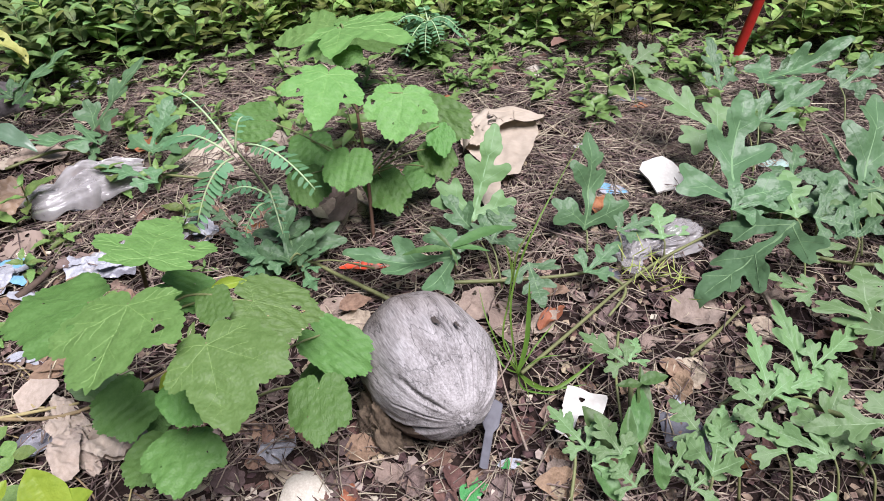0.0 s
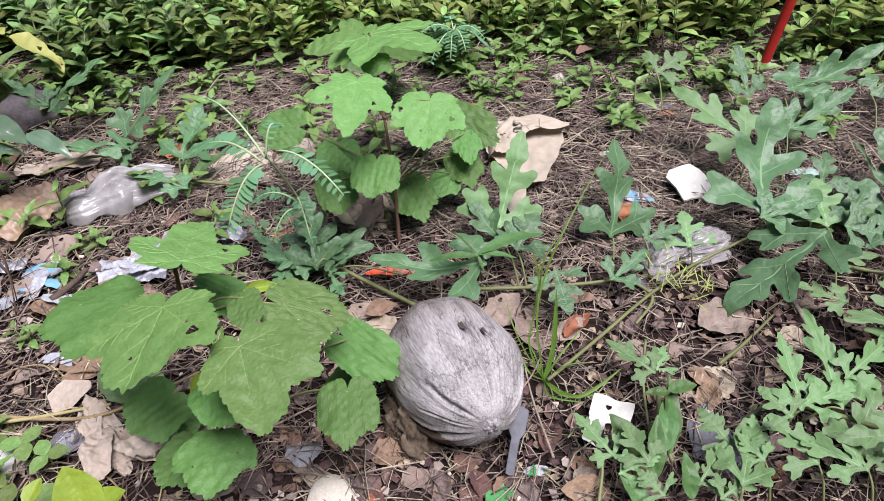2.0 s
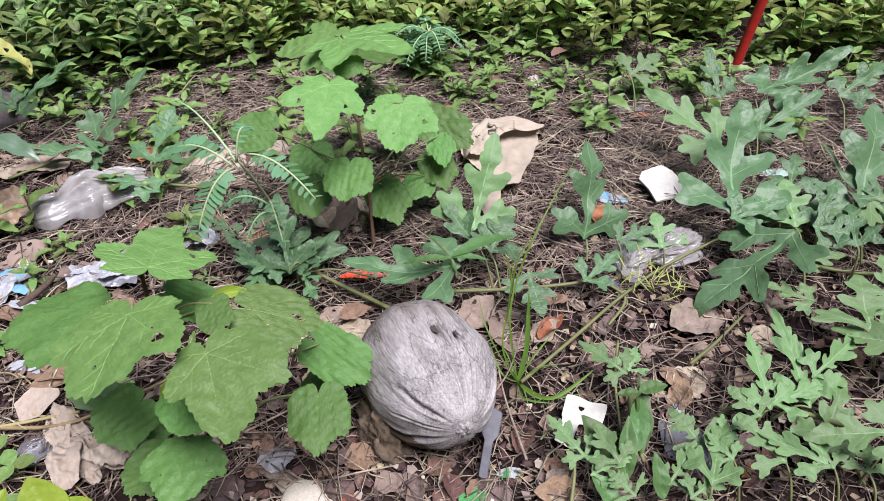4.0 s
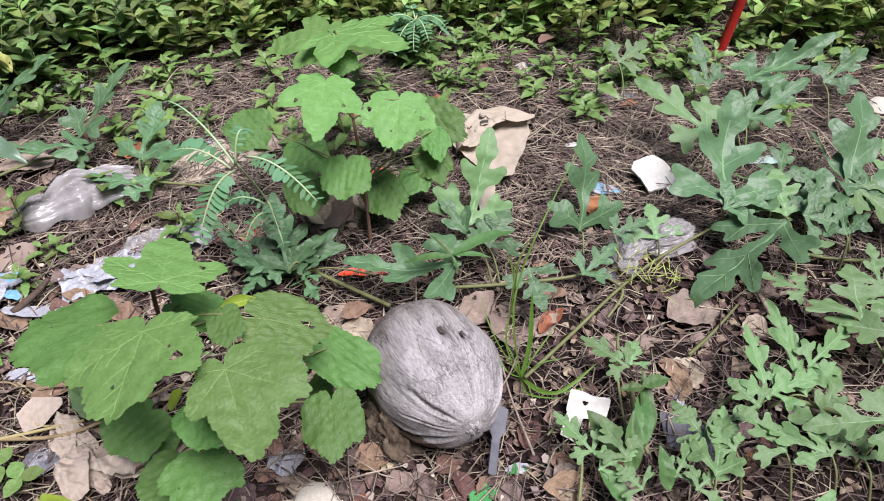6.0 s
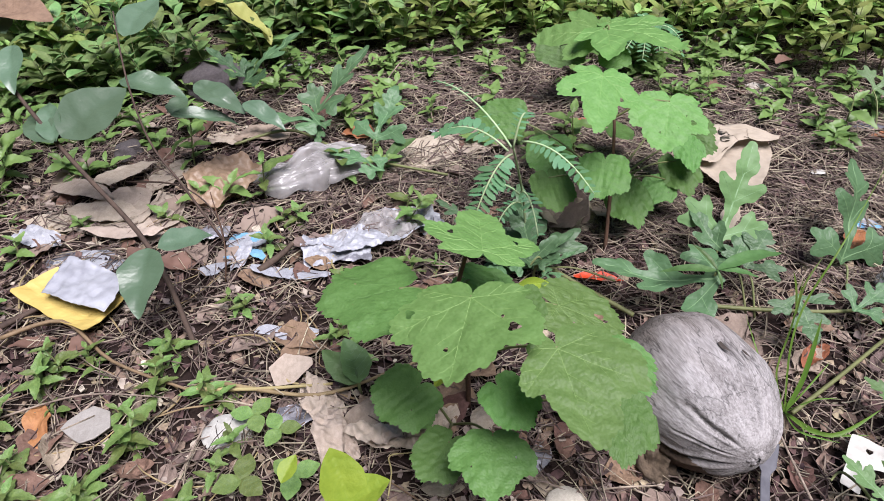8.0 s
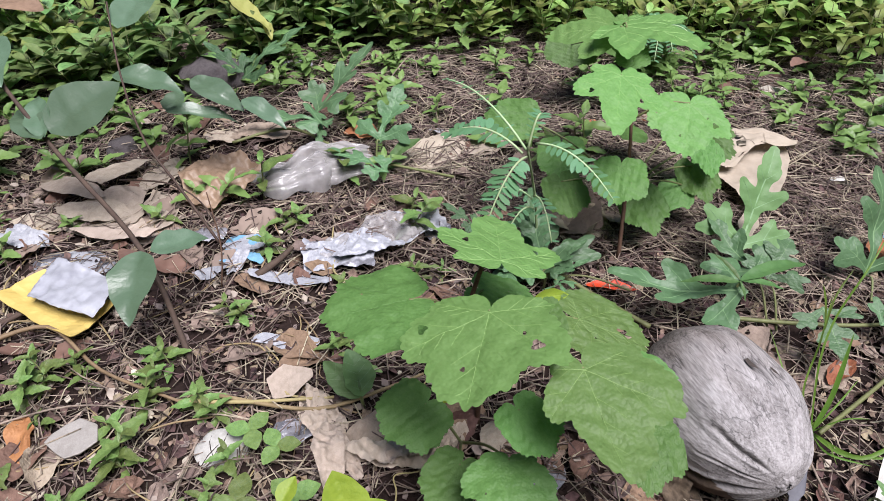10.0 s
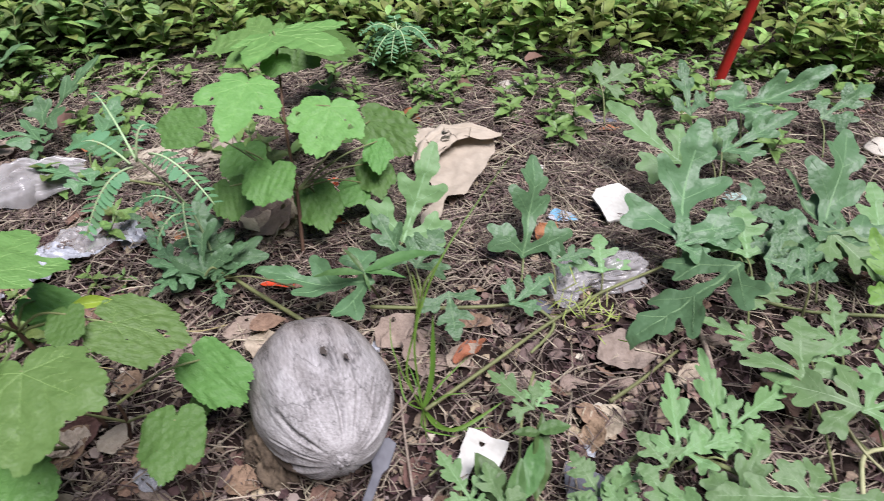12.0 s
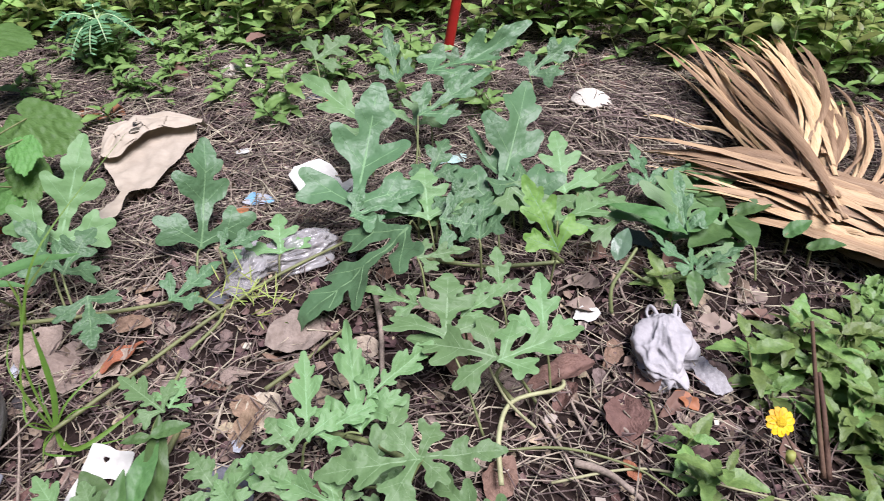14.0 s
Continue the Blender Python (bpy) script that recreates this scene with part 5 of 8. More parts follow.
yt = thing("yellow_leaved_weed", (-0.966, 1.502, 0.000), "tall weed with bitten pale yellow leaves", "weed")
stem("stem", [(-0.913, 1.393, 0.000), (-0.869, 1.312, 0.120), (-0.816, 1.147, 0.260)], 0.002, 0.0014, "vine", yt)
leaf(yt, "yellow", (-0.821, 1.154, 0.255), (-0.744, 1.166, 0.220), 1.1, 0)
leaf(yt, "yellow", (-0.768, 1.180, 0.210), (-0.750, 1.161, 0.190), 1.0, 0)
leaf(yt, "yellow", (-0.824, 1.151, 0.260), (-0.906, 1.204, 0.250), 0.8, 0)

lb = thing("lily_sprout", (-0.402, 0.604, 0.000), "small sprout with a cupped pale green leaf", "weed")
stem("stem", [(-0.399, 0.596, 0.000), (-0.400, 0.595, 0.030)], 0.0025, 0.002, "vine", lb)
leaf(lb, "pale", (-0.397, 0.593, 0.030), (-0.416, 0.622, 0.075), 1.3, 25)
leaf(lb, "pale", (-0.400, 0.590, 0.030), (-0.450, 0.610, 0.060), 0.9, -20)


def clover(at, size, turn):
    ob = thing("three_leaved_weed", at, "small weed with three rounded pale green leaflets", "weed", "three-leaved weeds")
    top = Vector(at) + Vector((0, 0, 0.035))
    stem("stalk", [at, top], 0.0013, 0.001, "vine", ob)
    for k in range(3):
        ang = radians(turn + 120 * k)
        leaf(ob, "clover", top, top + Vector((math.cos(ang), math.sin(ang), 0.12)) * size, 1.0, 0)


LEAF["clover"] = oval_leaf("clover_leaf", 0.36, "creeper", "melon_vein", 6, -0.4, 0.02, 22, 0.1, side=4, cup=0.1)
clover((-0.502, 0.515, 0.000), 0.028, 70)
clover((-0.464, 0.504, 0.000), 0.026, 20)
clover((-0.477, 0.434, 0.000), 0.032, 100)
clover((-0.423, 0.453, 0.000), 0.03, 40)


# ---- the red stake ----
def build_stake():
    foot, head = Vector((0.598, 1.612, -0.05)), Vector((0.640, 1.640, 0.205))
    pts = [foot.lerp(head, i / 12) for i in range(13)]
    stake = thing("red_stake", (foot.x, foot.y, 0), "leaning wooden stake painted red, stuck in the soil", "stake")
    part("shaft", mesh_of("shaft", *tube(pts, 0.0112, 0.0104, 12), ["red_paint"]), stake)
    part("split_top", mesh_of("split_top", *tube([head, head + Vector((0.004, 0, 0.012))], 0.011, 0.006, 7), ["red_paint"], smooth=False), stake, None, "rough split top end")


build_stake()


# ---- litter: sheets, films and scraps ----
def scrap_mesh(name, mat, seed, aspect=0.7, edge=0.12, folds=0.12, fold_scale=3.0, n=34, spots=(), thick=0.0, square=0.3, second=None):
    """A torn, creased sheet about one unit long, centred on the origin."""
    rs = np.random.RandomState(seed)
    cnt = rs.randint(5, 8)
    sides = [(2 * math.pi * (k + rs.uniform(-0.3, 0.3)) / cnt, rs.uniform(0.38, 0.52)) for k in range(cnt)]
    creases = [(rs.uniform(0, math.pi), rs.uniform(-0.35, 0.35), rs.uniform(-1, 1)) for k in range(8)]

    def sdf(x, y):
        d = -9.0
        for ang, off in sides:
            d = np.maximum(d, x * math.cos(ang) + y / aspect * math.sin(ang) - off)
        return holes(d + edge * 0.5 * wave(x, y, seed, 7.0) + edge * 0.16 * wave(x, y, seed + 5, 27.0), x, y, spots)

    def height(x, y):
        z = folds * 0.5 * crumple(x, y, seed, fold_scale) + 0.25 * folds * crumple(x, y, seed + 50, fold_scale * 3)
        for ang, off, amp in creases:
            z = z + folds * 0.75 * amp * np.abs(x * math.cos(ang) + y * math.sin(ang) - off)
        return z + 0.08 * folds * wave(x, y, seed + 9, 40.0)

    v, f, i = sheet(sdf, (-0.68, 0.68, -0.75 * aspect - 0.1, 0.75 * aspect + 0.1), n, height, thick=thick)
    low = min(p[2] for p in v)
    v = [(x, y, z - low) for x, y, z in v]
    if second:
        i = [1 if noise.noise(Vector((v[q[0]][0] * 3 + seed, v[q[0]][1] * 3, 0))) > 0.12 else 0 for q in f]
    return mesh_of(name, v, f, [mat] + ([second] if second else []), i, smooth=True)


def scrap(name, mat, at, size, turn, label, category, lift=0.0, tilt=(0, 0), group="", **shape):
    m = pose(at[0], at[1], ground_z(at[0], at[1]) + 0.004 + lift, tilt[0], tilt[1], turn) @ Matrix.Diagonal((size, size, size, 1))
    return solo(name, scrap_mesh(name, mat, **shape), m, label, category, group)


# a creased white foam tray corner with its flap
def build_tray():
    base = Vector((0.369, 1.136, 0.000))
    tray = thing("foam_tray_piece", base, "broken piece of white foam food tray on twigs", "tray piece")
    m = pose(base.x, base.y, 0.005, 0, 0, 22) @ Matrix.Scale(0.86, 4)
    def outline(x, y):
        d = np.maximum(np.maximum(np.abs(x + 0.2 * y) - 0.043, np.abs(y - 0.15 * x) - 0.038), 0.7 * x + 0.7 * y - 0.044)
        return np.maximum(d, -0.75 * x + 0.6 * y - 0.043) + 0.003 * wave(x, y, 3, 60.0)

    v, f, i = sheet(outline, (-0.075, 0.075, -0.065, 0.065), 50,
                    lambda x, y: np.where(y - 0.25 * x > -0.006, 0.024 + 0.16 * (y - 0.25 * x + 0.006), 0.024 + 0.55 * (y - 0.25 * x + 0.006)) - 0.25 * np.maximum(x - 0.022, 0) + 0.001 * wave(x, y, 4, 90.0), thick=0.004)
    part("panel", mesh_of("panel", v, f, ["white_foam"], i, False), tray, m)
    v, f, i = sheet(lambda x, y: np.maximum(np.abs(x) - 0.030, np.abs(y) - 0.012) + 0.003 * wave(x, y, 9, 70.0), (-0.05, 0.05, -0.03, 0.03), 34,
                    lambda x, y: 0.008 + 0.3 * y + 0.001 * wave(x, y, 5, 50.0), thick=0.003)
    part("broken_rim", mesh_of("broken_rim", v, f, ["white_foam"], i, False), tray, pose(base.x + 0.045, base.y - 0.02, 0.002, 0, 0, 50), "dirty broken rim")


build_tray()

# torn white card beside the coconut
cd = Vector((0.199, 0.640, 0.000))
v, f, i = sheet(lambda x, y: holes(np.minimum(np.maximum(np.abs(x) - 0.034, np.abs(y) - 0.021), np.maximum(np.abs(x + 0.018) - 0.014, np.abs(y + 0.03) - 0.035)) + 0.004 * wave(x, y, 6, 90.0), x, y, ((-0.004, 0.004, 0.005),)),
                (-0.06, 0.06, -0.08, 0.05), 40, lambda x, y: 0.006 + 0.006 * crumple(x, y, 5, 28.0) + 0.25 * np.maximum(y, 0), thick=0.0012)
solo("torn_card", mesh_of("torn_card", v, f, ["white_card"], i, False), pose(cd.x, cd.y, 0.012, 14, 0, -18) @ Matrix.Scale(0.74, 4), "torn dirty white card lying beside the coconut", "card")

# grey plastic spoon handle at the coconut's tip
sp = Vector((0.082, 0.586, 0.010))
v, f, i = sheet(lambda x, y: np.abs(y) - np.where(x < 0.006, 0.0052, np.minimum(0.0052 + (x - 0.006) * 0.6, 0.0105)) + np.maximum(np.abs(x) - 0.042, 0) * 3, (-0.055, 0.055, -0.02, 0.02), 60,
                lambda x, y: 0.004 + 0.3 * np.maximum(x, 0) - 9 * y * y, thick=0.0016)
solo("plastic_spoon", mesh_of("plastic_spoon", v, f, ["grey_plastic"], i), pose(sp.x, sp.y, 0.008, 8, 0, 84), "broken grey plastic spoon handle leaning on the coconut", "spoon")

scrap("wrapper_end", "grey_plastic", (0.260, 0.888, 0.000), 0.035, 80, "folded silver-grey wrapper end", "wrapper", lift=0.01, tilt=(20, 10), seed=5, aspect=0.8, folds=0.1)
scrap("wrapper_piece", "white_plastic", (0.279, 1.102, 0.000), 0.05, 5, "small white packet with a blue edge", "packet", lift=0.012, seed=15, aspect=0.55, edge=0.06, folds=0.06, second="blue_plastic")
scrap("paper_scrap", "white_card", (0.236, 1.241, 0.000), 0.03, 10, "small scrap of white paper on twigs", "paper", lift=0.006, seed=16, aspect=0.6, folds=0.1)


def build_beige_sheet():
    """A limp torn sheet with its upper corner folded over and a long tail."""
    sh_ = thing("beige_sheet", (0.13, 1.18, 0), "limp stained beige sheet with a folded corner on twigs", "paper")

    def inside(x, y, ring):
        d = -9.0
        for (px, py), (qx, qy) in zip(ring, ring[1:] + ring[:1]):
            l = math.hypot(qx - px, qy - py)
            d = np.maximum(d, ((x - px) * (qy - py) - (y - py) * (qx - px)) / l)
        return d

    body = [(0.076, 1.101), (0.118, 1.111), (0.151, 1.243), (0.152, 1.292), (0.089, 1.315), (-0.008, 1.299), (0.009, 1.203)]
    tail = [(0.071, 0.959), (0.078, 0.953), (0.084, 1.044), (0.118, 1.111), (0.076, 1.101), (0.055, 1.047)]

    def sdf(x, y):
        d = np.minimum(inside(x, y, body), inside(x, y, tail))
        return d + 0.004 * wave(x, y, 8, 60.0) + 0.002 * wave(x, y, 9, 170.0)

    def height(x, y):
        return 0.016 + 0.010 * crumple(x, y, 31, 22.0) + 0.004 * crumple(x, y, 33, 70.0) + 0.06 * np.maximum(y - 1.26, 0) + 0.05 * np.maximum(x - 0.2, 0)

    v, f, i = sheet(sdf, (-0.02, 0.30, 0.92, 1.34), 90, height)
    part("sheet", mesh_of("sheet", v, f, ["beige"], i), sh_)
    # the corner folded back over the sheet
    line = [Vector(q) for q in ((0.020, 1.180, 0.020), (0.022, 1.235, 0.026), (0.050, 1.285, 0.030), (0.105, 1.305, 0.028), (0.165, 1.290, 0.022))]
    vs, NU, NV = [], 48, 20
    for u in range(NU + 1):
        q = u / NU * 3.999
        p = line[int(q)].lerp(line[int(q) + 1], q - int(q))
        d = (line[min(int(q) + 2, 4)] - line[int(q)]).normalized()
        sd = d.cross(Vector((0, 0, 1))).normalized()
        r = 0.008 + 0.014 * math.sin(math.pi * u / NU) ** 0.6
        for w in range(NV + 1):
            a_ = w / NV
            out = -r * 0.6 * math.cos(math.pi * min(1, 2.4 * a_)) + max(0, a_ - 0.42) * r * 3.6
            up_ = r * 0.5 * math.sin(math.pi * min(1, 2.4 * a_)) + 0.022 * min(1, 2.4 * a_)
            vs.append(p + sd * out + Vector((0, 0, up_ + 0.006 * noise.noise(Vector((u * 0.2, w * 0.3, 1))))))
    fs = [[u * (NV + 1) + w, u * (NV + 1) + w + 1, (u + 1) * (NV + 1) + w + 1, (u + 1) * (NV + 1) + w] for u in range(NU) for w in range(NV)]
    part("folded_corner", mesh_of("folded_corner", vs, fs, ["beige"]), sh_, None, "beige corner folded back over the sheet")


build_beige_sheet()
scrap("cloth_rag", "beige_cloth", (-0.494, 0.599, 0.000), 0.06, 30, "folded corner of beige paper towel", "rag", lift=0.02, tilt=(12, -10), seed=35, aspect=0.7, edge=0.06, folds=0.05)
scrap("plastic_sheet", "tan_plastic", (-0.790, 0.972, -0.000), 0.17, 60, "crumpled tan plastic film with mossy stains", "plastic film", lift=0.006, seed=43, aspect=0.7, edge=0.09, folds=0.34, fold_scale=3.0, n=70)
scrap("paper_sheet", "beige", (-0.872, 0.815, 0.000), 0.20, 8, "flattened strip of wrinkled beige paper", "paper", lift=0.004, seed=44, aspect=0.26, edge=0.12, folds=0.06)
scrap("paper_sheet", "beige", (-0.917, 0.867, 0.000), 0.13, -20, "wrinkled scrap of beige paper", "paper", lift=0.008, seed=45, aspect=0.4, edge=0.14, folds=0.1)
scrap("paper_sheet", "beige", (-0.472, 1.152, 0.000), 0.16, 62, "wrinkled pale paper under feathery fronds", "paper", lift=0.004, seed=46, aspect=0.6, edge=0.14, folds=0.12)
scrap("paper_sheet", "beige", (-0.380, 1.207, 0.000), 0.13, 20, "stained pale paper scrap on twigs", "paper", lift=0.004, seed=47, aspect=0.6, edge=0.16, folds=0.12, second="chip")
for k, (x, y, size, turn, asp) in enumerate((((-0.787, 1.127, 0.000)[:2] + (0.12, 30, 0.6)), ((-0.900, 0.965, 0.000)[:2] + (0.10, 70, 0.6)), ((-0.941, 0.838, 0.000)[:2] + (0.13, 15, 0.4)), ((-0.383, 0.548, 0.000)[:2] + (0.08, 60, 0.5)), ((-0.325, 0.549, 0.000)[:2] + (0.07, 20, 0.5)), ((-0.239, 0.599, 0.000)[:2] + (0.055, 80, 0.7)), ((-0.199, 1.015, 0.000)[:2] + (0.08, 40, 0.7)), ((-1.053, 1.122, 0.000)[:2] + (0.12, -10, 0.35)), ((-0.847, 1.103, 0.000)[:2] + (0.10, 10, 0.6)))):
    scrap("paper_scrap", "beige" if k % 3 else "dry_pale", (x, y, 0), size, turn, "crumpled beige paper scrap among dead leaves", "paper", lift=0.006, group="beige paper scraps", seed=300 + k, aspect=asp, edge=0.16, folds=0.22, fold_scale=3.2, n=40)
for k, (x, y, size, turn, asp) in enumerate((((-0.742, 0.837, 0.000)[:2] + (0.07, 30, 0.6)), ((-0.668, 0.793, 0.000)[:2] + (0.06, 80, 0.5)), ((-0.635, 0.995, 0.000)[:2] + (0.05, 10, 0.5)), ((-1.014, 0.760, -0.000)[:2] + (0.08, 20, 0.5)), ((-0.663, 0.983, 0.000)[:2] + (0.05, 20, 0.5)))):
    scrap("wrapper_piece", "white_plastic" if k % 2 else "silver", (x, y, 0), size, turn, "crumpled grey-white plastic scrap on litter", "wrapper", lift=0.006, group="plastic scraps", seed=340 + k, aspect=asp, edge=0.16, folds=0.25, fold_scale=4.0, n=36)
scrap("foil_sheet", "clear_plastic", (-0.470, 0.900, 0.000), 0.19, 35, "crumpled clear plastic film with white glints", "plastic film", lift=0.006, seed=51, aspect=0.55, edge=0.22, folds=0.18, fold_scale=7.5, n=110, second="white_plastic")
scrap("foil_sheet", "white_plastic", (-0.535, 0.835, 0.000), 0.10, 60, "limp white plastic film beside dark twigs", "plastic film", lift=0.008, seed=151, aspect=0.6, edge=0.16, folds=0.16, fold_scale=5.0, n=70)
scrap("foil_sheet", "silver", (-0.523, 0.839, 0.000), 0.15, -8, "crumpled silver and white wrapper under leaves", "wrapper", lift=0.006, seed=52, aspect=0.4, edge=0.16, folds=0.22, fold_scale=4.2, n=70, second="white_plastic")
scrap("plastic_strip", "white_plastic", (-0.576, 0.778, 0.000), 0.125, 6, "curled strip of white plastic", "plastic strip", lift=0.006, seed=53, aspect=0.24, edge=0.1, folds=0.1)
scrap("wrapper_piece", "white_plastic", (-0.677, 0.814, -0.000), 0.055, 60, "white wrapper scrap with blue print", "wrapper", lift=0.006, seed=54, aspect=0.8, folds=0.12, second="blue_plastic")
scrap("wrapper_piece", "blue_plastic", (-0.648, 0.807, 0.000), 0.035, -20, "light blue scrap of plastic film", "wrapper", lift=0.01, seed=55, aspect=0.5, folds=0.1)
scrap("wrapper_piece", "white_plastic", (-0.699, 0.764, 0.000), 0.05, 35, "small white scrap on twigs", "wrapper", lift=0.006, seed=56, aspect=0.5, folds=0.12)
scrap("plastic_sheet", "white_plastic", (-0.906, 0.730, 0.000), 0.14, 10, "grey-blue plastic sheet lying on soil", "plastic film", lift=0.004, seed=57, aspect=0.5, edge=0.1, folds=0.07, second="grey_plastic")
scrap("plastic_sheet", "chip", (-0.765, 0.776, 0.000), 0.08, 20, "dirty pale paper scrap", "paper", lift=0.004, seed=58, aspect=0.5, edge=0.1, folds=0.08)
scrap("wrapper_piece", "white_plastic", (-0.552, 0.663, 0.000), 0.05, 10, "pale lilac plastic scrap on brown leaves", "wrapper", lift=0.008, seed=59, aspect=0.45, folds=0.05)
scrap("wrapper_piece", "silver", (-0.175, 0.556, 0.000), 0.05, 30, "crumpled translucent silver wrapper", "wrapper", lift=0.004, seed=61, aspect=0.7, folds=0.2, fold_scale=5.0)
scrap("wrapper_piece", "silver", (-0.399, 0.943, 0.000), 0.05, 30, "glinting crumpled cellophane wrapper", "wrapper", lift=0.004, seed=62, aspect=0.7, folds=0.2, fold_scale=5.0)
scrap("wrapper_piece", "grey_plastic", (0.326, 0.603, 0.000), 0.09, -60, "grey plastic scrap under vine leaves", "wrapper", lift=0.004, seed=63, aspect=0.5, folds=0.1)
scrap("wrapper_piece", "green_plastic", (0.067, 0.522, 0.000), 0.034, 40, "bright green plastic wrapper scrap", "wrapper", lift=0.008, seed=64, aspect=0.8, folds=0.08)
scrap("wrapper_piece", "white_plastic", (0.110, 0.559, 0.000), 0.03, 20, "tiny white and green wrapper scrap", "wrapper", lift=0.006, seed=65, aspect=0.5, folds=0.1, second="green_plastic")
scrap("wrapper_piece", "teal_plastic", (0.588, 1.200, 0.000), 0.07, 15, "pale teal translucent plastic scrap", "wrapper", lift=0.006, seed=66, aspect=0.55, folds=0.14)
scrap("wrapper_piece", "grey_plastic", (0.847, 0.970, 0.000), 0.05, -50, "lilac-grey plastic scrap among leaves", "wrapper", lift=0.02, seed=67, aspect=0.6, folds=0.12)
scrap("wrapper_piece", "white_card", (0.748, 0.837, 0.000), 0.035, 20, "small cream paper scrap", "paper", lift=0.01, seed=68, aspect=0.8, folds=0.06)
scrap("wrapper_piece", "white_plastic", (-0.853, 1.430, 0.000), 0.08, 20, "dirty white plastic scrap under creepers", "wrapper", lift=0.008, seed=69, aspect=0.5, folds=0.14)
scrap("wrapper_piece", "grey_plastic", (0.343, 1.434, 0.000), 0.10, 0, "dusty grey plastic half buried in twigs", "wrapper", lift=0.004, seed=70, aspect=0.6, folds=0.14)
scrap("paper_scrap", "shell", (0.168, 1.544, 0.000), 0.09, 0, "cream paper scrap half under creepers", "paper", lift=0.006, seed=71, aspect=0.5, folds=0.14)
scrap("wrapper_piece", "white_plastic", (-0.473, 1.239, 0.000), 0.03, 0, "small white paper scrap on twigs", "paper", lift=0.006, seed=72, aspect=0.6, folds=0.14)
scrap("wrapper_piece", "white_plastic", (-0.677, 0.836, 0.000), 0.07, 10, "white wrapper scrap with blue marks", "wrapper", lift=0.006, seed=73, aspect=0.6, folds=0.12, second="blue_plastic")
scrap("wrapper_piece", "white_plastic", (-0.517, 0.667, -0.000), 0.06, 20, "lilac-white plastic scrap on dead leaves", "wrapper", lift=0.006, seed=74, aspect=0.5, folds=0.08)
scrap("wrapper_piece", "silver", (-0.466, 0.539, 0.000), 0.07, 50, "dark creased plastic wrapper", "wrapper", lift=0.004, seed=75, aspect=0.6, folds=0.16, second="grey_plastic")
scrap("wrapper_piece", "white_plastic", (0.036, 0.785, 0.010), 0.03, 110, "twisted white scrap behind the coconut", "wrapper", lift=0.006, seed=76, aspect=0.4, folds=0.16)
scrap("wrapper_piece", "white_plastic", (0.324, 0.666, 0.000), 0.02, 110, "tiny white plastic scrap on soil", "wrapper", lift=0.006, seed=77, aspect=0.6, folds=0.16)

scrap("plastic_pouch", "milky", (-0.705, 0.468, 0.000), 0.058, 35, "flattened milky plastic pouch on dead leaves", "plastic pouch", lift=0.012, seed=84, aspect=0.85, edge=0.04, folds=0.07, fold_scale=2.5, n=50, thick=0.05)
for k, (x, y, size, turn, asp) in enumerate(((-0.985, 0.815, 0.17, 12, 0.30), (-0.900, 0.845, 0.16, -28, 0.34), (-0.845, 0.875, 0.13, -50, 0.40), (-0.930, 0.880, 0.12, 40, 0.45), (-0.870, 0.800, 0.15, 5, 0.25), (-1.020, 0.880, 0.14, -10, 0.35), (-0.960, 0.940, 0.12, 75, 0.40))):
    scrap("dry_leaf_strip", "beige_cloth" if k % 3 == 1 else "beige", (x, y, 0), size, turn, "broad flat strip of dry beige leaf in a layered heap", "dead leaf", lift=0.004 + 0.003 * k, tilt=(3 * math.sin(k), 3 * math.cos(2 * k)), group="dry leaf strips", seed=380 + k, aspect=asp, edge=0.10, folds=0.12, fold_scale=2.4, n=44)

# grey knotted rag on the right
def lumpy(name, mat, seed, lx, ly, lz, sharp=0.35, along=1.0):
    """A crumpled hollow bundle: broad lumps with folded ridges, flat underneath."""
    verts, NA, NR = [], 100, 56
    for j in range(NR + 1):
        th = math.pi * 0.64 * j / NR
        for i in range(NA):
            a_ = 2 * math.pi * i / NA
            d = Vector((math.sin(th) * math.cos(a_), math.sin(th) * math.sin(a_), math.cos(th)))
            o = Vector((seed, 1, 0))
            g = Vector((d.x * along, d.y, d.z))
            q = noise.noise(d * 1.7 + o) + sharp * (1 - 2.5 * abs(noise.noise(g * 3.0 + o))) + 0.4 * sharp * (1 - 2 * abs(noise.noise(g * 7 + o))) + 0.2 * sharp * (1 - 2 * abs(noise.noise(g * 16 + o)))
            r = 0.80 + 0.3 * q
            verts.append((lx * r * d.x, ly * r * d.y, max(lz * r * d.z + 0.2 * lz, 0.0)))
    faces = [[j * NA + i, (j + 1) * NA + i, (j + 1) * NA + (i + 1) % NA, j * NA + (i + 1) % NA] for j in range(NR) for i in range(NA)]
    return mesh_of(name, verts, faces, [mat])


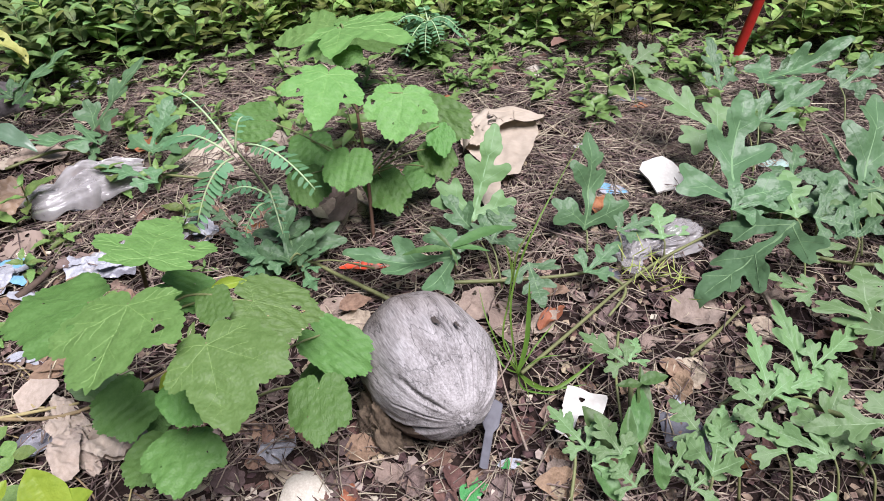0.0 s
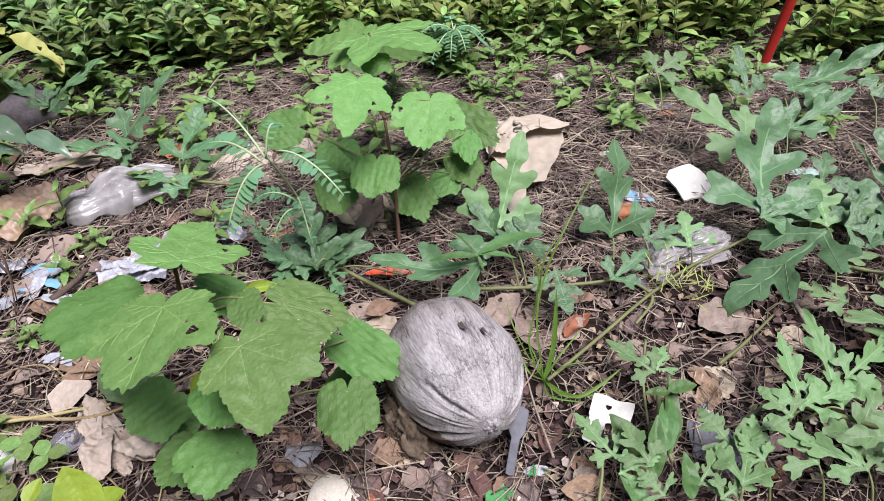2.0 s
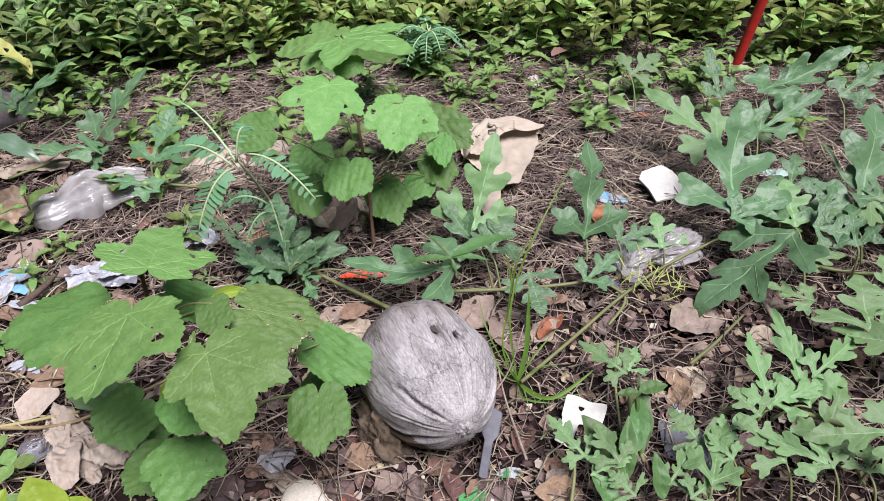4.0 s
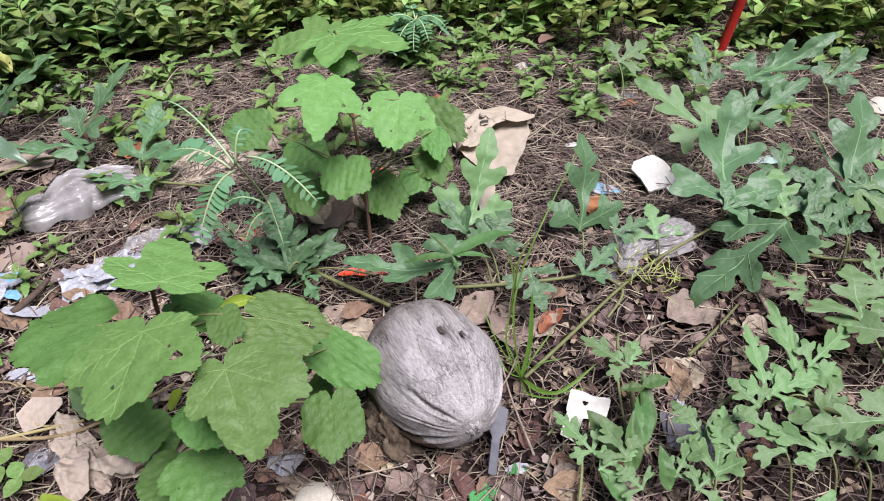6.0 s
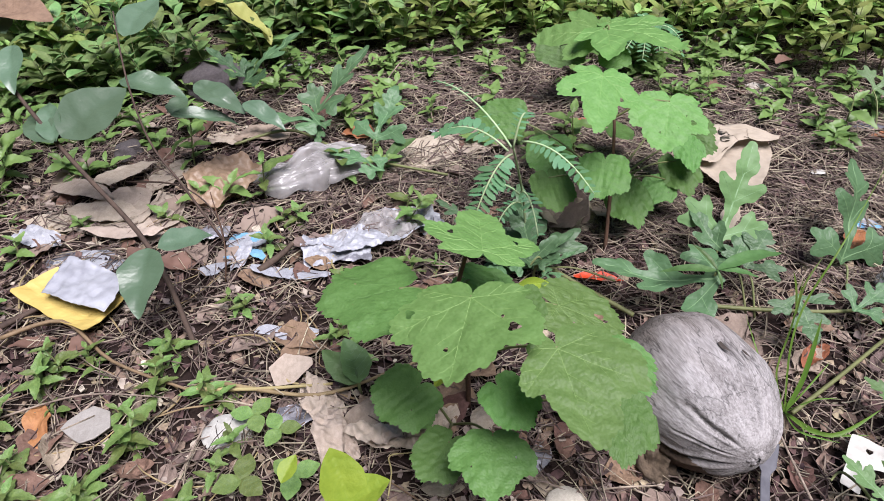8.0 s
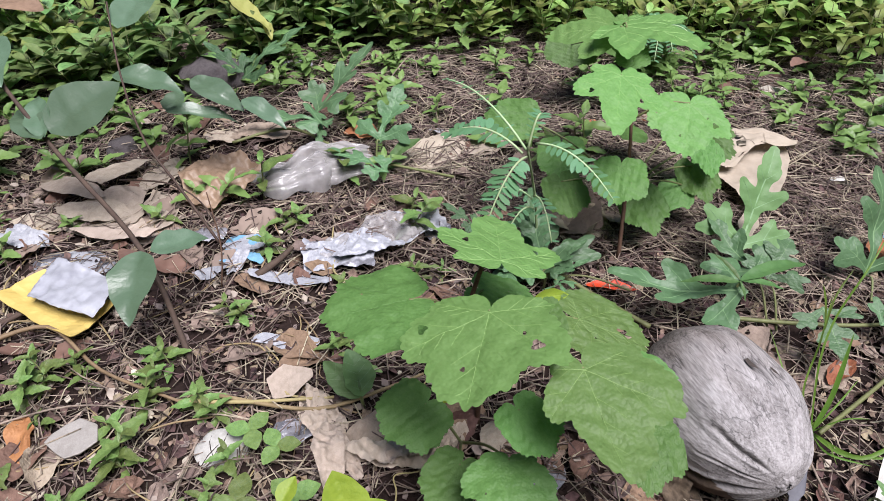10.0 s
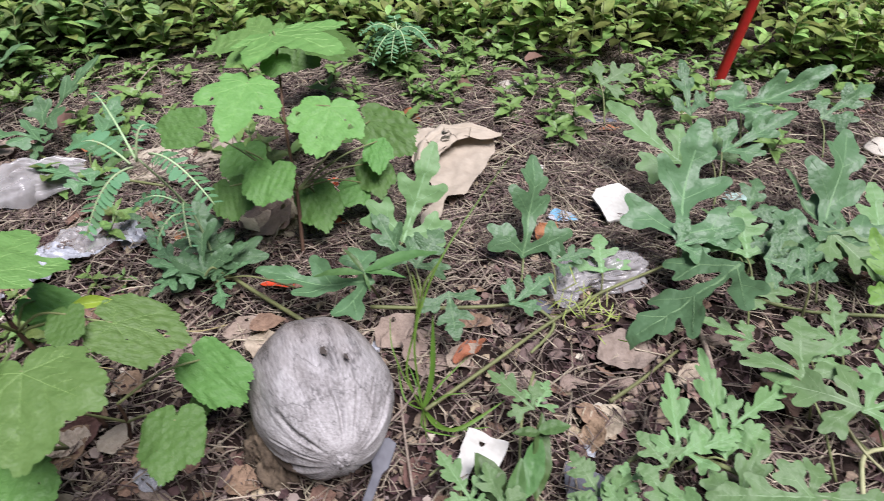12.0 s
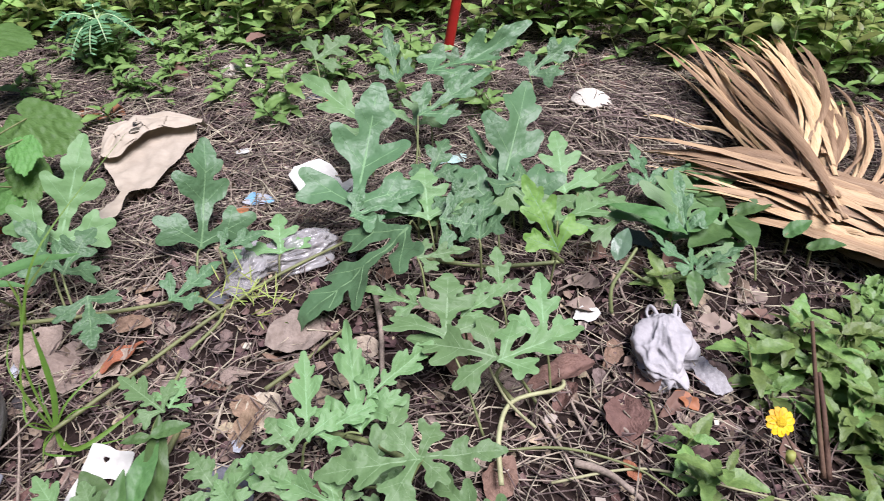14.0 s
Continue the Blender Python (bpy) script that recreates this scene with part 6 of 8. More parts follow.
def build_rag():
    base = Vector((0.831, 0.774, 0.000))
    rag = thing("knotted_bag", base, "crumpled pale grey fabric bag with knotted handles on soil", "bag")
    verts, faces, NA, NR = [], [], 140, 60
    for j in range(NR + 1):
        s = j / NR
        th = math.pi * 0.62 * s
        for i in range(NA):
            a_ = 2 * math.pi * i / NA
            d = Vector((math.sin(th) * math.cos(a_), math.sin(th) * math.sin(a_), math.cos(th)))
            # pleats that run out from the knot at the far end
            k = Vector((0.05, 0.9, 0.35))
            ang = math.atan2(d.x - k.x, d.z - k.z)
            far = (d - k).length
            pleat = noise.noise(Vector((3.2 * math.cos(ang), 3.2 * math.sin(ang), 0.7 * far))) + 0.5 * noise.noise(Vector((8 * math.cos(ang), 8 * math.sin(ang), 1.4 * far)))
            lump = noise.noise(d * 1.6 + Vector((3, 1, 0))) + 0.5 * (1 - 2.4 * abs(noise.noise(d * 2.2 + Vector((8, 1, 0))))) + 0.10 * (1 - 2.4 * abs(noise.noise(d * 5 + Vector((2, 5, 0)))))
            r = 0.84 + 0.20 * lump + 0.05 * pleat * min(1, far)
            hollow = math.exp(-((d.x - 0.62) ** 2 + (d.y + 0.62) ** 2) / 0.05)
            r *= 1 - 0.45 * hollow
            taper = 1 - 0.34 * max(d.y, 0)
            verts.append((0.047 * taper * r * d.x, 0.061 * r * d.y, max(0.036 * r * d.z + 0.008, 0.0)))
    faces = [[j * NA + i, (j + 1) * NA + i, (j + 1) * NA + (i + 1) % NA, j * NA + (i + 1) % NA] for j in range(NR) for i in range(NA)]
    part("body", mesh_of("body", verts, faces, ["grey_cloth"]), rag, pose(base.x, base.y, 0.0, 0, 0, -8))
    for dx, sgn in ((-0.006, -1), (0.016, 1)):
        p = base + Vector((dx + 0.01, 0.048, 0.016))
        loop = [p, p + Vector((0.003 * sgn, 0.010, 0.004)), p + Vector((0.007 * sgn, 0.016, 0.003)), p + Vector((0.011 * sgn, 0.011, -0.004)), p + Vector((0.008 * sgn, 0.002, -0.008))]
        part("handle", mesh_of("handle", *tube(loop, 0.0032, 0.0018, 6, 6), ["grey_cloth"]), rag)
    part("loose_end", scrap_mesh("loose_end", "grey_cloth", 81, 0.5, 0.1, 0.3, 4.0, 40), rag, pose(base.x + 0.042, base.y - 0.04, 0.003, 10, 0, -70) @ Matrix.Diagonal((0.06, 0.06, 0.06, 1)))


def bag(at, turn, lx, ly, lz, seed, label, mat="clear_plastic"):
    ob = thing("plastic_bag", (at[0], at[1], 0), label, "plastic bag")
    part("film", lumpy("film", mat, seed, lx, ly, lz, 0.55, 0.3), ob, pose(at[0], at[1], 0.002, 0, 0, turn))
    part("torn_edge", scrap_mesh("torn_edge", mat, seed + 5, 0.5, 0.16, 0.25, 4.0, 36), ob, pose(at[0], at[1], 0.004, 0, 0, turn) @ pose(-0.8 * lx, 0, 0.003, 0, 0, 20) @ Matrix.Diagonal((0.08, 0.08, 0.08, 1)))


def build_towel():
    base = Vector((-0.429, 0.554, 0.000))
    tw = thing("paper_towel", base, "long crumpled beige paper towel lying on soil", "paper towel")
    for k, (at, turn, lx, ly, lz) in enumerate((((-0.451, 0.570, 0.000), -58, 0.046, 0.026, 0.020), ((-0.409, 0.521, 0.000), -66, 0.046, 0.024, 0.016), ((-0.342, 0.534, 0.000), 12, 0.055, 0.018, 0.014), ((-0.299, 0.568, 0.000), 28, 0.035, 0.018, 0.012))):
        part("fold", scrap_mesh("fold", "beige_cloth", 420 + k, 0.42, 0.10, 0.5, 4.2, 70), tw, pose(at[0], at[1], 0.002, 0, 0, turn) @ Matrix.Diagonal((2.1 * lx, 1.9 * lx, 1.6 * lx, 1)))
        part("fold", scrap_mesh("fold", "beige_cloth", 520 + k, 0.35, 0.10, 0.5, 5.0, 70), tw, pose(at[0] + 0.012, at[1] + 0.006, 0.006, 0, 0, turn + 25) @ Matrix.Diagonal((1.7 * lx, 1.5 * lx, 1.6 * lx, 1)))


build_towel()
bag((0.357, 0.969, 0.000), 28, 0.062, 0.036, 0.030, 3, "crumpled dirty clear plastic bag under vine leaves")
bag((0.296, 0.949, 0.000), 70, 0.042, 0.030, 0.024, 6, "wadded grey plastic film beside a clear bag")


def build_long_bag():
    """A twisted film: a long gathered sheet with folds along it."""
    ob = thing("plastic_bag", (-0.645, 1.02, 0), "twisted translucent plastic bag with white folds on litter", "plastic bag")
    a_, b_ = Vector((-0.715, 0.970, 0.012)), Vector((-0.560, 1.085, 0.016))
    ax_ = b_ - a_
    side = ax_.cross(Vector((0, 0, 1))).normalized()
    for k, (wide, lift, sd) in enumerate(((0.050, 0.040, 1), (0.040, 0.026, 5), (0.030, 0.016, 9))):
        vs, NU, NV = [], 90, 44
        for u in range(NU + 1):
            t = u / NU
            belly = (math.sin(math.pi * (0.10 + 0.84 * t)) ** 0.8) * (1 + 0.45 * noise.noise(Vector((t * 5, sd, 0))))
            for w in range(NV + 1):
                q = 2 * w / NV - 1
                fold = noise.noise(Vector((t * 2.2, q * 5 + sd, 2))) + 0.6 * noise.noise(Vector((t * 5, q * 13 + sd, 4))) + 0.25 * noise.noise(Vector((t * 4, q * 31, 7 + sd)))
                z = lift * belly * (math.sqrt(max(0, 1 - q * q)) + 0.30 * fold) + 0.004
                vs.append(a_ + ax_ * (t + 0.12 * noise.noise(Vector((q * 3, sd, 3)))) + side * (wide * belly * (q + 0.10 * fold) + 0.014 * math.sin(4 * t + sd)) + Vector((0, 0, max(z, 0.0))))
        fs = [[u * (NV + 1) + w, u * (NV + 1) + w + 1, (u + 1) * (NV + 1) + w + 1, (u + 1) * (NV + 1) + w] for u in range(NU) for w in range(NV)]
        part("film", mesh_of("film", vs, fs, ["clear_plastic"]), ob, None, "clear film with white creases" if k == 0 else "")


build_long_bag()
build_rag()


# yellow and white packet
def build_packet():
    base = Vector((-0.860, 0.646, 0.000))
    pk = thing("torn_packet", base, "torn open yellow carton with its white lining", "packet")
    m = pose(base.x, base.y, 0.006, 0, 0, -14)
    v, f, i = sheet(lambda x, y: np.maximum(np.abs(x) - 0.078 + 0.1 * y, np.abs(y) - 0.038) + 0.006 * wave(x, y, 5, 50.0), (-0.1, 0.1, -0.06, 0.06), 44,
                    lambda x, y: 0.006 + 0.005 * crumple(x, y, 2, 40.0) + 0.35 * np.maximum(-y - 0.015, 0) + 0.3 * np.maximum(-x - 0.05, 0) + 0.25 * np.maximum(x - 0.045, 0), thick=0.0012)
    part("carton", mesh_of("carton", v, f, ["yellow_card"], i, False), pk, m)
    v, f, i = sheet(lambda x, y: np.maximum(np.abs(x + 0.3 * y) - 0.062, np.abs(y - 0.12 * x) - 0.038) + 0.009 * wave(x, y, 15, 60.0), (-0.1, 0.1, -0.06, 0.06), 44,
                    lambda x, y: 0.018 + 0.013 * crumple(x, y, 12, 38.0) + 0.006 * crumple(x, y, 14, 110.0), thick=0.001)
    part("lining", mesh_of("lining", v, f, ["white_plastic"], i), pk, m @ pose(0.018, 0.022, 0.004))


build_packet()


# pale shells and husk pieces
def shell(at, size, turn, label, seed, mat="shell", cracks=0, lift=0.003):
    def sdf(x, y):
        return np.hypot(x, y / 0.8) - 0.5 + 0.09 * wave(x, y, seed, 9.0)

    def height(x, y):
        return 0.26 - 0.9 * (x * x + y * y) + 0.03 * wave(x, y, seed, 16.0)

    v, f, i = sheet(sdf, (-0.62, 0.62, -0.6, 0.6), 30, height, thick=0.05)
    low = min(p[2] for p in v)
    v = [(x, y, z - low) for x, y, z in v]
    ob = thing("husk_shell", (at[0], at[1], ground_z(at[0], at[1])), label, "shell", "pale shell pieces")
    m = pose(at[0], at[1], ground_z(at[0], at[1]) + lift, 8, 4, turn) @ Matrix.Diagonal((size, size, size, 1))
    part("shell", mesh_of("shell", v, f, [mat], i), ob, m)
    rs = random.Random(seed)
    for c in range(cracks):
        p = Vector((rs.uniform(-0.3, 0.3), rs.uniform(-0.2, 0.2), 0))
        d = Vector((rs.uniform(-0.2, 0.2), rs.uniform(0.1, 0.3), 0))
        line = []
        for s in (-1, -0.3, 0.4, 1):
            q = p + d * s + Vector((rs.uniform(-0.03, 0.03), 0, 0))
            line.append(Vector((q.x, q.y, float(height(np.array([q.x]), np.array([q.y]))[0]) - low + 0.004)))
        part("crack", mesh_of("crack", *tube(line, 0.012, 0.006, 4), ["husk_dark"]), ob, m)


shell((-0.535, 0.499, 0.000), 0.062, 20, "white shell piece with black cracks on soil", 3, "white_card", 4)
shell((-0.126, 0.505, 0.000), 0.065, 40, "broken white shell piece beside brown leaves", 4, "shell", 1)
shell((0.860, 1.353, 0.000), 0.075, 0, "pale fibrous husk piece on grey twigs", 5, "shell", 3, 0.03)
shell((0.297, 0.766, 0.000), 0.03, 70, "small tan husk chip on twigs", 6, "chip")


# ---- stones ----
def stone(at, size, seed, label, flat=0.65, mat="stone"):
    bm = bmesh.new()
    bmesh.ops.create_icosphere(bm, subdivisions=4, radius=0.5)
    for q in bm.verts:
        n = q.co.normalized()
        q.co *= 1 + 0.22 * noise.noise(n * 1.7 + Vector((seed, 0, 0))) + 0.06 * noise.noise(n * 6 + Vector((0, seed, 0)))
        q.co.z *= flat
    me = bpy.data.meshes.new("stone")
    bm.to_mesh(me)
    bm.free()
    me.materials.append(M[mat])
    me.polygons.foreach_set("use_smooth", [True] * len(me.polygons))
    solo("stone", me, pose(at[0], at[1], ground_z(at[0], at[1]) + 0.3 * flat * size, 0, 0, seed * 40) @ Matrix.Diagonal((size, size * 0.8, size, 1)), label, "stone", "stones")


stone((-0.980, 1.293, 0.030), 0.14, 1, "rounded dark grey stone among creepers")
stone((-1.032, 1.041, 0.000), 0.06, 2, "dark stone half hidden by weeds")
stone((-0.631, 1.249, 0.000), 0.035, 3, "small dark stone on twigs")
stone((0.376, 0.772, -0.000), 0.03, 4, "small pale pebble on twigs", 0.6, "chip")
stone((0.496, 0.867, 0.000), 0.028, 5, "small pale pebble on soil", 0.6, "chip")
stone((0.909, 0.845, 0.000), 0.02, 6, "small tan pebble on soil", 0.8, "chip")
stone((0.282, 0.825, -0.000), 0.02, 7, "small tan pebble on soil", 0.8, "chip")
stone((0.057, 0.739, 0.000), 0.02, 8, "small grey pebble on soil", 0.8, "stone")


# ---- dry palm frond ----
def build_palm():
    root = Vector((1.328, 0.773, 0.050))
    fr = thing("dry_palm_frond", (root.x, root.y, 0), "dry tan palm frond with long split leaflets on creepers", "palm frond")
    stem("rib", [root + Vector((0.25, -0.12, -0.01)), root, (1.215, 0.902, 0.060), (1.154, 1.012, 0.075), (1.136, 1.211, 0.080), (1.122, 1.370, 0.070)], 0.010, 0.003, "palm", fr)
    rs = random.Random(11)

    def strip(a, b, width, rise, twist):
        a, b = Vector(a), Vector(b)
        d0 = (b - a)
        side = d0.cross(Vector((0, 0, 1))).normalized()
        sway = 0.026 + 0.020 * math.sin(40 * a.x + 25 * a.y) + rs.gauss(0, 0.010)
        verts, faces, N = [], [], 14
        for i in range(N + 1):
            s = i / N
            p = a.lerp(b, s) + Vector((0, 0, rise * math.sin(math.pi * s) + 0.005 * math.sin(9 * s + twist))) + side * sway * math.sin(math.pi * s)
            ang = twist * (0.3 + s) + 0.3 * math.sin(5 * s + twist)
            wv = side * math.cos(ang) + Vector((0, 0, 1)) * math.sin(ang)
            nv = d0.normalized().cross(wv)
            w = width * min(1, 5 * (1.02 - s)) * (0.55 + 0.45 * min(1, 3 * s))
            for k, q in enumerate((-1, -0.5, 0, 0.5, 1)):
                verts.append(p + wv * w * q + nv * w * (0.5 * abs(q) + 0.12 * math.sin(40 * s + k)))
        for i in range(N):
            for k in range(4):
                faces.append([5 * i + k, 5 * i + k + 1, 5 * i + k + 6, 5 * i + k + 5])
        own = aim(a, b, 1.0, 0.0, 1.0)
        back = own.inverted()
        part("leaflet", mesh_of("leaflet", [back @ Vector(q) for q in verts], faces, ["palm"]), fr, own)

    # the sheaf that lies across towards the vines
    for k in range(60):
        s = k / 59
        tip = Vector((0.912, 1.144, 0.060)).lerp(Vector((1.012, 0.993, 0.050)), s) + Vector((rs.gauss(0, 0.03), rs.gauss(0, 0.012), rs.uniform(-0.02, 0.02)))
        strip(Vector((1.225, 0.902, 0.070)).lerp(Vector((1.230, 0.820, 0.050)), s) + Vector((rs.uniform(-0.03, 0.08), rs.uniform(-0.012, 0.012), rs.uniform(-0.02, 0.02))), tip, rs.choice((0.004, 0.008, 0.0115, 0.014)), rs.uniform(-0.015, 0.03), rs.uniform(-0.5, 0.5))
    # the sheaf that rises towards the bed
    for k in range(44):
        s = k / 43
        tip = Vector((1.042, 1.458, 0.050)).lerp(Vector((1.274, 1.505, 0.060)), s) + Vector((rs.gauss(0, 0.03), rs.gauss(0, 0.03), rs.uniform(-0.02, 0.04)))
        strip(Vector((1.089, 0.919, 0.080)).lerp(Vector((1.131, 1.093, 0.080)), s) + Vector((rs.uniform(-0.02, 0.03), rs.uniform(-0.02, 0.02), rs.uniform(-0.02, 0.02))), tip, rs.choice((0.004, 0.007, 0.010)), rs.uniform(-0.015, 0.03), rs.uniform(-0.5, 0.5))
    # loose leaflets on the far side
    for k in range(22):
        s = k / 21
        tip = Vector((1.234, 1.318, 0.050)).lerp(Vector((1.343, 1.149, 0.060)), s) + Vector((rs.gauss(0, 0.02), rs.gauss(0, 0.02), rs.uniform(0, 0.04)))
        strip(Vector((1.136, 1.077, 0.070)).lerp(Vector((1.217, 0.902, 0.070)), s), tip, rs.uniform(0.003, 0.006), rs.uniform(0, 0.02), rs.uniform(-0.8, 0.8))
    strip((1.058, 1.183, 0.050), (0.940, 1.293, 0.030), 0.005, 0.0, 0.3)
    strip((1.153, 0.905, 0.060), (1.001, 0.992, 0.030), 0.006, 0.01, 0.2)


build_palm()


# ---- yellow flower and the brown stalk beside it ----
def build_flower():
    head = Vector((0.905, 0.637, 0.052))
    fl = thing("yellow_daisy", (head.x + 0.02, head.y - 0.05, 0), "yellow creeping daisy flower on a thin stalk", "flower")
    stem("stalk", [head + Vector((0.03, -0.05, -0.05)), head + Vector((0.012, -0.03, -0.02)), head + Vector((0, 0, -0.004))], 0.0014, 0.0012, "stem_brown", fl)
    tiltm = Matrix.Translation(head) @ Euler((radians(38), 0, 0)).to_matrix().to_4x4()
    for k in range(11):
        a = 2 * math.pi * k / 11 + random.uniform(-0.08, 0.08)
        v, f, i = sheet(lambda x, y: np.abs(y) - 0.27 * np.sin(np.pi * np.clip(x, 0, 1) ** 1.15) ** 0.55 + np.where((x < 0) | (x > 1), 1, 0) + 0.05 * np.maximum(x - 0.9, 0) * np.cos(40 * y), (-0.02, 1.02, -0.3, 0.3), 14, lambda x, y: 0.2 * x - 0.3 * x * x + 0.6 * y * y)
        part("petal", mesh_of("petal", v, f, ["petal"], i), fl, tiltm @ pose(0, 0, 0, 0, 0, math.degrees(a)) @ Matrix.Diagonal((0.0165, 0.0165, 0.0165, 1)))
    bm = bmesh.new()
    bmesh.ops.create_icosphere(bm, subdivisions=3, radius=1)
    for q in bm.verts:
        q.co *= 1 + 0.12 * noise.noise(q.co * 9)
    me = bpy.data.meshes.new("disc")
    bm.to_mesh(me)
    bm.free()
    me.materials.append(M["flower_disc"])
    part("disc", me, fl, tiltm @ Matrix.Diagonal((0.0062, 0.0062, 0.0035, 1)))
    bud = thing("flower_bud", head + Vector((0.005, -0.03, -0.045)), "small closed yellow-green daisy bud", "flower")
    stem("stalk", [head + Vector((0.03, -0.055, -0.055)), head + Vector((0.004, -0.032, -0.022))], 0.0012, 0.001, "vine", bud)
    part("bud_head", mesh_of("bud_head", *tube([head + Vector((0.004, -0.032, -0.024)), head + Vector((0.003, -0.031, -0.018)), head + Vector((0.002, -0.03, -0.012))], 0.0045, 0.005, 8), ["yellow_leaf"]), bud)


build_flower()
bs = thing("brown_stalk", (0.953, 0.602, 0.000), "bare reddish brown dead stalk standing in creepers", "stalk")
stem("shoot", [(0.954, 0.600, 0.000), (0.954, 0.656, 0.050), (0.953, 0.720, 0.115)], 0.0030, 0.0020, "stem_brown", bs)
stem("shoot", [(0.959, 0.598, 0.000), (0.962, 0.648, 0.040), (0.962, 0.686, 0.070)], 0.0035, 0.0025, "stem_brown", bs)


# ---- creeping daisies: single sprouts, and the bed behind ----
def sprout(at, seed, tall, size, label):
    """A leafy creeper shoot: a stem with crossed pairs of toothed leaves."""
    rs = random.Random(seed)
    sp_ = thing("creeper_sprout", at, label, "creeper", "creeper sprouts")
    lean = Vector((rs.uniform(-0.4, 0.4), rs.uniform(-0.4, 0.3), 1)) * tall
    a_ = Vector(at)
    stem("stem", [a_ - Vector((0, 0, 0.01)), a_ + lean * 0.5 + Vector((rs.uniform(-1, 1), rs.uniform(-1, 1), 0)) * 0.004, a_ + lean], 0.0016, 0.001, "vine", sp_, 3)
    levels = 3 if tall < 0.05 else 4
    turn = rs.uniform(0, 90)
    for lv in range(levels):
        s = 0.25 + 0.75 * lv / (levels - 1)
        p = a_ + lean * s
        l = size * (1.05 - 0.45 * (lv == levels - 1) - 0.1 * (lv == 0)) * rs.uniform(0.85, 1.1)
        for q in (0, 180):
            ang = radians(turn + 90 * lv + q + rs.uniform(-14, 14))
            up = (0.05 + 0.55 * s) + rs.uniform(-0.15, 0.15)
            e = p + Vector((math.cos(ang), math.sin(ang), up)).normalized() * l
            leaf(sp_, rs.choice(("creeper", "creeper_b")), p, e, rs.uniform(0.9, 1.15), rs.uniform(-12, 12))
    return sp_


SPROUTS = [sprout((0, 0, 0), 100 + k, h, s, "fresh green creeper sprout with paired toothed leaves")
           for k, (h, s) in enumerate(((0.035, 0.04), (0.045, 0.045), (0.06, 0.05), (0.075, 0.052), (0.055, 0.042), (0.04, 0.05)))]
EDGE_X = (-2.6, -1.70, -1.20, -0.85, -0.58, -0.30, 0.05, 0.35, 0.62, 0.95, 1.10, 1.60, 2.6)
EDGE_Y = (0.98, 1.05, 1.16, 1.46, 1.60, 1.64, 1.70, 1.66, 1.72, 1.60, 1.50, 1.36, 1.2)


def bed_edge(x):
    return float(np.interp(x, EDGE_X, EDGE_Y)) + 0.05 * noise.noise(Vector((x * 4, 0, 0)))


def clear(x, y):
    """Open spots: the coconut and the large pieces of litter."""
    for cx, cy, r in ((0.0, 0.65, 0.13), (0.06, 0.55, 0.07), (0.4, 1.27, 0.10), (0.85, 0.76, 0.09), (-0.86, 0.66, 0.12), (-0.47, 0.56, 0.08), (0.35, 0.95, 0.08), (0.92, 1.33, 0.12), (-0.78, 1.1, 0.11), (1.15, 1.1, 0.22), (0.905, 0.61, 0.075), (1.02, 0.90, 0.13)):
        if (x - cx) ** 2 + (y - cy) ** 2 < r * r:
            return False
    return True


rnd = random.Random(21)
spots = []
for k in range(95):
    x = rnd.uniform(-1.7, 1.75)
    spots.append((x, bed_edge(x) + rnd.gauss(-0.02, 0.07)))
for k in range(26):
    x = rnd.uniform(-0.15, 0.75)
    spots.append((x, bed_edge(x) - abs(rnd.gauss(0, 0.11))))
spots += [(rnd.uniform(-1.25, -0.55), rnd.uniform(0.36, 0.62)) for k in range(34)]
spots += [(rnd.uniform(-1.5, -0.95), rnd.uniform(0.7, 1.2)) for k in range(20)]
spots += [(rnd.uniform(0.80, 1.35), rnd.uniform(0.42, 0.92)) for k in range(100)]
spots += [(rnd.uniform(-1.6, -1.0), rnd.uniform(0.75, 1.2)) for k in range(30)]
spots += [(rnd.uniform(1.0, 1.5), rnd.uniform(0.75, 1.0)) for k in range(14)]
spots += [(rnd.uniform(-0.95, -0.05), rnd.uniform(1.15, 1.6)) for k in range(24)]
spots += [(rnd.uniform(-0.25, 0.75), rnd.uniform(1.33, 1.68)) for k in range(44)]
spots += [(rnd.uniform(0.85, 1.3), rnd.uniform(0.95, 1.45)) for k in range(8)]
spots += [(rnd.uniform(-0.9, -0.25), rnd.uniform(0.75, 1.1)) for k in range(8)]
spots += [(rnd.uniform(-1.25, -0.5), rnd.uniform(0.34, 0.60)) for k in range(52)]
spots += [(rnd.uniform(-1.5, -0.55), rnd.uniform(1.0, 1.5)) for k in range(55)]
spots += [(rnd.uniform(-1.2, -0.3), rnd.uniform(0.6, 1.0)) for k in range(16)]
spots += [(rnd.uniform(0.92, 1.4), rnd.uniform(0.38, 0.82)) for k in range(150)]
spots += [(rnd.uniform(0.86, 1.32), rnd.uniform(0.44, 0.86)) for k in range(80)]
spots = [p for p in spots if clear(*p)]
spots += [(-0.639, 0.895, 0.000)[:2], (-0.465, 0.710, 0.000)[:2], (-0.462, 0.679, 0.000)[:2], (0.259, 1.387, 0.000)[:2], (0.261, 1.419, 0.000)[:2], (-0.814, 0.915, 0.000)[:2], (-0.612, 0.687, 0.000)[:2]]
spots.sort(key=lambda p: math.hypot(p[0] - 0.1, p[1] + 0.2))
rest = []
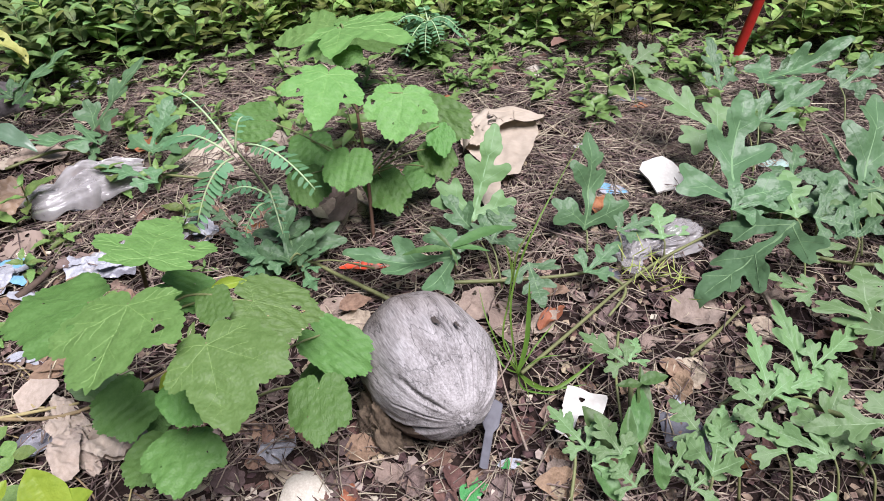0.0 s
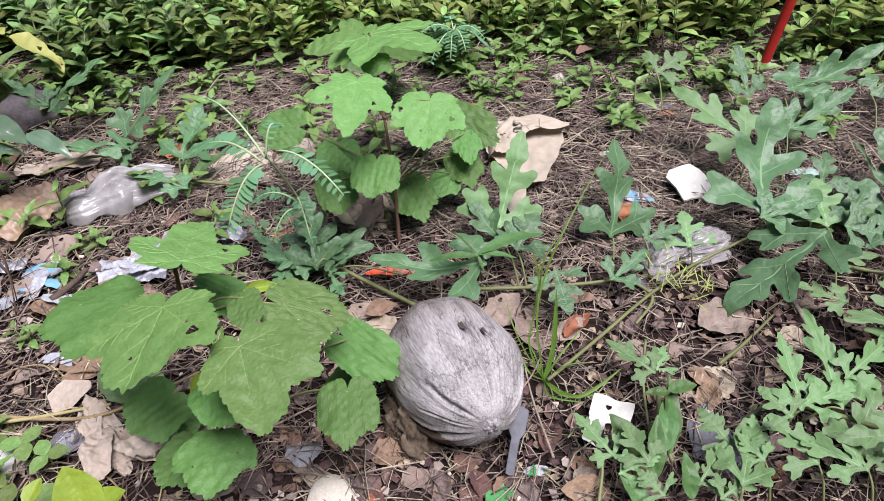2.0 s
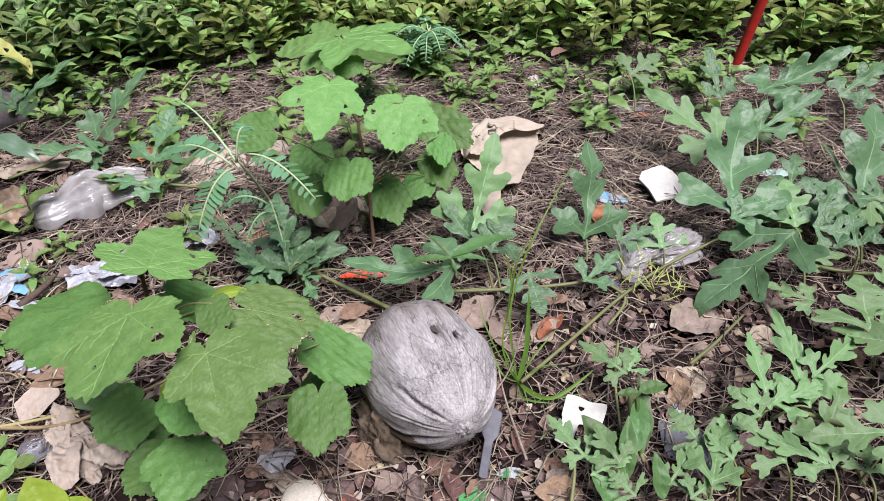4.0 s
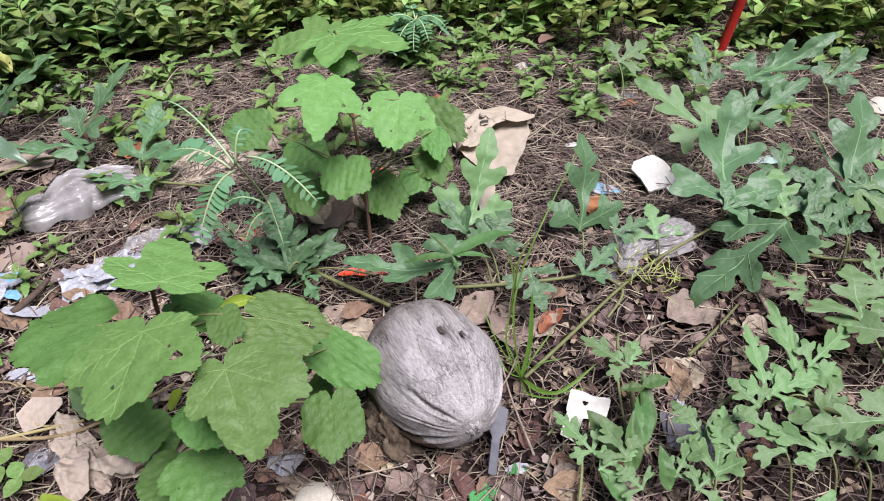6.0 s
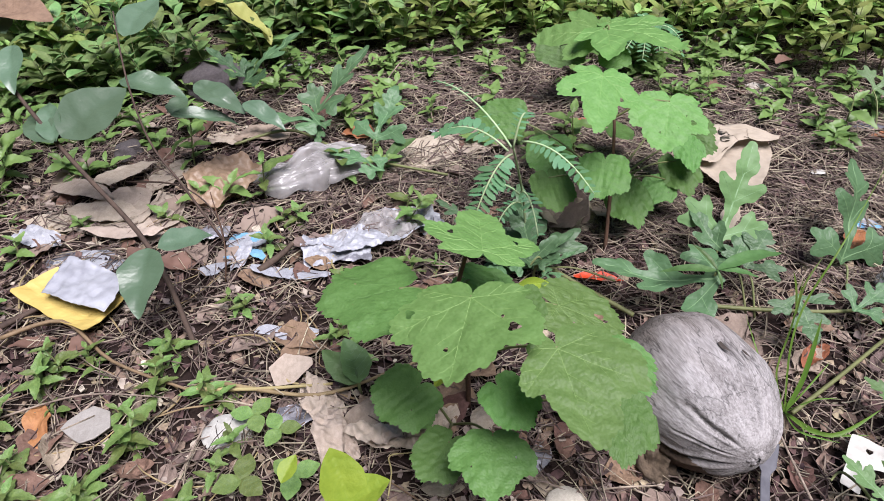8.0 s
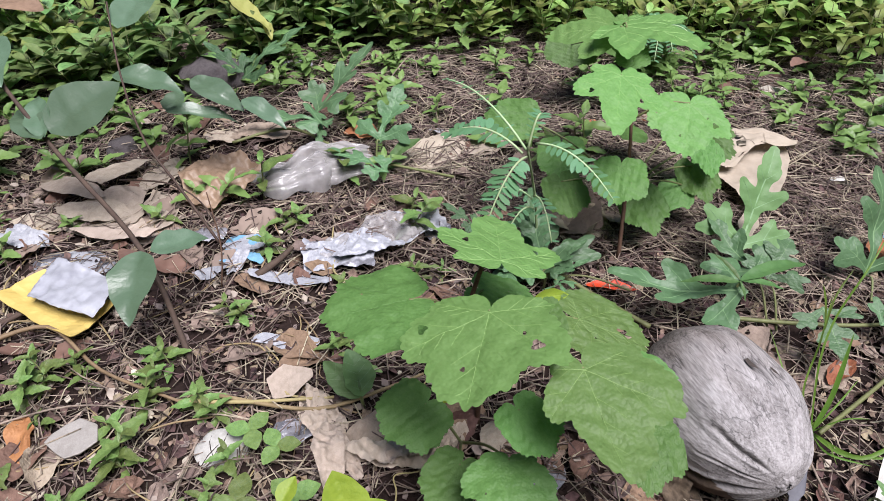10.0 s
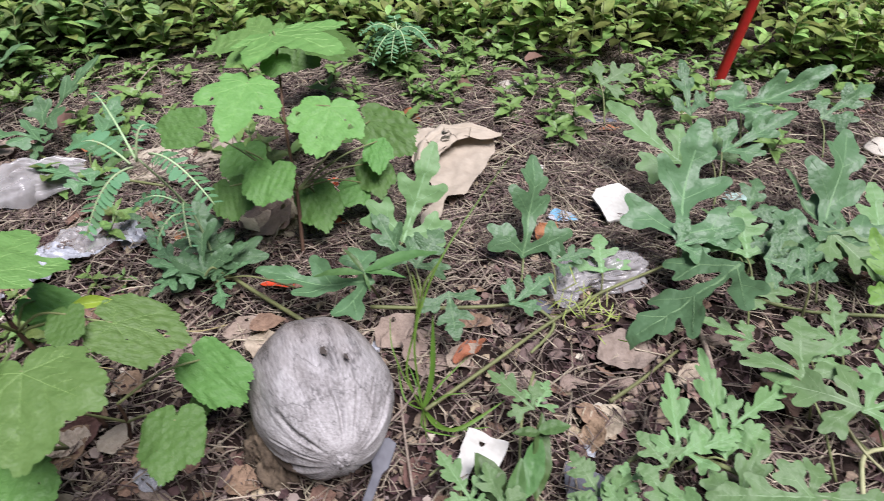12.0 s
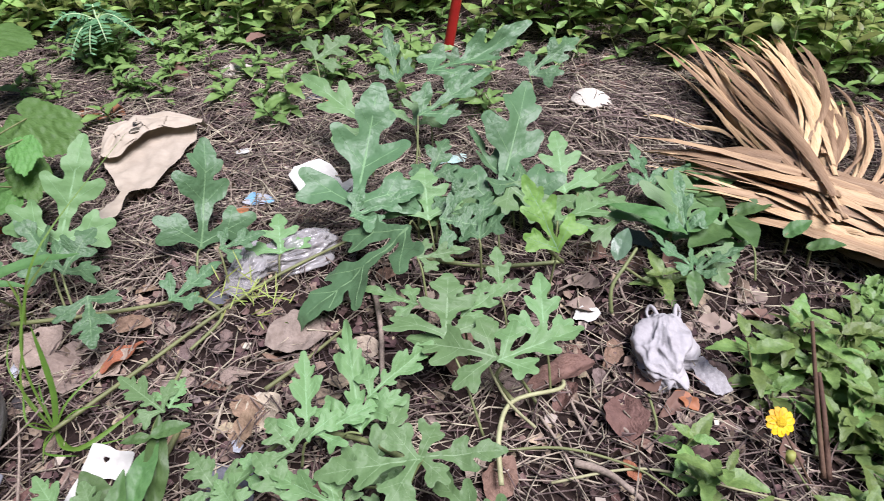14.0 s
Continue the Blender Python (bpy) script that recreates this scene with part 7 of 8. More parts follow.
for k, (x, y) in enumerate(spots):
    m = pose(x, y, ground_z(x, y), rnd.uniform(-12, 12), rnd.uniform(-12, 12), rnd.uniform(0, 360)) @ Matrix.Scale(rnd.uniform(0.45, 0.8) if x < -0.3 and y < 0.9 else rnd.uniform(0.65, 1.05) if y < 1.0 and x > 0.75 else rnd.uniform(0.5, 0.9) if y < 0.9 else rnd.uniform(0.75, 1.1), 4)
    if k < len(SPROUTS):
        SPROUTS[k].matrix_basis = m
    elif k < 290:
        c = copy_thing(SPROUTS[k % len(SPROUTS)], m)
        c.matrix_basis = m
    else:
        rest.append((k % len(SPROUTS), m))


def build_patch():
    """The farther sprouts, joined."""
    flat = []
    for s in SPROUTS:
        vs, fs, idx = [], [], []
        for ch in s.children:
            n = len(vs)
            vs += [ch.matrix_basis @ q.co for q in ch.data.vertices]
            fs += [[q + n for q in f.vertices] for f in ch.data.polygons]
            names = [t.name for t in ch.data.materials]
            idx += [{"creeper_leaf": 0, "mallow_vein": 1}.get(names[f.material_index], 2) for f in ch.data.polygons]
        flat.append((vs, fs, idx))
    verts, faces, index = [], [], []
    for s, m in rest:
        vs, fs, idx = flat[s]
        n = len(verts)
        verts += [m @ q for q in vs]
        faces += [[q + n for q in f] for f in fs]
        index += idx
    solo("creeper_patch", mesh_of("creeper_patch", verts, faces, ["creeper", "mallow_vein", "vine"], index), Matrix(), "scattered green creeper shoots before the bed", "creeper", kind="stuff")


build_patch()


def build_bed():
    """The thick creeper bed, past counting."""
    verts, faces, index = [], [], []
    rs = random.Random(5)
    step = 0.037
    y0 = 0.95
    places = [(-2.5 + i * step, y0 + j * step) for i in range(int(5.0 / step)) for j in range(int(1.75 / step))]
    # the bed thins out beyond
    places += [(rs.gauss(0, 2.6), rs.gauss(2.6, 0.8)) for k in range(1600)]
    places = [q for k, q in enumerate(places) if k < int(5.0 / step) * int(1.75 / step) or abs(q[0]) > 2.5 or q[1] > 2.65]
    for px, py in places:
        for x, y in ((px + rs.uniform(-0.03, 0.03), py + rs.uniform(-0.03, 0.03)),):
            depth = y - bed_edge(x)
            thin = min(0.85, max(0.0, (abs(x) - 1.7) / 0.8, (y - 2.25) / 0.5))
            if depth < 0.0 or rs.random() < max(0.2, thin) or not clear(x, y):
                continue
            mound = 0.5 + 0.5 * noise.noise(Vector((x * 2.6, y * 2.6, 3)))
            h = min(0.05 + 0.30 * depth, 0.12) + 0.15 * mound
            if noise.noise(Vector((x * 5, y * 5, 9))) < -0.33:
                continue
            lean = Vector((rs.gauss(0, 0.25), rs.gauss(-0.1, 0.25), 1)) * h
            a_ = Vector((x, y, -0.01))
            v2, f2 = tube([a_, a_ + lean], 0.0016, 0.001, 3)
            k = len(verts)
            verts += v2
            faces += [[q + k for q in f] for f in f2]
            index += [1] * len(f2)
            dark = x < -0.72 + 0.25 * noise.noise(Vector((x * 3, y * 3, 4))) and rs.random() < 0.7
            turn = rs.uniform(0, 1.57)
            for lv in range(5):
                s = 0.3 + 0.7 * lv / 4
                for q in (0, math.pi):
                    ang = turn + 1.571 * lv + q + rs.gauss(0, 0.2)
                    l = rs.uniform(0.034, 0.058) * (0.6 if lv == 4 else 1) * (1.25 if dark else 1)
                    d = Vector((math.cos(ang), math.sin(ang), rs.uniform(-0.05, 0.55) + 0.45 * s)).normalized()
                    sd = d.cross(Vector((0, 0, 1))).normalized()
                    up = sd.cross(d)
                    p = a_ + lean * s
                    k = len(verts)
                    w = l * rs.uniform(0.20, 0.28)
                    row = ((0.10, 0.42, 0.01), (0.30, 0.88, 0.015), (0.55, 1.0, -0.01), (0.80, 0.62, -0.07))
                    verts.append(p)
                    for uu, ww, dz in row:
                        c = p + d * l * uu + up * l * dz
                        verts += [c - sd * w * ww + up * w * 0.22 * ww, c, c + sd * w * ww + up * w * 0.22 * ww]
                    verts.append(p + d * l - up * l * 0.15)
                    faces += [[k, k + 2, k + 1], [k, k + 3, k + 2]]
                    for e in (k + 1, k + 4, k + 7):
                        faces += [[e, e + 1, e + 4, e + 3], [e + 1, e + 2, e + 5, e + 4]]
                    faces += [[k + 10, k + 11, k + 13], [k + 11, k + 12, k + 13]]
                    index += [2 if dark else 0] * 10
    solo("creeper_bed", mesh_of("creeper_bed", verts, faces, ["creeper_bed", "vine", "thicket"], index), Matrix(), "dense bed of green creeping daisy plants", "creeper bed", kind="stuff")


build_bed()


# ---- fallen leaves ----
def dry_leaf_mesh(name, mat, seed, width, curl, cup):
    return oval_leaf(name, width, mat, mat, seed, 0.6, 0.07, 22, curl, 0.0, ((0.6, width * 0.5, 0.06),) if seed % 3 == 0 else (), 4, cup)


DRY = [dry_leaf_mesh("dry_leaf", mt, sd, wd, cl, cp) for mt, sd, wd, cl, cp in (
    ("dry_brown", 31, 0.26, 0.25, 0.5), ("dry_brown", 32, 0.32, -0.2, 0.3), ("dry_brown", 33, 0.22, 0.4, -0.5), ("dry_brown", 34, 0.36, 0.1, 0.6),
    ("dry_pale", 35, 0.30, 0.2, 0.3), ("dry_pale", 36, 0.38, -0.1, 0.25), ("dry_pale", 37, 0.26, 0.3, 0.6),
    ("dry_orange", 38, 0.24, 0.2, 0.4), ("dry_orange", 39, 0.18, 0.3, 0.6), ("red_leaf", 40, 0.14, 0.15, 0.5), ("dry_grey", 41, 0.34, 0.15, 0.3), ("dry_grey", 44, 0.28, -0.2, 0.5))]
KIND = ["curled dry brown leaf on soil"] * 4 + ["pale dry tan leaf on soil"] * 3 + ["fallen orange-brown leaf on litter"] * 2 + ["fallen bright red-orange leaf on litter"] + ["torn grey-brown rotting leaf on soil"] * 2


FALLEN = []


def fallen(kind, at, tip, lift=0.006, roll=0.0, width=1.0):
    b_, t_ = Vector(at), Vector(tip)
    b_.z, t_.z = ground_z(b_.x, b_.y) + lift, ground_z(t_.x, t_.y) + lift * 1.3
    FALLEN.append((kind, aim(b_, t_, width, roll)))


fallen(9, (-0.161, 0.874, 0.000), (-0.084, 0.890, 0.000), 0.014, 0, 1.0)
fallen(9, (-0.148, 1.131, 0.000), (-0.094, 1.149, 0.000), 0.012, 10, 1.3)
fallen(9, (-0.113, 1.048, 0.000), (-0.069, 1.031, 0.000), 0.012, 10, 1.2)
fallen(7, (0.246, 1.020, 0.000), (0.270, 1.087, -0.000), 0.02)
fallen(0, (0.189, 1.590, 0.030), (0.231, 1.630, 0.060), 0.05)
fallen(7, (-0.005, 1.370, 0.000), (-0.118, 1.393, 0.000), 0.012, 5, 1.1)
fallen(8, (-0.202, 1.305, 0.000), (-0.178, 1.335, 0.000), 0.015)
fallen(7, (-0.575, 1.174, 0.000), (-0.651, 1.189, 0.000), 0.02, 0, 1.3)
fallen(7, (0.349, 1.388, 0.000), (0.391, 1.402, 0.000), 0.012)
fallen(4, (0.107, 0.742, 0.000), (0.110, 0.841, 0.000), 0.012, 10, 1.3)
fallen(5, (0.139, 0.765, 0.000), (0.172, 0.800, 0.000), 0.010, 0, 1.0)
fallen(7, (0.147, 0.766, 0.000), (0.184, 0.818, 0.000), 0.016, -10, 0.9)
fallen(5, (0.038, 0.785, 0.000), (0.079, 0.839, 0.000), 0.014, 20, 1.0)
fallen(6, (-0.130, 0.779, 0.000), (-0.082, 0.719, 0.000), 0.02, 0, 1.2)
fallen(0, (-0.138, 0.778, 0.000), (-0.096, 0.803, 0.000), 0.025, 20, 1.1)
fallen(10, (0.335, 0.805, 0.000), (0.425, 0.842, 0.000), 0.012, 0, 1.1)
fallen(5, (-0.235, 1.038, 0.000), (-0.145, 0.982, 0.000), 0.02, 20, 1.3)
fallen(6, (-0.186, 0.950, 0.000), (-0.175, 1.066, 0.000), 0.015, -15, 1.2)
fallen(4, (-0.730, 0.440, 0.000), (-0.692, 0.486, 0.000), 0.012, 0, 1.3)
fallen(0, (-0.739, 0.406, 0.000), (-0.768, 0.489, 0.000), 0.012, 0, 1.2)
fallen(0, (-0.517, 0.615, 0.000), (-0.462, 0.679, 0.000), 0.012, 0, 0.9)
fallen(3, (-0.546, 0.659, 0.000), (-0.477, 0.654, 0.000), 0.010, 0, 1.0)
fallen(7, (-0.073, 0.486, 0.000), (-0.073, 0.521, 0.000), 0.014, 0, 1.2)
fallen(7, (-0.787, 0.482, 0.000), (-0.744, 0.418, 0.000), 0.016, 5, 0.9)
fallen(6, (-0.245, 1.035, 0.000), (-0.130, 1.000, 0.000), 0.022, 10, 1.6)
fallen(7, (0.844, 0.684, 0.000), (0.826, 0.712, 0.000), 0.014, 0, 1.2)
fallen(3, (0.752, 0.648, 0.000), (0.766, 0.715, 0.000), 0.012, 0, 1.1)
fallen(4, (0.773, 0.882, 0.000), (0.732, 0.917, 0.000), 0.012, 0, 1.1)
fallen(6, (0.760, 0.841, 0.000), (0.722, 0.858, 0.000), 0.015, 0, 1.2)
fallen(7, (0.753, 0.600, 0.000), (0.744, 0.627, 0.000), 0.014, 0, 1.2)
fallen(0, (0.737, 0.751, 0.000), (0.644, 0.722, 0.000), 0.02, 0, 0.7)
fallen(0, (0.308, 0.727, 0.000), (0.354, 0.693, 0.000), 0.01, 0, 1.1)
fallen(4, (0.361, 0.731, 0.000), (0.323, 0.682, 0.000), 0.01, 0, 1.2)
fallen(0, (0.119, 0.584, 0.000), (0.134, 0.642, 0.000), 0.01, 0, 1.0)
fallen(3, (-0.091, 0.560, 0.000), (-0.044, 0.571, 0.000), 0.01, 0, 1.2)
fallen(4, (-0.047, 0.526, 0.000), (-0.014, 0.547, 0.000), 0.012, 0, 1.3)
fallen(3, (0.012, 0.556, 0.000), (0.038, 0.574, 0.000), 0.01, 0, 1.3)

rnd = random.Random(61)
for k in range(70):
    x, y = rnd.uniform(-0.24, 0.26), rnd.uniform(0.40, 0.60)
    if x ** 2 + (y - 0.65) ** 2 < 0.008:
        continue
    l, a_ = rnd.uniform(0.022, 0.048), rnd.uniform(0, 6.28)
    fallen(rnd.choice((10, 11, 10, 0, 3)), (x, y, 0), (x + l * math.cos(a_), y + l * math.sin(a_), 0), rnd.uniform(0.003, 0.012), rnd.uniform(-30, 30), rnd.uniform(0.9, 1.5))
for k in range(60):
    x, y = rnd.uniform(0.15, 0.95), rnd.uniform(0.45, 1.0)
    l, a_ = rnd.uniform(0.025, 0.055), rnd.uniform(0, 6.28)
    fallen(rnd.choice((10, 11, 4, 0, 1)), (x, y, 0), (x + l * math.cos(a_), y + l * math.sin(a_), 0), rnd.uniform(0.003, 0.012), rnd.uniform(-30, 30), rnd.uniform(0.8, 1.3))
rnd = random.Random(78)
for k in range(110):
    x, y = rnd.uniform(-1.35, -0.15), rnd.uniform(0.34, 1.2)
    if y > bed_edge(x) or (x ** 2 + (y - 0.65) ** 2 < 0.02):
        continue
    l, a_ = rnd.uniform(0.03, 0.075), rnd.uniform(0, 6.28)
    fallen(rnd.choice((4, 5, 6, 1)), (x, y, 0), (x + l * math.cos(a_), y + l * math.sin(a_), 0), rnd.uniform(0.006, 0.014), rnd.uniform(-30, 30), rnd.uniform(0.8, 1.2))
rnd = random.Random(77)
for k in range(230):
    x, y = rnd.uniform(-1.35, 1.35), 0.32 + 1.3 * rnd.random() ** 1.25
    if (x, y) and ((x + 0.0) ** 2 + (y - 0.65) ** 2 < 0.012 or y > bed_edge(x)):
        continue
    l = rnd.uniform(0.025, 0.075)
    a_ = rnd.uniform(0, 6.28)
    kind = rnd.choices(range(10), (5, 5, 5, 5, 3, 3, 3, 0.35, 0.35, 0.05))[0]
    z = rnd.uniform(0.003, 0.012)
    fallen(kind, (x, y, 0), (x + l * math.cos(a_), y + l * math.sin(a_), 0), z, rnd.uniform(-25, 25), rnd.uniform(0.8, 1.3))


def build_fallen():
    """The leaves nearest the path one by one, those past them joined."""
    near = sorted(FALLEN, key=lambda q: math.hypot(q[1].translation.x - 0.05, q[1].translation.y - 0.35))
    for kind, m in near[:290]:
        solo("fallen_leaf", DRY[kind], m, KIND[kind], "leaf", "fallen leaves")
    mats = ["dry_brown", "dry_pale", "dry_orange", "red_leaf", "dry_grey"]
    slot = [0] * 4 + [1] * 3 + [2] * 2 + [3] + [4] * 2
    verts, faces, index = [], [], []
    for kind, m in near[290:]:
        n, me = len(verts), DRY[kind]
        verts += [m @ q.co for q in me.vertices]
        faces += [[q + n for q in f.vertices] for f in me.polygons]
        index += [slot[kind]] * len(me.polygons)
    solo("leaf_litter", mesh_of("leaf_litter", verts, faces, mats, index), Matrix(), "scattered dry brown and tan fallen leaves", "leaf litter", kind="stuff")


build_fallen()


# ---- twigs, straw and crumbs ----
def build_straw():
    rs = random.Random(14)
    verts, faces = [], []
    for k in range(50000):
        x, y = rs.uniform(-1.75, 1.8), 0.28 + 1.5 * rs.random() ** 0.95
        if 30000 <= k < 38000:
            x, y = rs.gauss(0, 1.5), rs.gauss(0.5, 0.7)
        elif k >= 38000:
            x, y = rs.uniform(-0.7, 1.2), rs.uniform(0.95, 1.75)
        x, y = x + rs.gauss(0, 0.10), y + rs.gauss(0, 0.06)
        thin = noise.noise(Vector((x * 3, y * 3, 1)))
        if thin < -0.25 and rs.random() < 0.4:
            continue
        flow = 1.2 * noise.noise(Vector((x * 1.5, y * 1.5, 5)))
        a_ = flow + rs.gauss(0, 1.2)
        l = rs.uniform(0.02, 0.10) * (1.25 if y > 1 else 0.9)
        z = ground_z(x, y) + rs.uniform(0.001, 0.016)
        p = Vector((x, y, z))
        d = Vector((math.cos(a_), math.sin(a_), rs.gauss(0, 0.08))) * l
        b_ = Vector((-d.y, d.x, 0)) * rs.gauss(0, 0.12) + Vector((0, 0, rs.uniform(0, 0.006)))
        r = rs.uniform(0.0005, 0.0014)
        v2, f2 = tube([p, p + d * 0.5 + b_, p + d], r, r * 0.7, 3)
        n = len(verts)
        faces += [[q + n for q in f] for f in f2]
        verts += v2
    solo("straw_litter", mesh_of("straw_litter", verts, faces, ["straw"]), Matrix(), "layer of fine brown twigs, straw and rootlets", "straw", kind="stuff")
    # a grey heap of rootlets by the palm frond
    verts, faces = [], []
    c = Vector((0.908, 1.305, 0.000))
    for k in range(500):
        p = c + Vector((rs.gauss(0, 0.075), rs.gauss(0, 0.05), rs.uniform(0, 0.03)))
        a_ = rs.gauss(2.4, 0.7)
        d = Vector((math.cos(a_), math.sin(a_), rs.gauss(0, 0.15))) * rs.uniform(0.04, 0.13)
        v2, f2 = tube([p - d * 0.5, p + Vector((rs.gauss(0, 0.008), rs.gauss(0, 0.008), 0.006)), p + d * 0.5], 0.0014, 0.0007, 4)
        n = len(verts)
        faces += [[q + n for q in f] for f in f2]
        verts += v2
    solo("rootlet_heap", mesh_of("rootlet_heap", verts, faces, ["straw"]), Matrix(), "tangled heap of dry grey rootlets", "roots", kind="stuff")


def build_crumbs():
    rs = random.Random(15)
    verts, faces = [], []
    for k in range(25000):
        x, y = rs.uniform(-1.7, 1.7), 0.28 + 1.5 * rs.random() ** 1.1
        if k >= 19000:
            x, y = rs.gauss(0, 1.5), rs.gauss(0.5, 0.7)
        x, y = x + rs.gauss(0, 0.10), y + rs.gauss(0, 0.06)
        s = rs.uniform(0.003, 0.011) * (1.8 if rs.random() < 0.08 else 1)
        z = ground_z(x, y) + rs.uniform(0.002, 0.010)
        m = pose(x, y, z, rs.gauss(0, 22), rs.gauss(0, 22), rs.uniform(0, 360))
        n = len(verts)
        cnt = rs.choice((5, 6, 7))
        ring = []
        for q in range(cnt):
            a_ = 2 * math.pi * q / cnt
            r = s * rs.uniform(0.55, 1.1)
            ring.append(m @ Vector((r * math.cos(a_), r * 0.7 * math.sin(a_), 0.35 * s * math.cos(2 * a_ + k))))
        verts.append(m @ Vector((0, 0, 0)))
        verts += ring
        faces += [[n, n + 1 + q, n + 1 + (q + 1) % cnt] for q in range(cnt)]
    solo("leaf_crumbs", mesh_of("leaf_crumbs", verts, faces, ["crumb"]), Matrix(), "crumbled brown leaf fragments over the soil", "leaf litter", kind="stuff")


def build_flakes():
    rs = random.Random(19)
    verts, faces = [], []
    for k in range(720):
        x, y = (rs.gauss(-0.02, 0.16), rs.gauss(0.49, 0.05)) if k < 220 else (rs.uniform(-1.2, 1.1), rs.uniform(0.35, 1.4)) if k < 420 else (rs.uniform(-1.15, -0.25), rs.uniform(0.38, 1.1))
        s = rs.uniform(0.003, 0.010) if k < 420 else rs.uniform(0.003, 0.011)
        m = pose(x, y, ground_z(x, y) + rs.uniform(0.006, 0.013), rs.gauss(0, 18), rs.gauss(0, 18), rs.uniform(0, 360))
        n, cnt = len(verts), rs.choice((4, 5, 6))
        top = [m @ Vector((s * rs.uniform(0.6, 1.1) * math.cos(2 * math.pi * q / cnt), s * rs.uniform(0.5, 0.9) * math.sin(2 * math.pi * q / cnt), 0)) for q in range(cnt)]
        verts += top + [p - Vector((0, 0, 0.0015)) for p in top]
        faces += [[n + q for q in range(cnt)], [n + cnt + q for q in reversed(range(cnt))]] + [[n + q, n + cnt + q, n + cnt + (q + 1) % cnt, n + (q + 1) % cnt] for q in range(cnt)]
    solo("pale_flakes", mesh_of("pale_flakes", verts, faces, ["flake"], smooth=False), Matrix(), "pale chips of husk and paper on soil", "chips", kind="stuff")


build_straw()
build_crumbs()
build_flakes()

# single longer twigs
def twig(points, r, label="thin dry brown twig on litter", mat="straw"):
    solo("twig", mesh_of("twig", *tube(points, r, r * 0.6, 6, 5), [mat]), Matrix(), label, "twig", "loose twigs")


twig([(-0.904, 0.556, 0.020), (-0.841, 0.603, 0.020), (-0.733, 0.560, 0.015), (-0.615, 0.544, 0.012)], 0.0034, "thick tan runner across litter", "runner_tan")
twig([(-0.613, 0.542, 0.015), (-0.527, 0.559, 0.020), (-0.433, 0.590, 0.020)], 0.0032, "pale runner across the litter", "runner_tan")
twig([(-0.566, 0.558, 0.020), (-0.448, 0.570, 0.018), (-0.369, 0.624, 0.020), (-0.339, 0.650, 0.020)], 0.003, "pale runner across the litter", "runner_tan")
twig([(-0.928, 0.579, 0.012), (-0.912, 0.605, 0.012), (-0.891, 0.638, 0.012)], 0.005, "dark stick end beside the yellow carton", "wood")
twig([(-0.939, 0.909, 0.030), (-0.816, 0.868, 0.075), (-0.733, 0.827, 0.090), (-0.681, 0.788, 0.075), (-0.671, 0.758, 0.012)], 0.0016, "thin dark arching dead stem", "wood")
twig([(-0.666, 0.741, 0.005), (-0.669, 0.769, 0.060), (-0.707, 0.820, 0.110)], 0.0013, "thin upright reddish stem", "stem_brown")
twig([(-0.818, 0.451, 0.012), (-0.735, 0.504, 0.015), (-0.627, 0.525, 0.015)], 0.0015)
twig([(-0.623, 0.769, 0.012), (-0.600, 0.805, 0.020), (-0.588, 0.823, 0.030)], 0.006, "short dark bark piece", "wood")
twig([(0.466, 0.904, 0.012), (0.479, 0.822, 0.012), (0.483, 0.718, 0.012)], 0.0045, "grey dead stem on soil", "straw")
twig([(0.347, 0.731, 0.012), (0.388, 0.771, 0.012), (0.439, 0.828, 0.012)], 0.003, "green-grey stem on litter", "vine")
twig([(0.606, 0.637, 0.015), (0.678, 0.635, 0.020), (0.752, 0.611, 0.015), (0.786, 0.581, 0.010)], 0.002, "pale bent rootlet on soil", "vine")
twig([(0.662, 0.681, 0.010), (0.680, 0.637, 0.010), (0.693, 0.580, 0.010)], 0.002, "thin dry stem on soil")
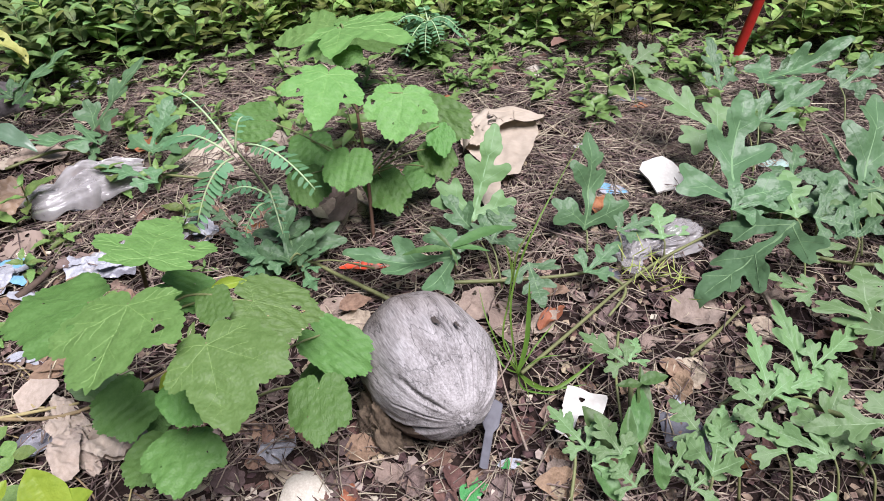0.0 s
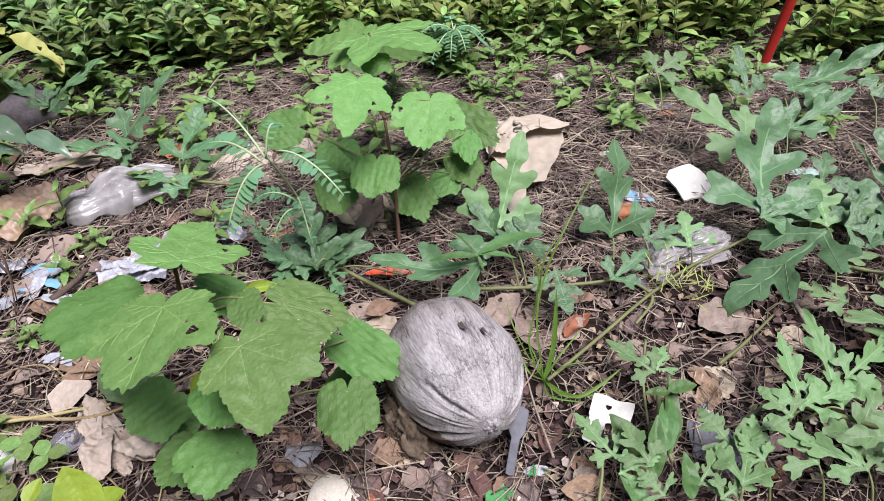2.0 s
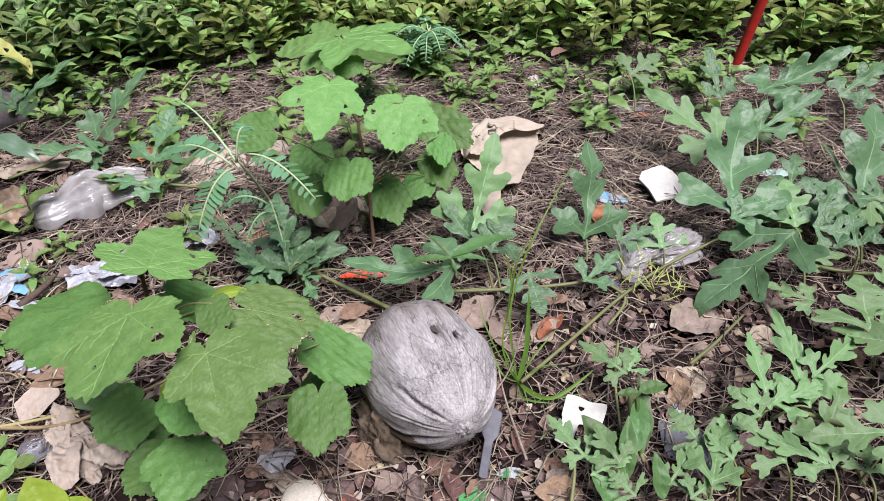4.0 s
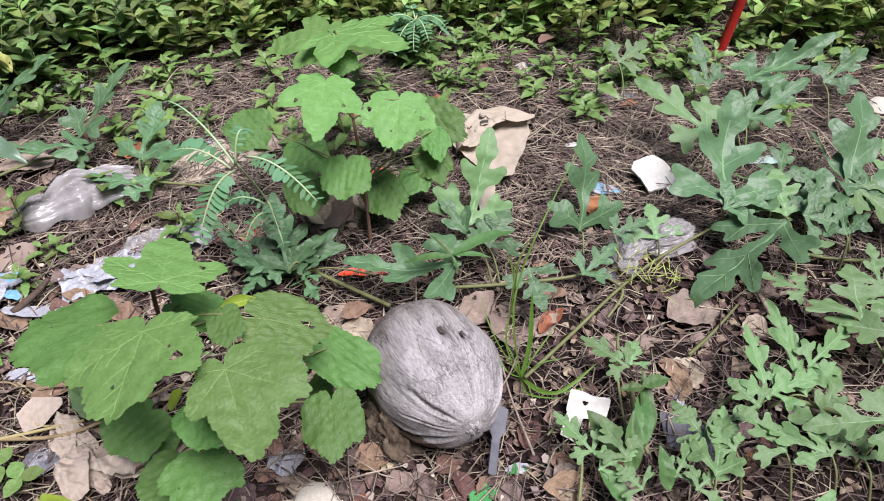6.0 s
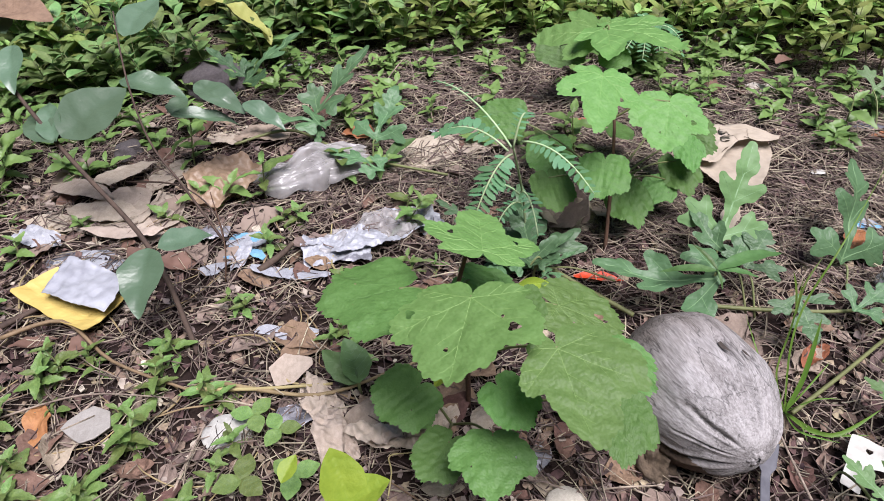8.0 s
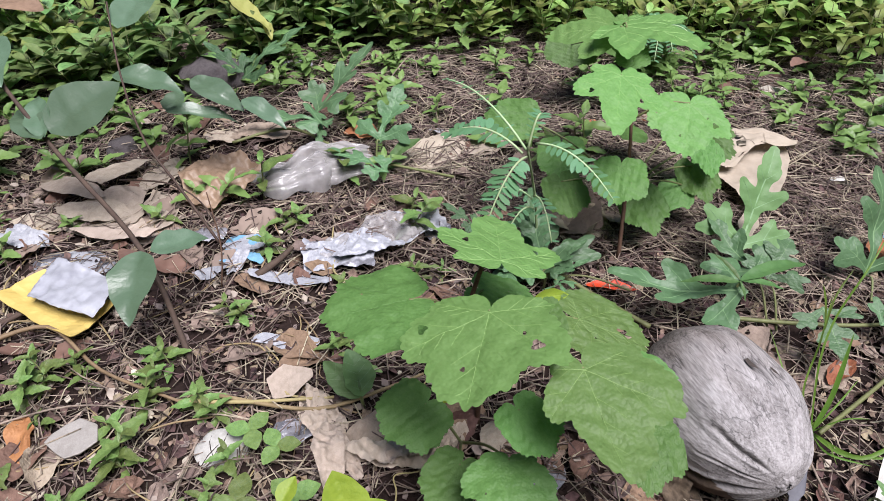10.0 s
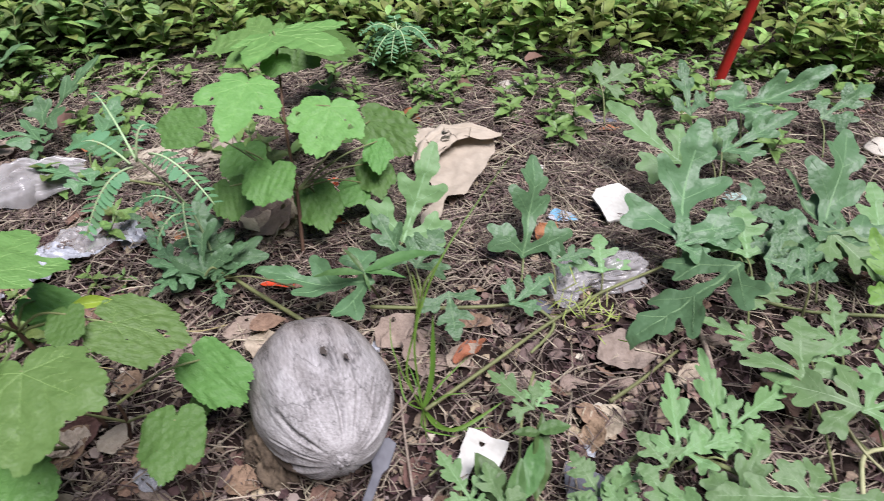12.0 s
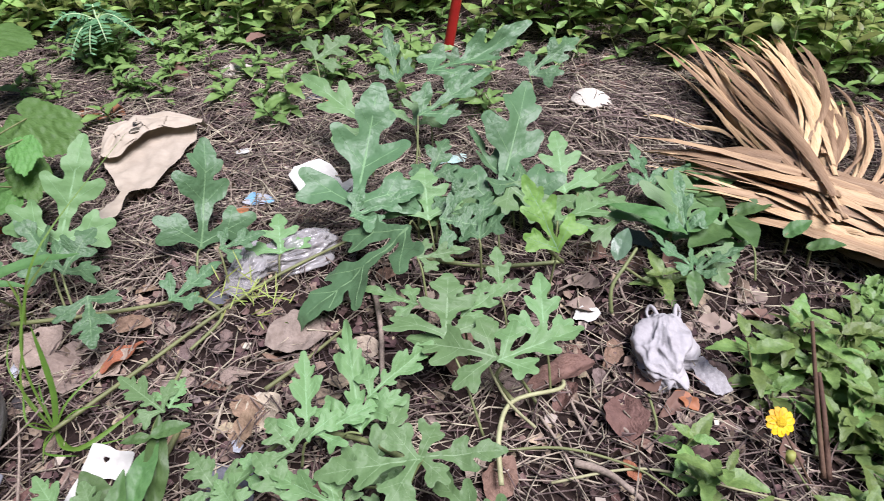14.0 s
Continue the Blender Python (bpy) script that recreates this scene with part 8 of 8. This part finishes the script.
twig([(0.792, 0.707, 0.010), (0.790, 0.667, 0.012), (0.784, 0.654, 0.010)], 0.002, "pale rootlet on soil", "vine")
twig([(0.689, 0.622, 0.012), (0.721, 0.606, 0.016), (0.750, 0.577, 0.012)], 0.005, "grey split bark strip", "straw")
twig([(-0.611, 1.339, 0.030), (-0.579, 1.420, 0.060), (-0.551, 1.372, 0.020)], 0.0014, "thin tan stalk by the creepers")
twig([(0.784, 1.550, 0.030), (0.841, 1.547, 0.030), (0.891, 1.563, 0.060)], 0.003, "pale forked stem over dark soil", "vine")
twig([(0.129, 0.571, 0.010), (0.104, 0.646, 0.015), (0.092, 0.687, 0.030)], 0.0018, "thin bent dry stem beside the coconut")
twig([(0.082, 0.642, 0.030), (0.106, 0.689, 0.030), (0.125, 0.769, 0.030)], 0.0014, "thin bent dry stem beside the coconut")
rnd = random.Random(31)
for k in range(70):
    x, y, a_ = rnd.uniform(-1.2, 1.3), rnd.uniform(0.35, 1.5), rnd.uniform(0, 3.14)
    l = rnd.uniform(0.05, 0.16)
    p = Vector((x, y, ground_z(x, y) + 0.007))
    d = Vector((math.cos(a_), math.sin(a_), 0)) * l
    if not clear(x + d.x * 0.5, y + d.y * 0.5):
        continue
    twig([p, p + d * 0.4 + Vector((rnd.gauss(0, 0.008), rnd.gauss(0, 0.008), 0.006)), p + d], rnd.uniform(0.0012, 0.0026))

rnd = random.Random(52)
for k in range(60):
    x, y, a_ = rnd.uniform(-1.2, -0.25), rnd.uniform(0.35, 0.8), rnd.uniform(0, 6.28)
    line = [Vector((x, y, ground_z(x, y) + 0.008))]
    for s in range(4):
        a_ += rnd.gauss(0, 0.6)
        q = line[-1] + Vector((math.cos(a_), math.sin(a_), 0)) * rnd.uniform(0.02, 0.045)
        q.z = ground_z(q.x, q.y) + rnd.uniform(0.006, 0.02)
        line.append(q)
    if min((q.x - 0.0) ** 2 + (q.y - 0.65) ** 2 for q in line) > 0.02:
        twig(line, rnd.uniform(0.0009, 0.0018), "thin curling pale dead stem on litter", "runner_tan")
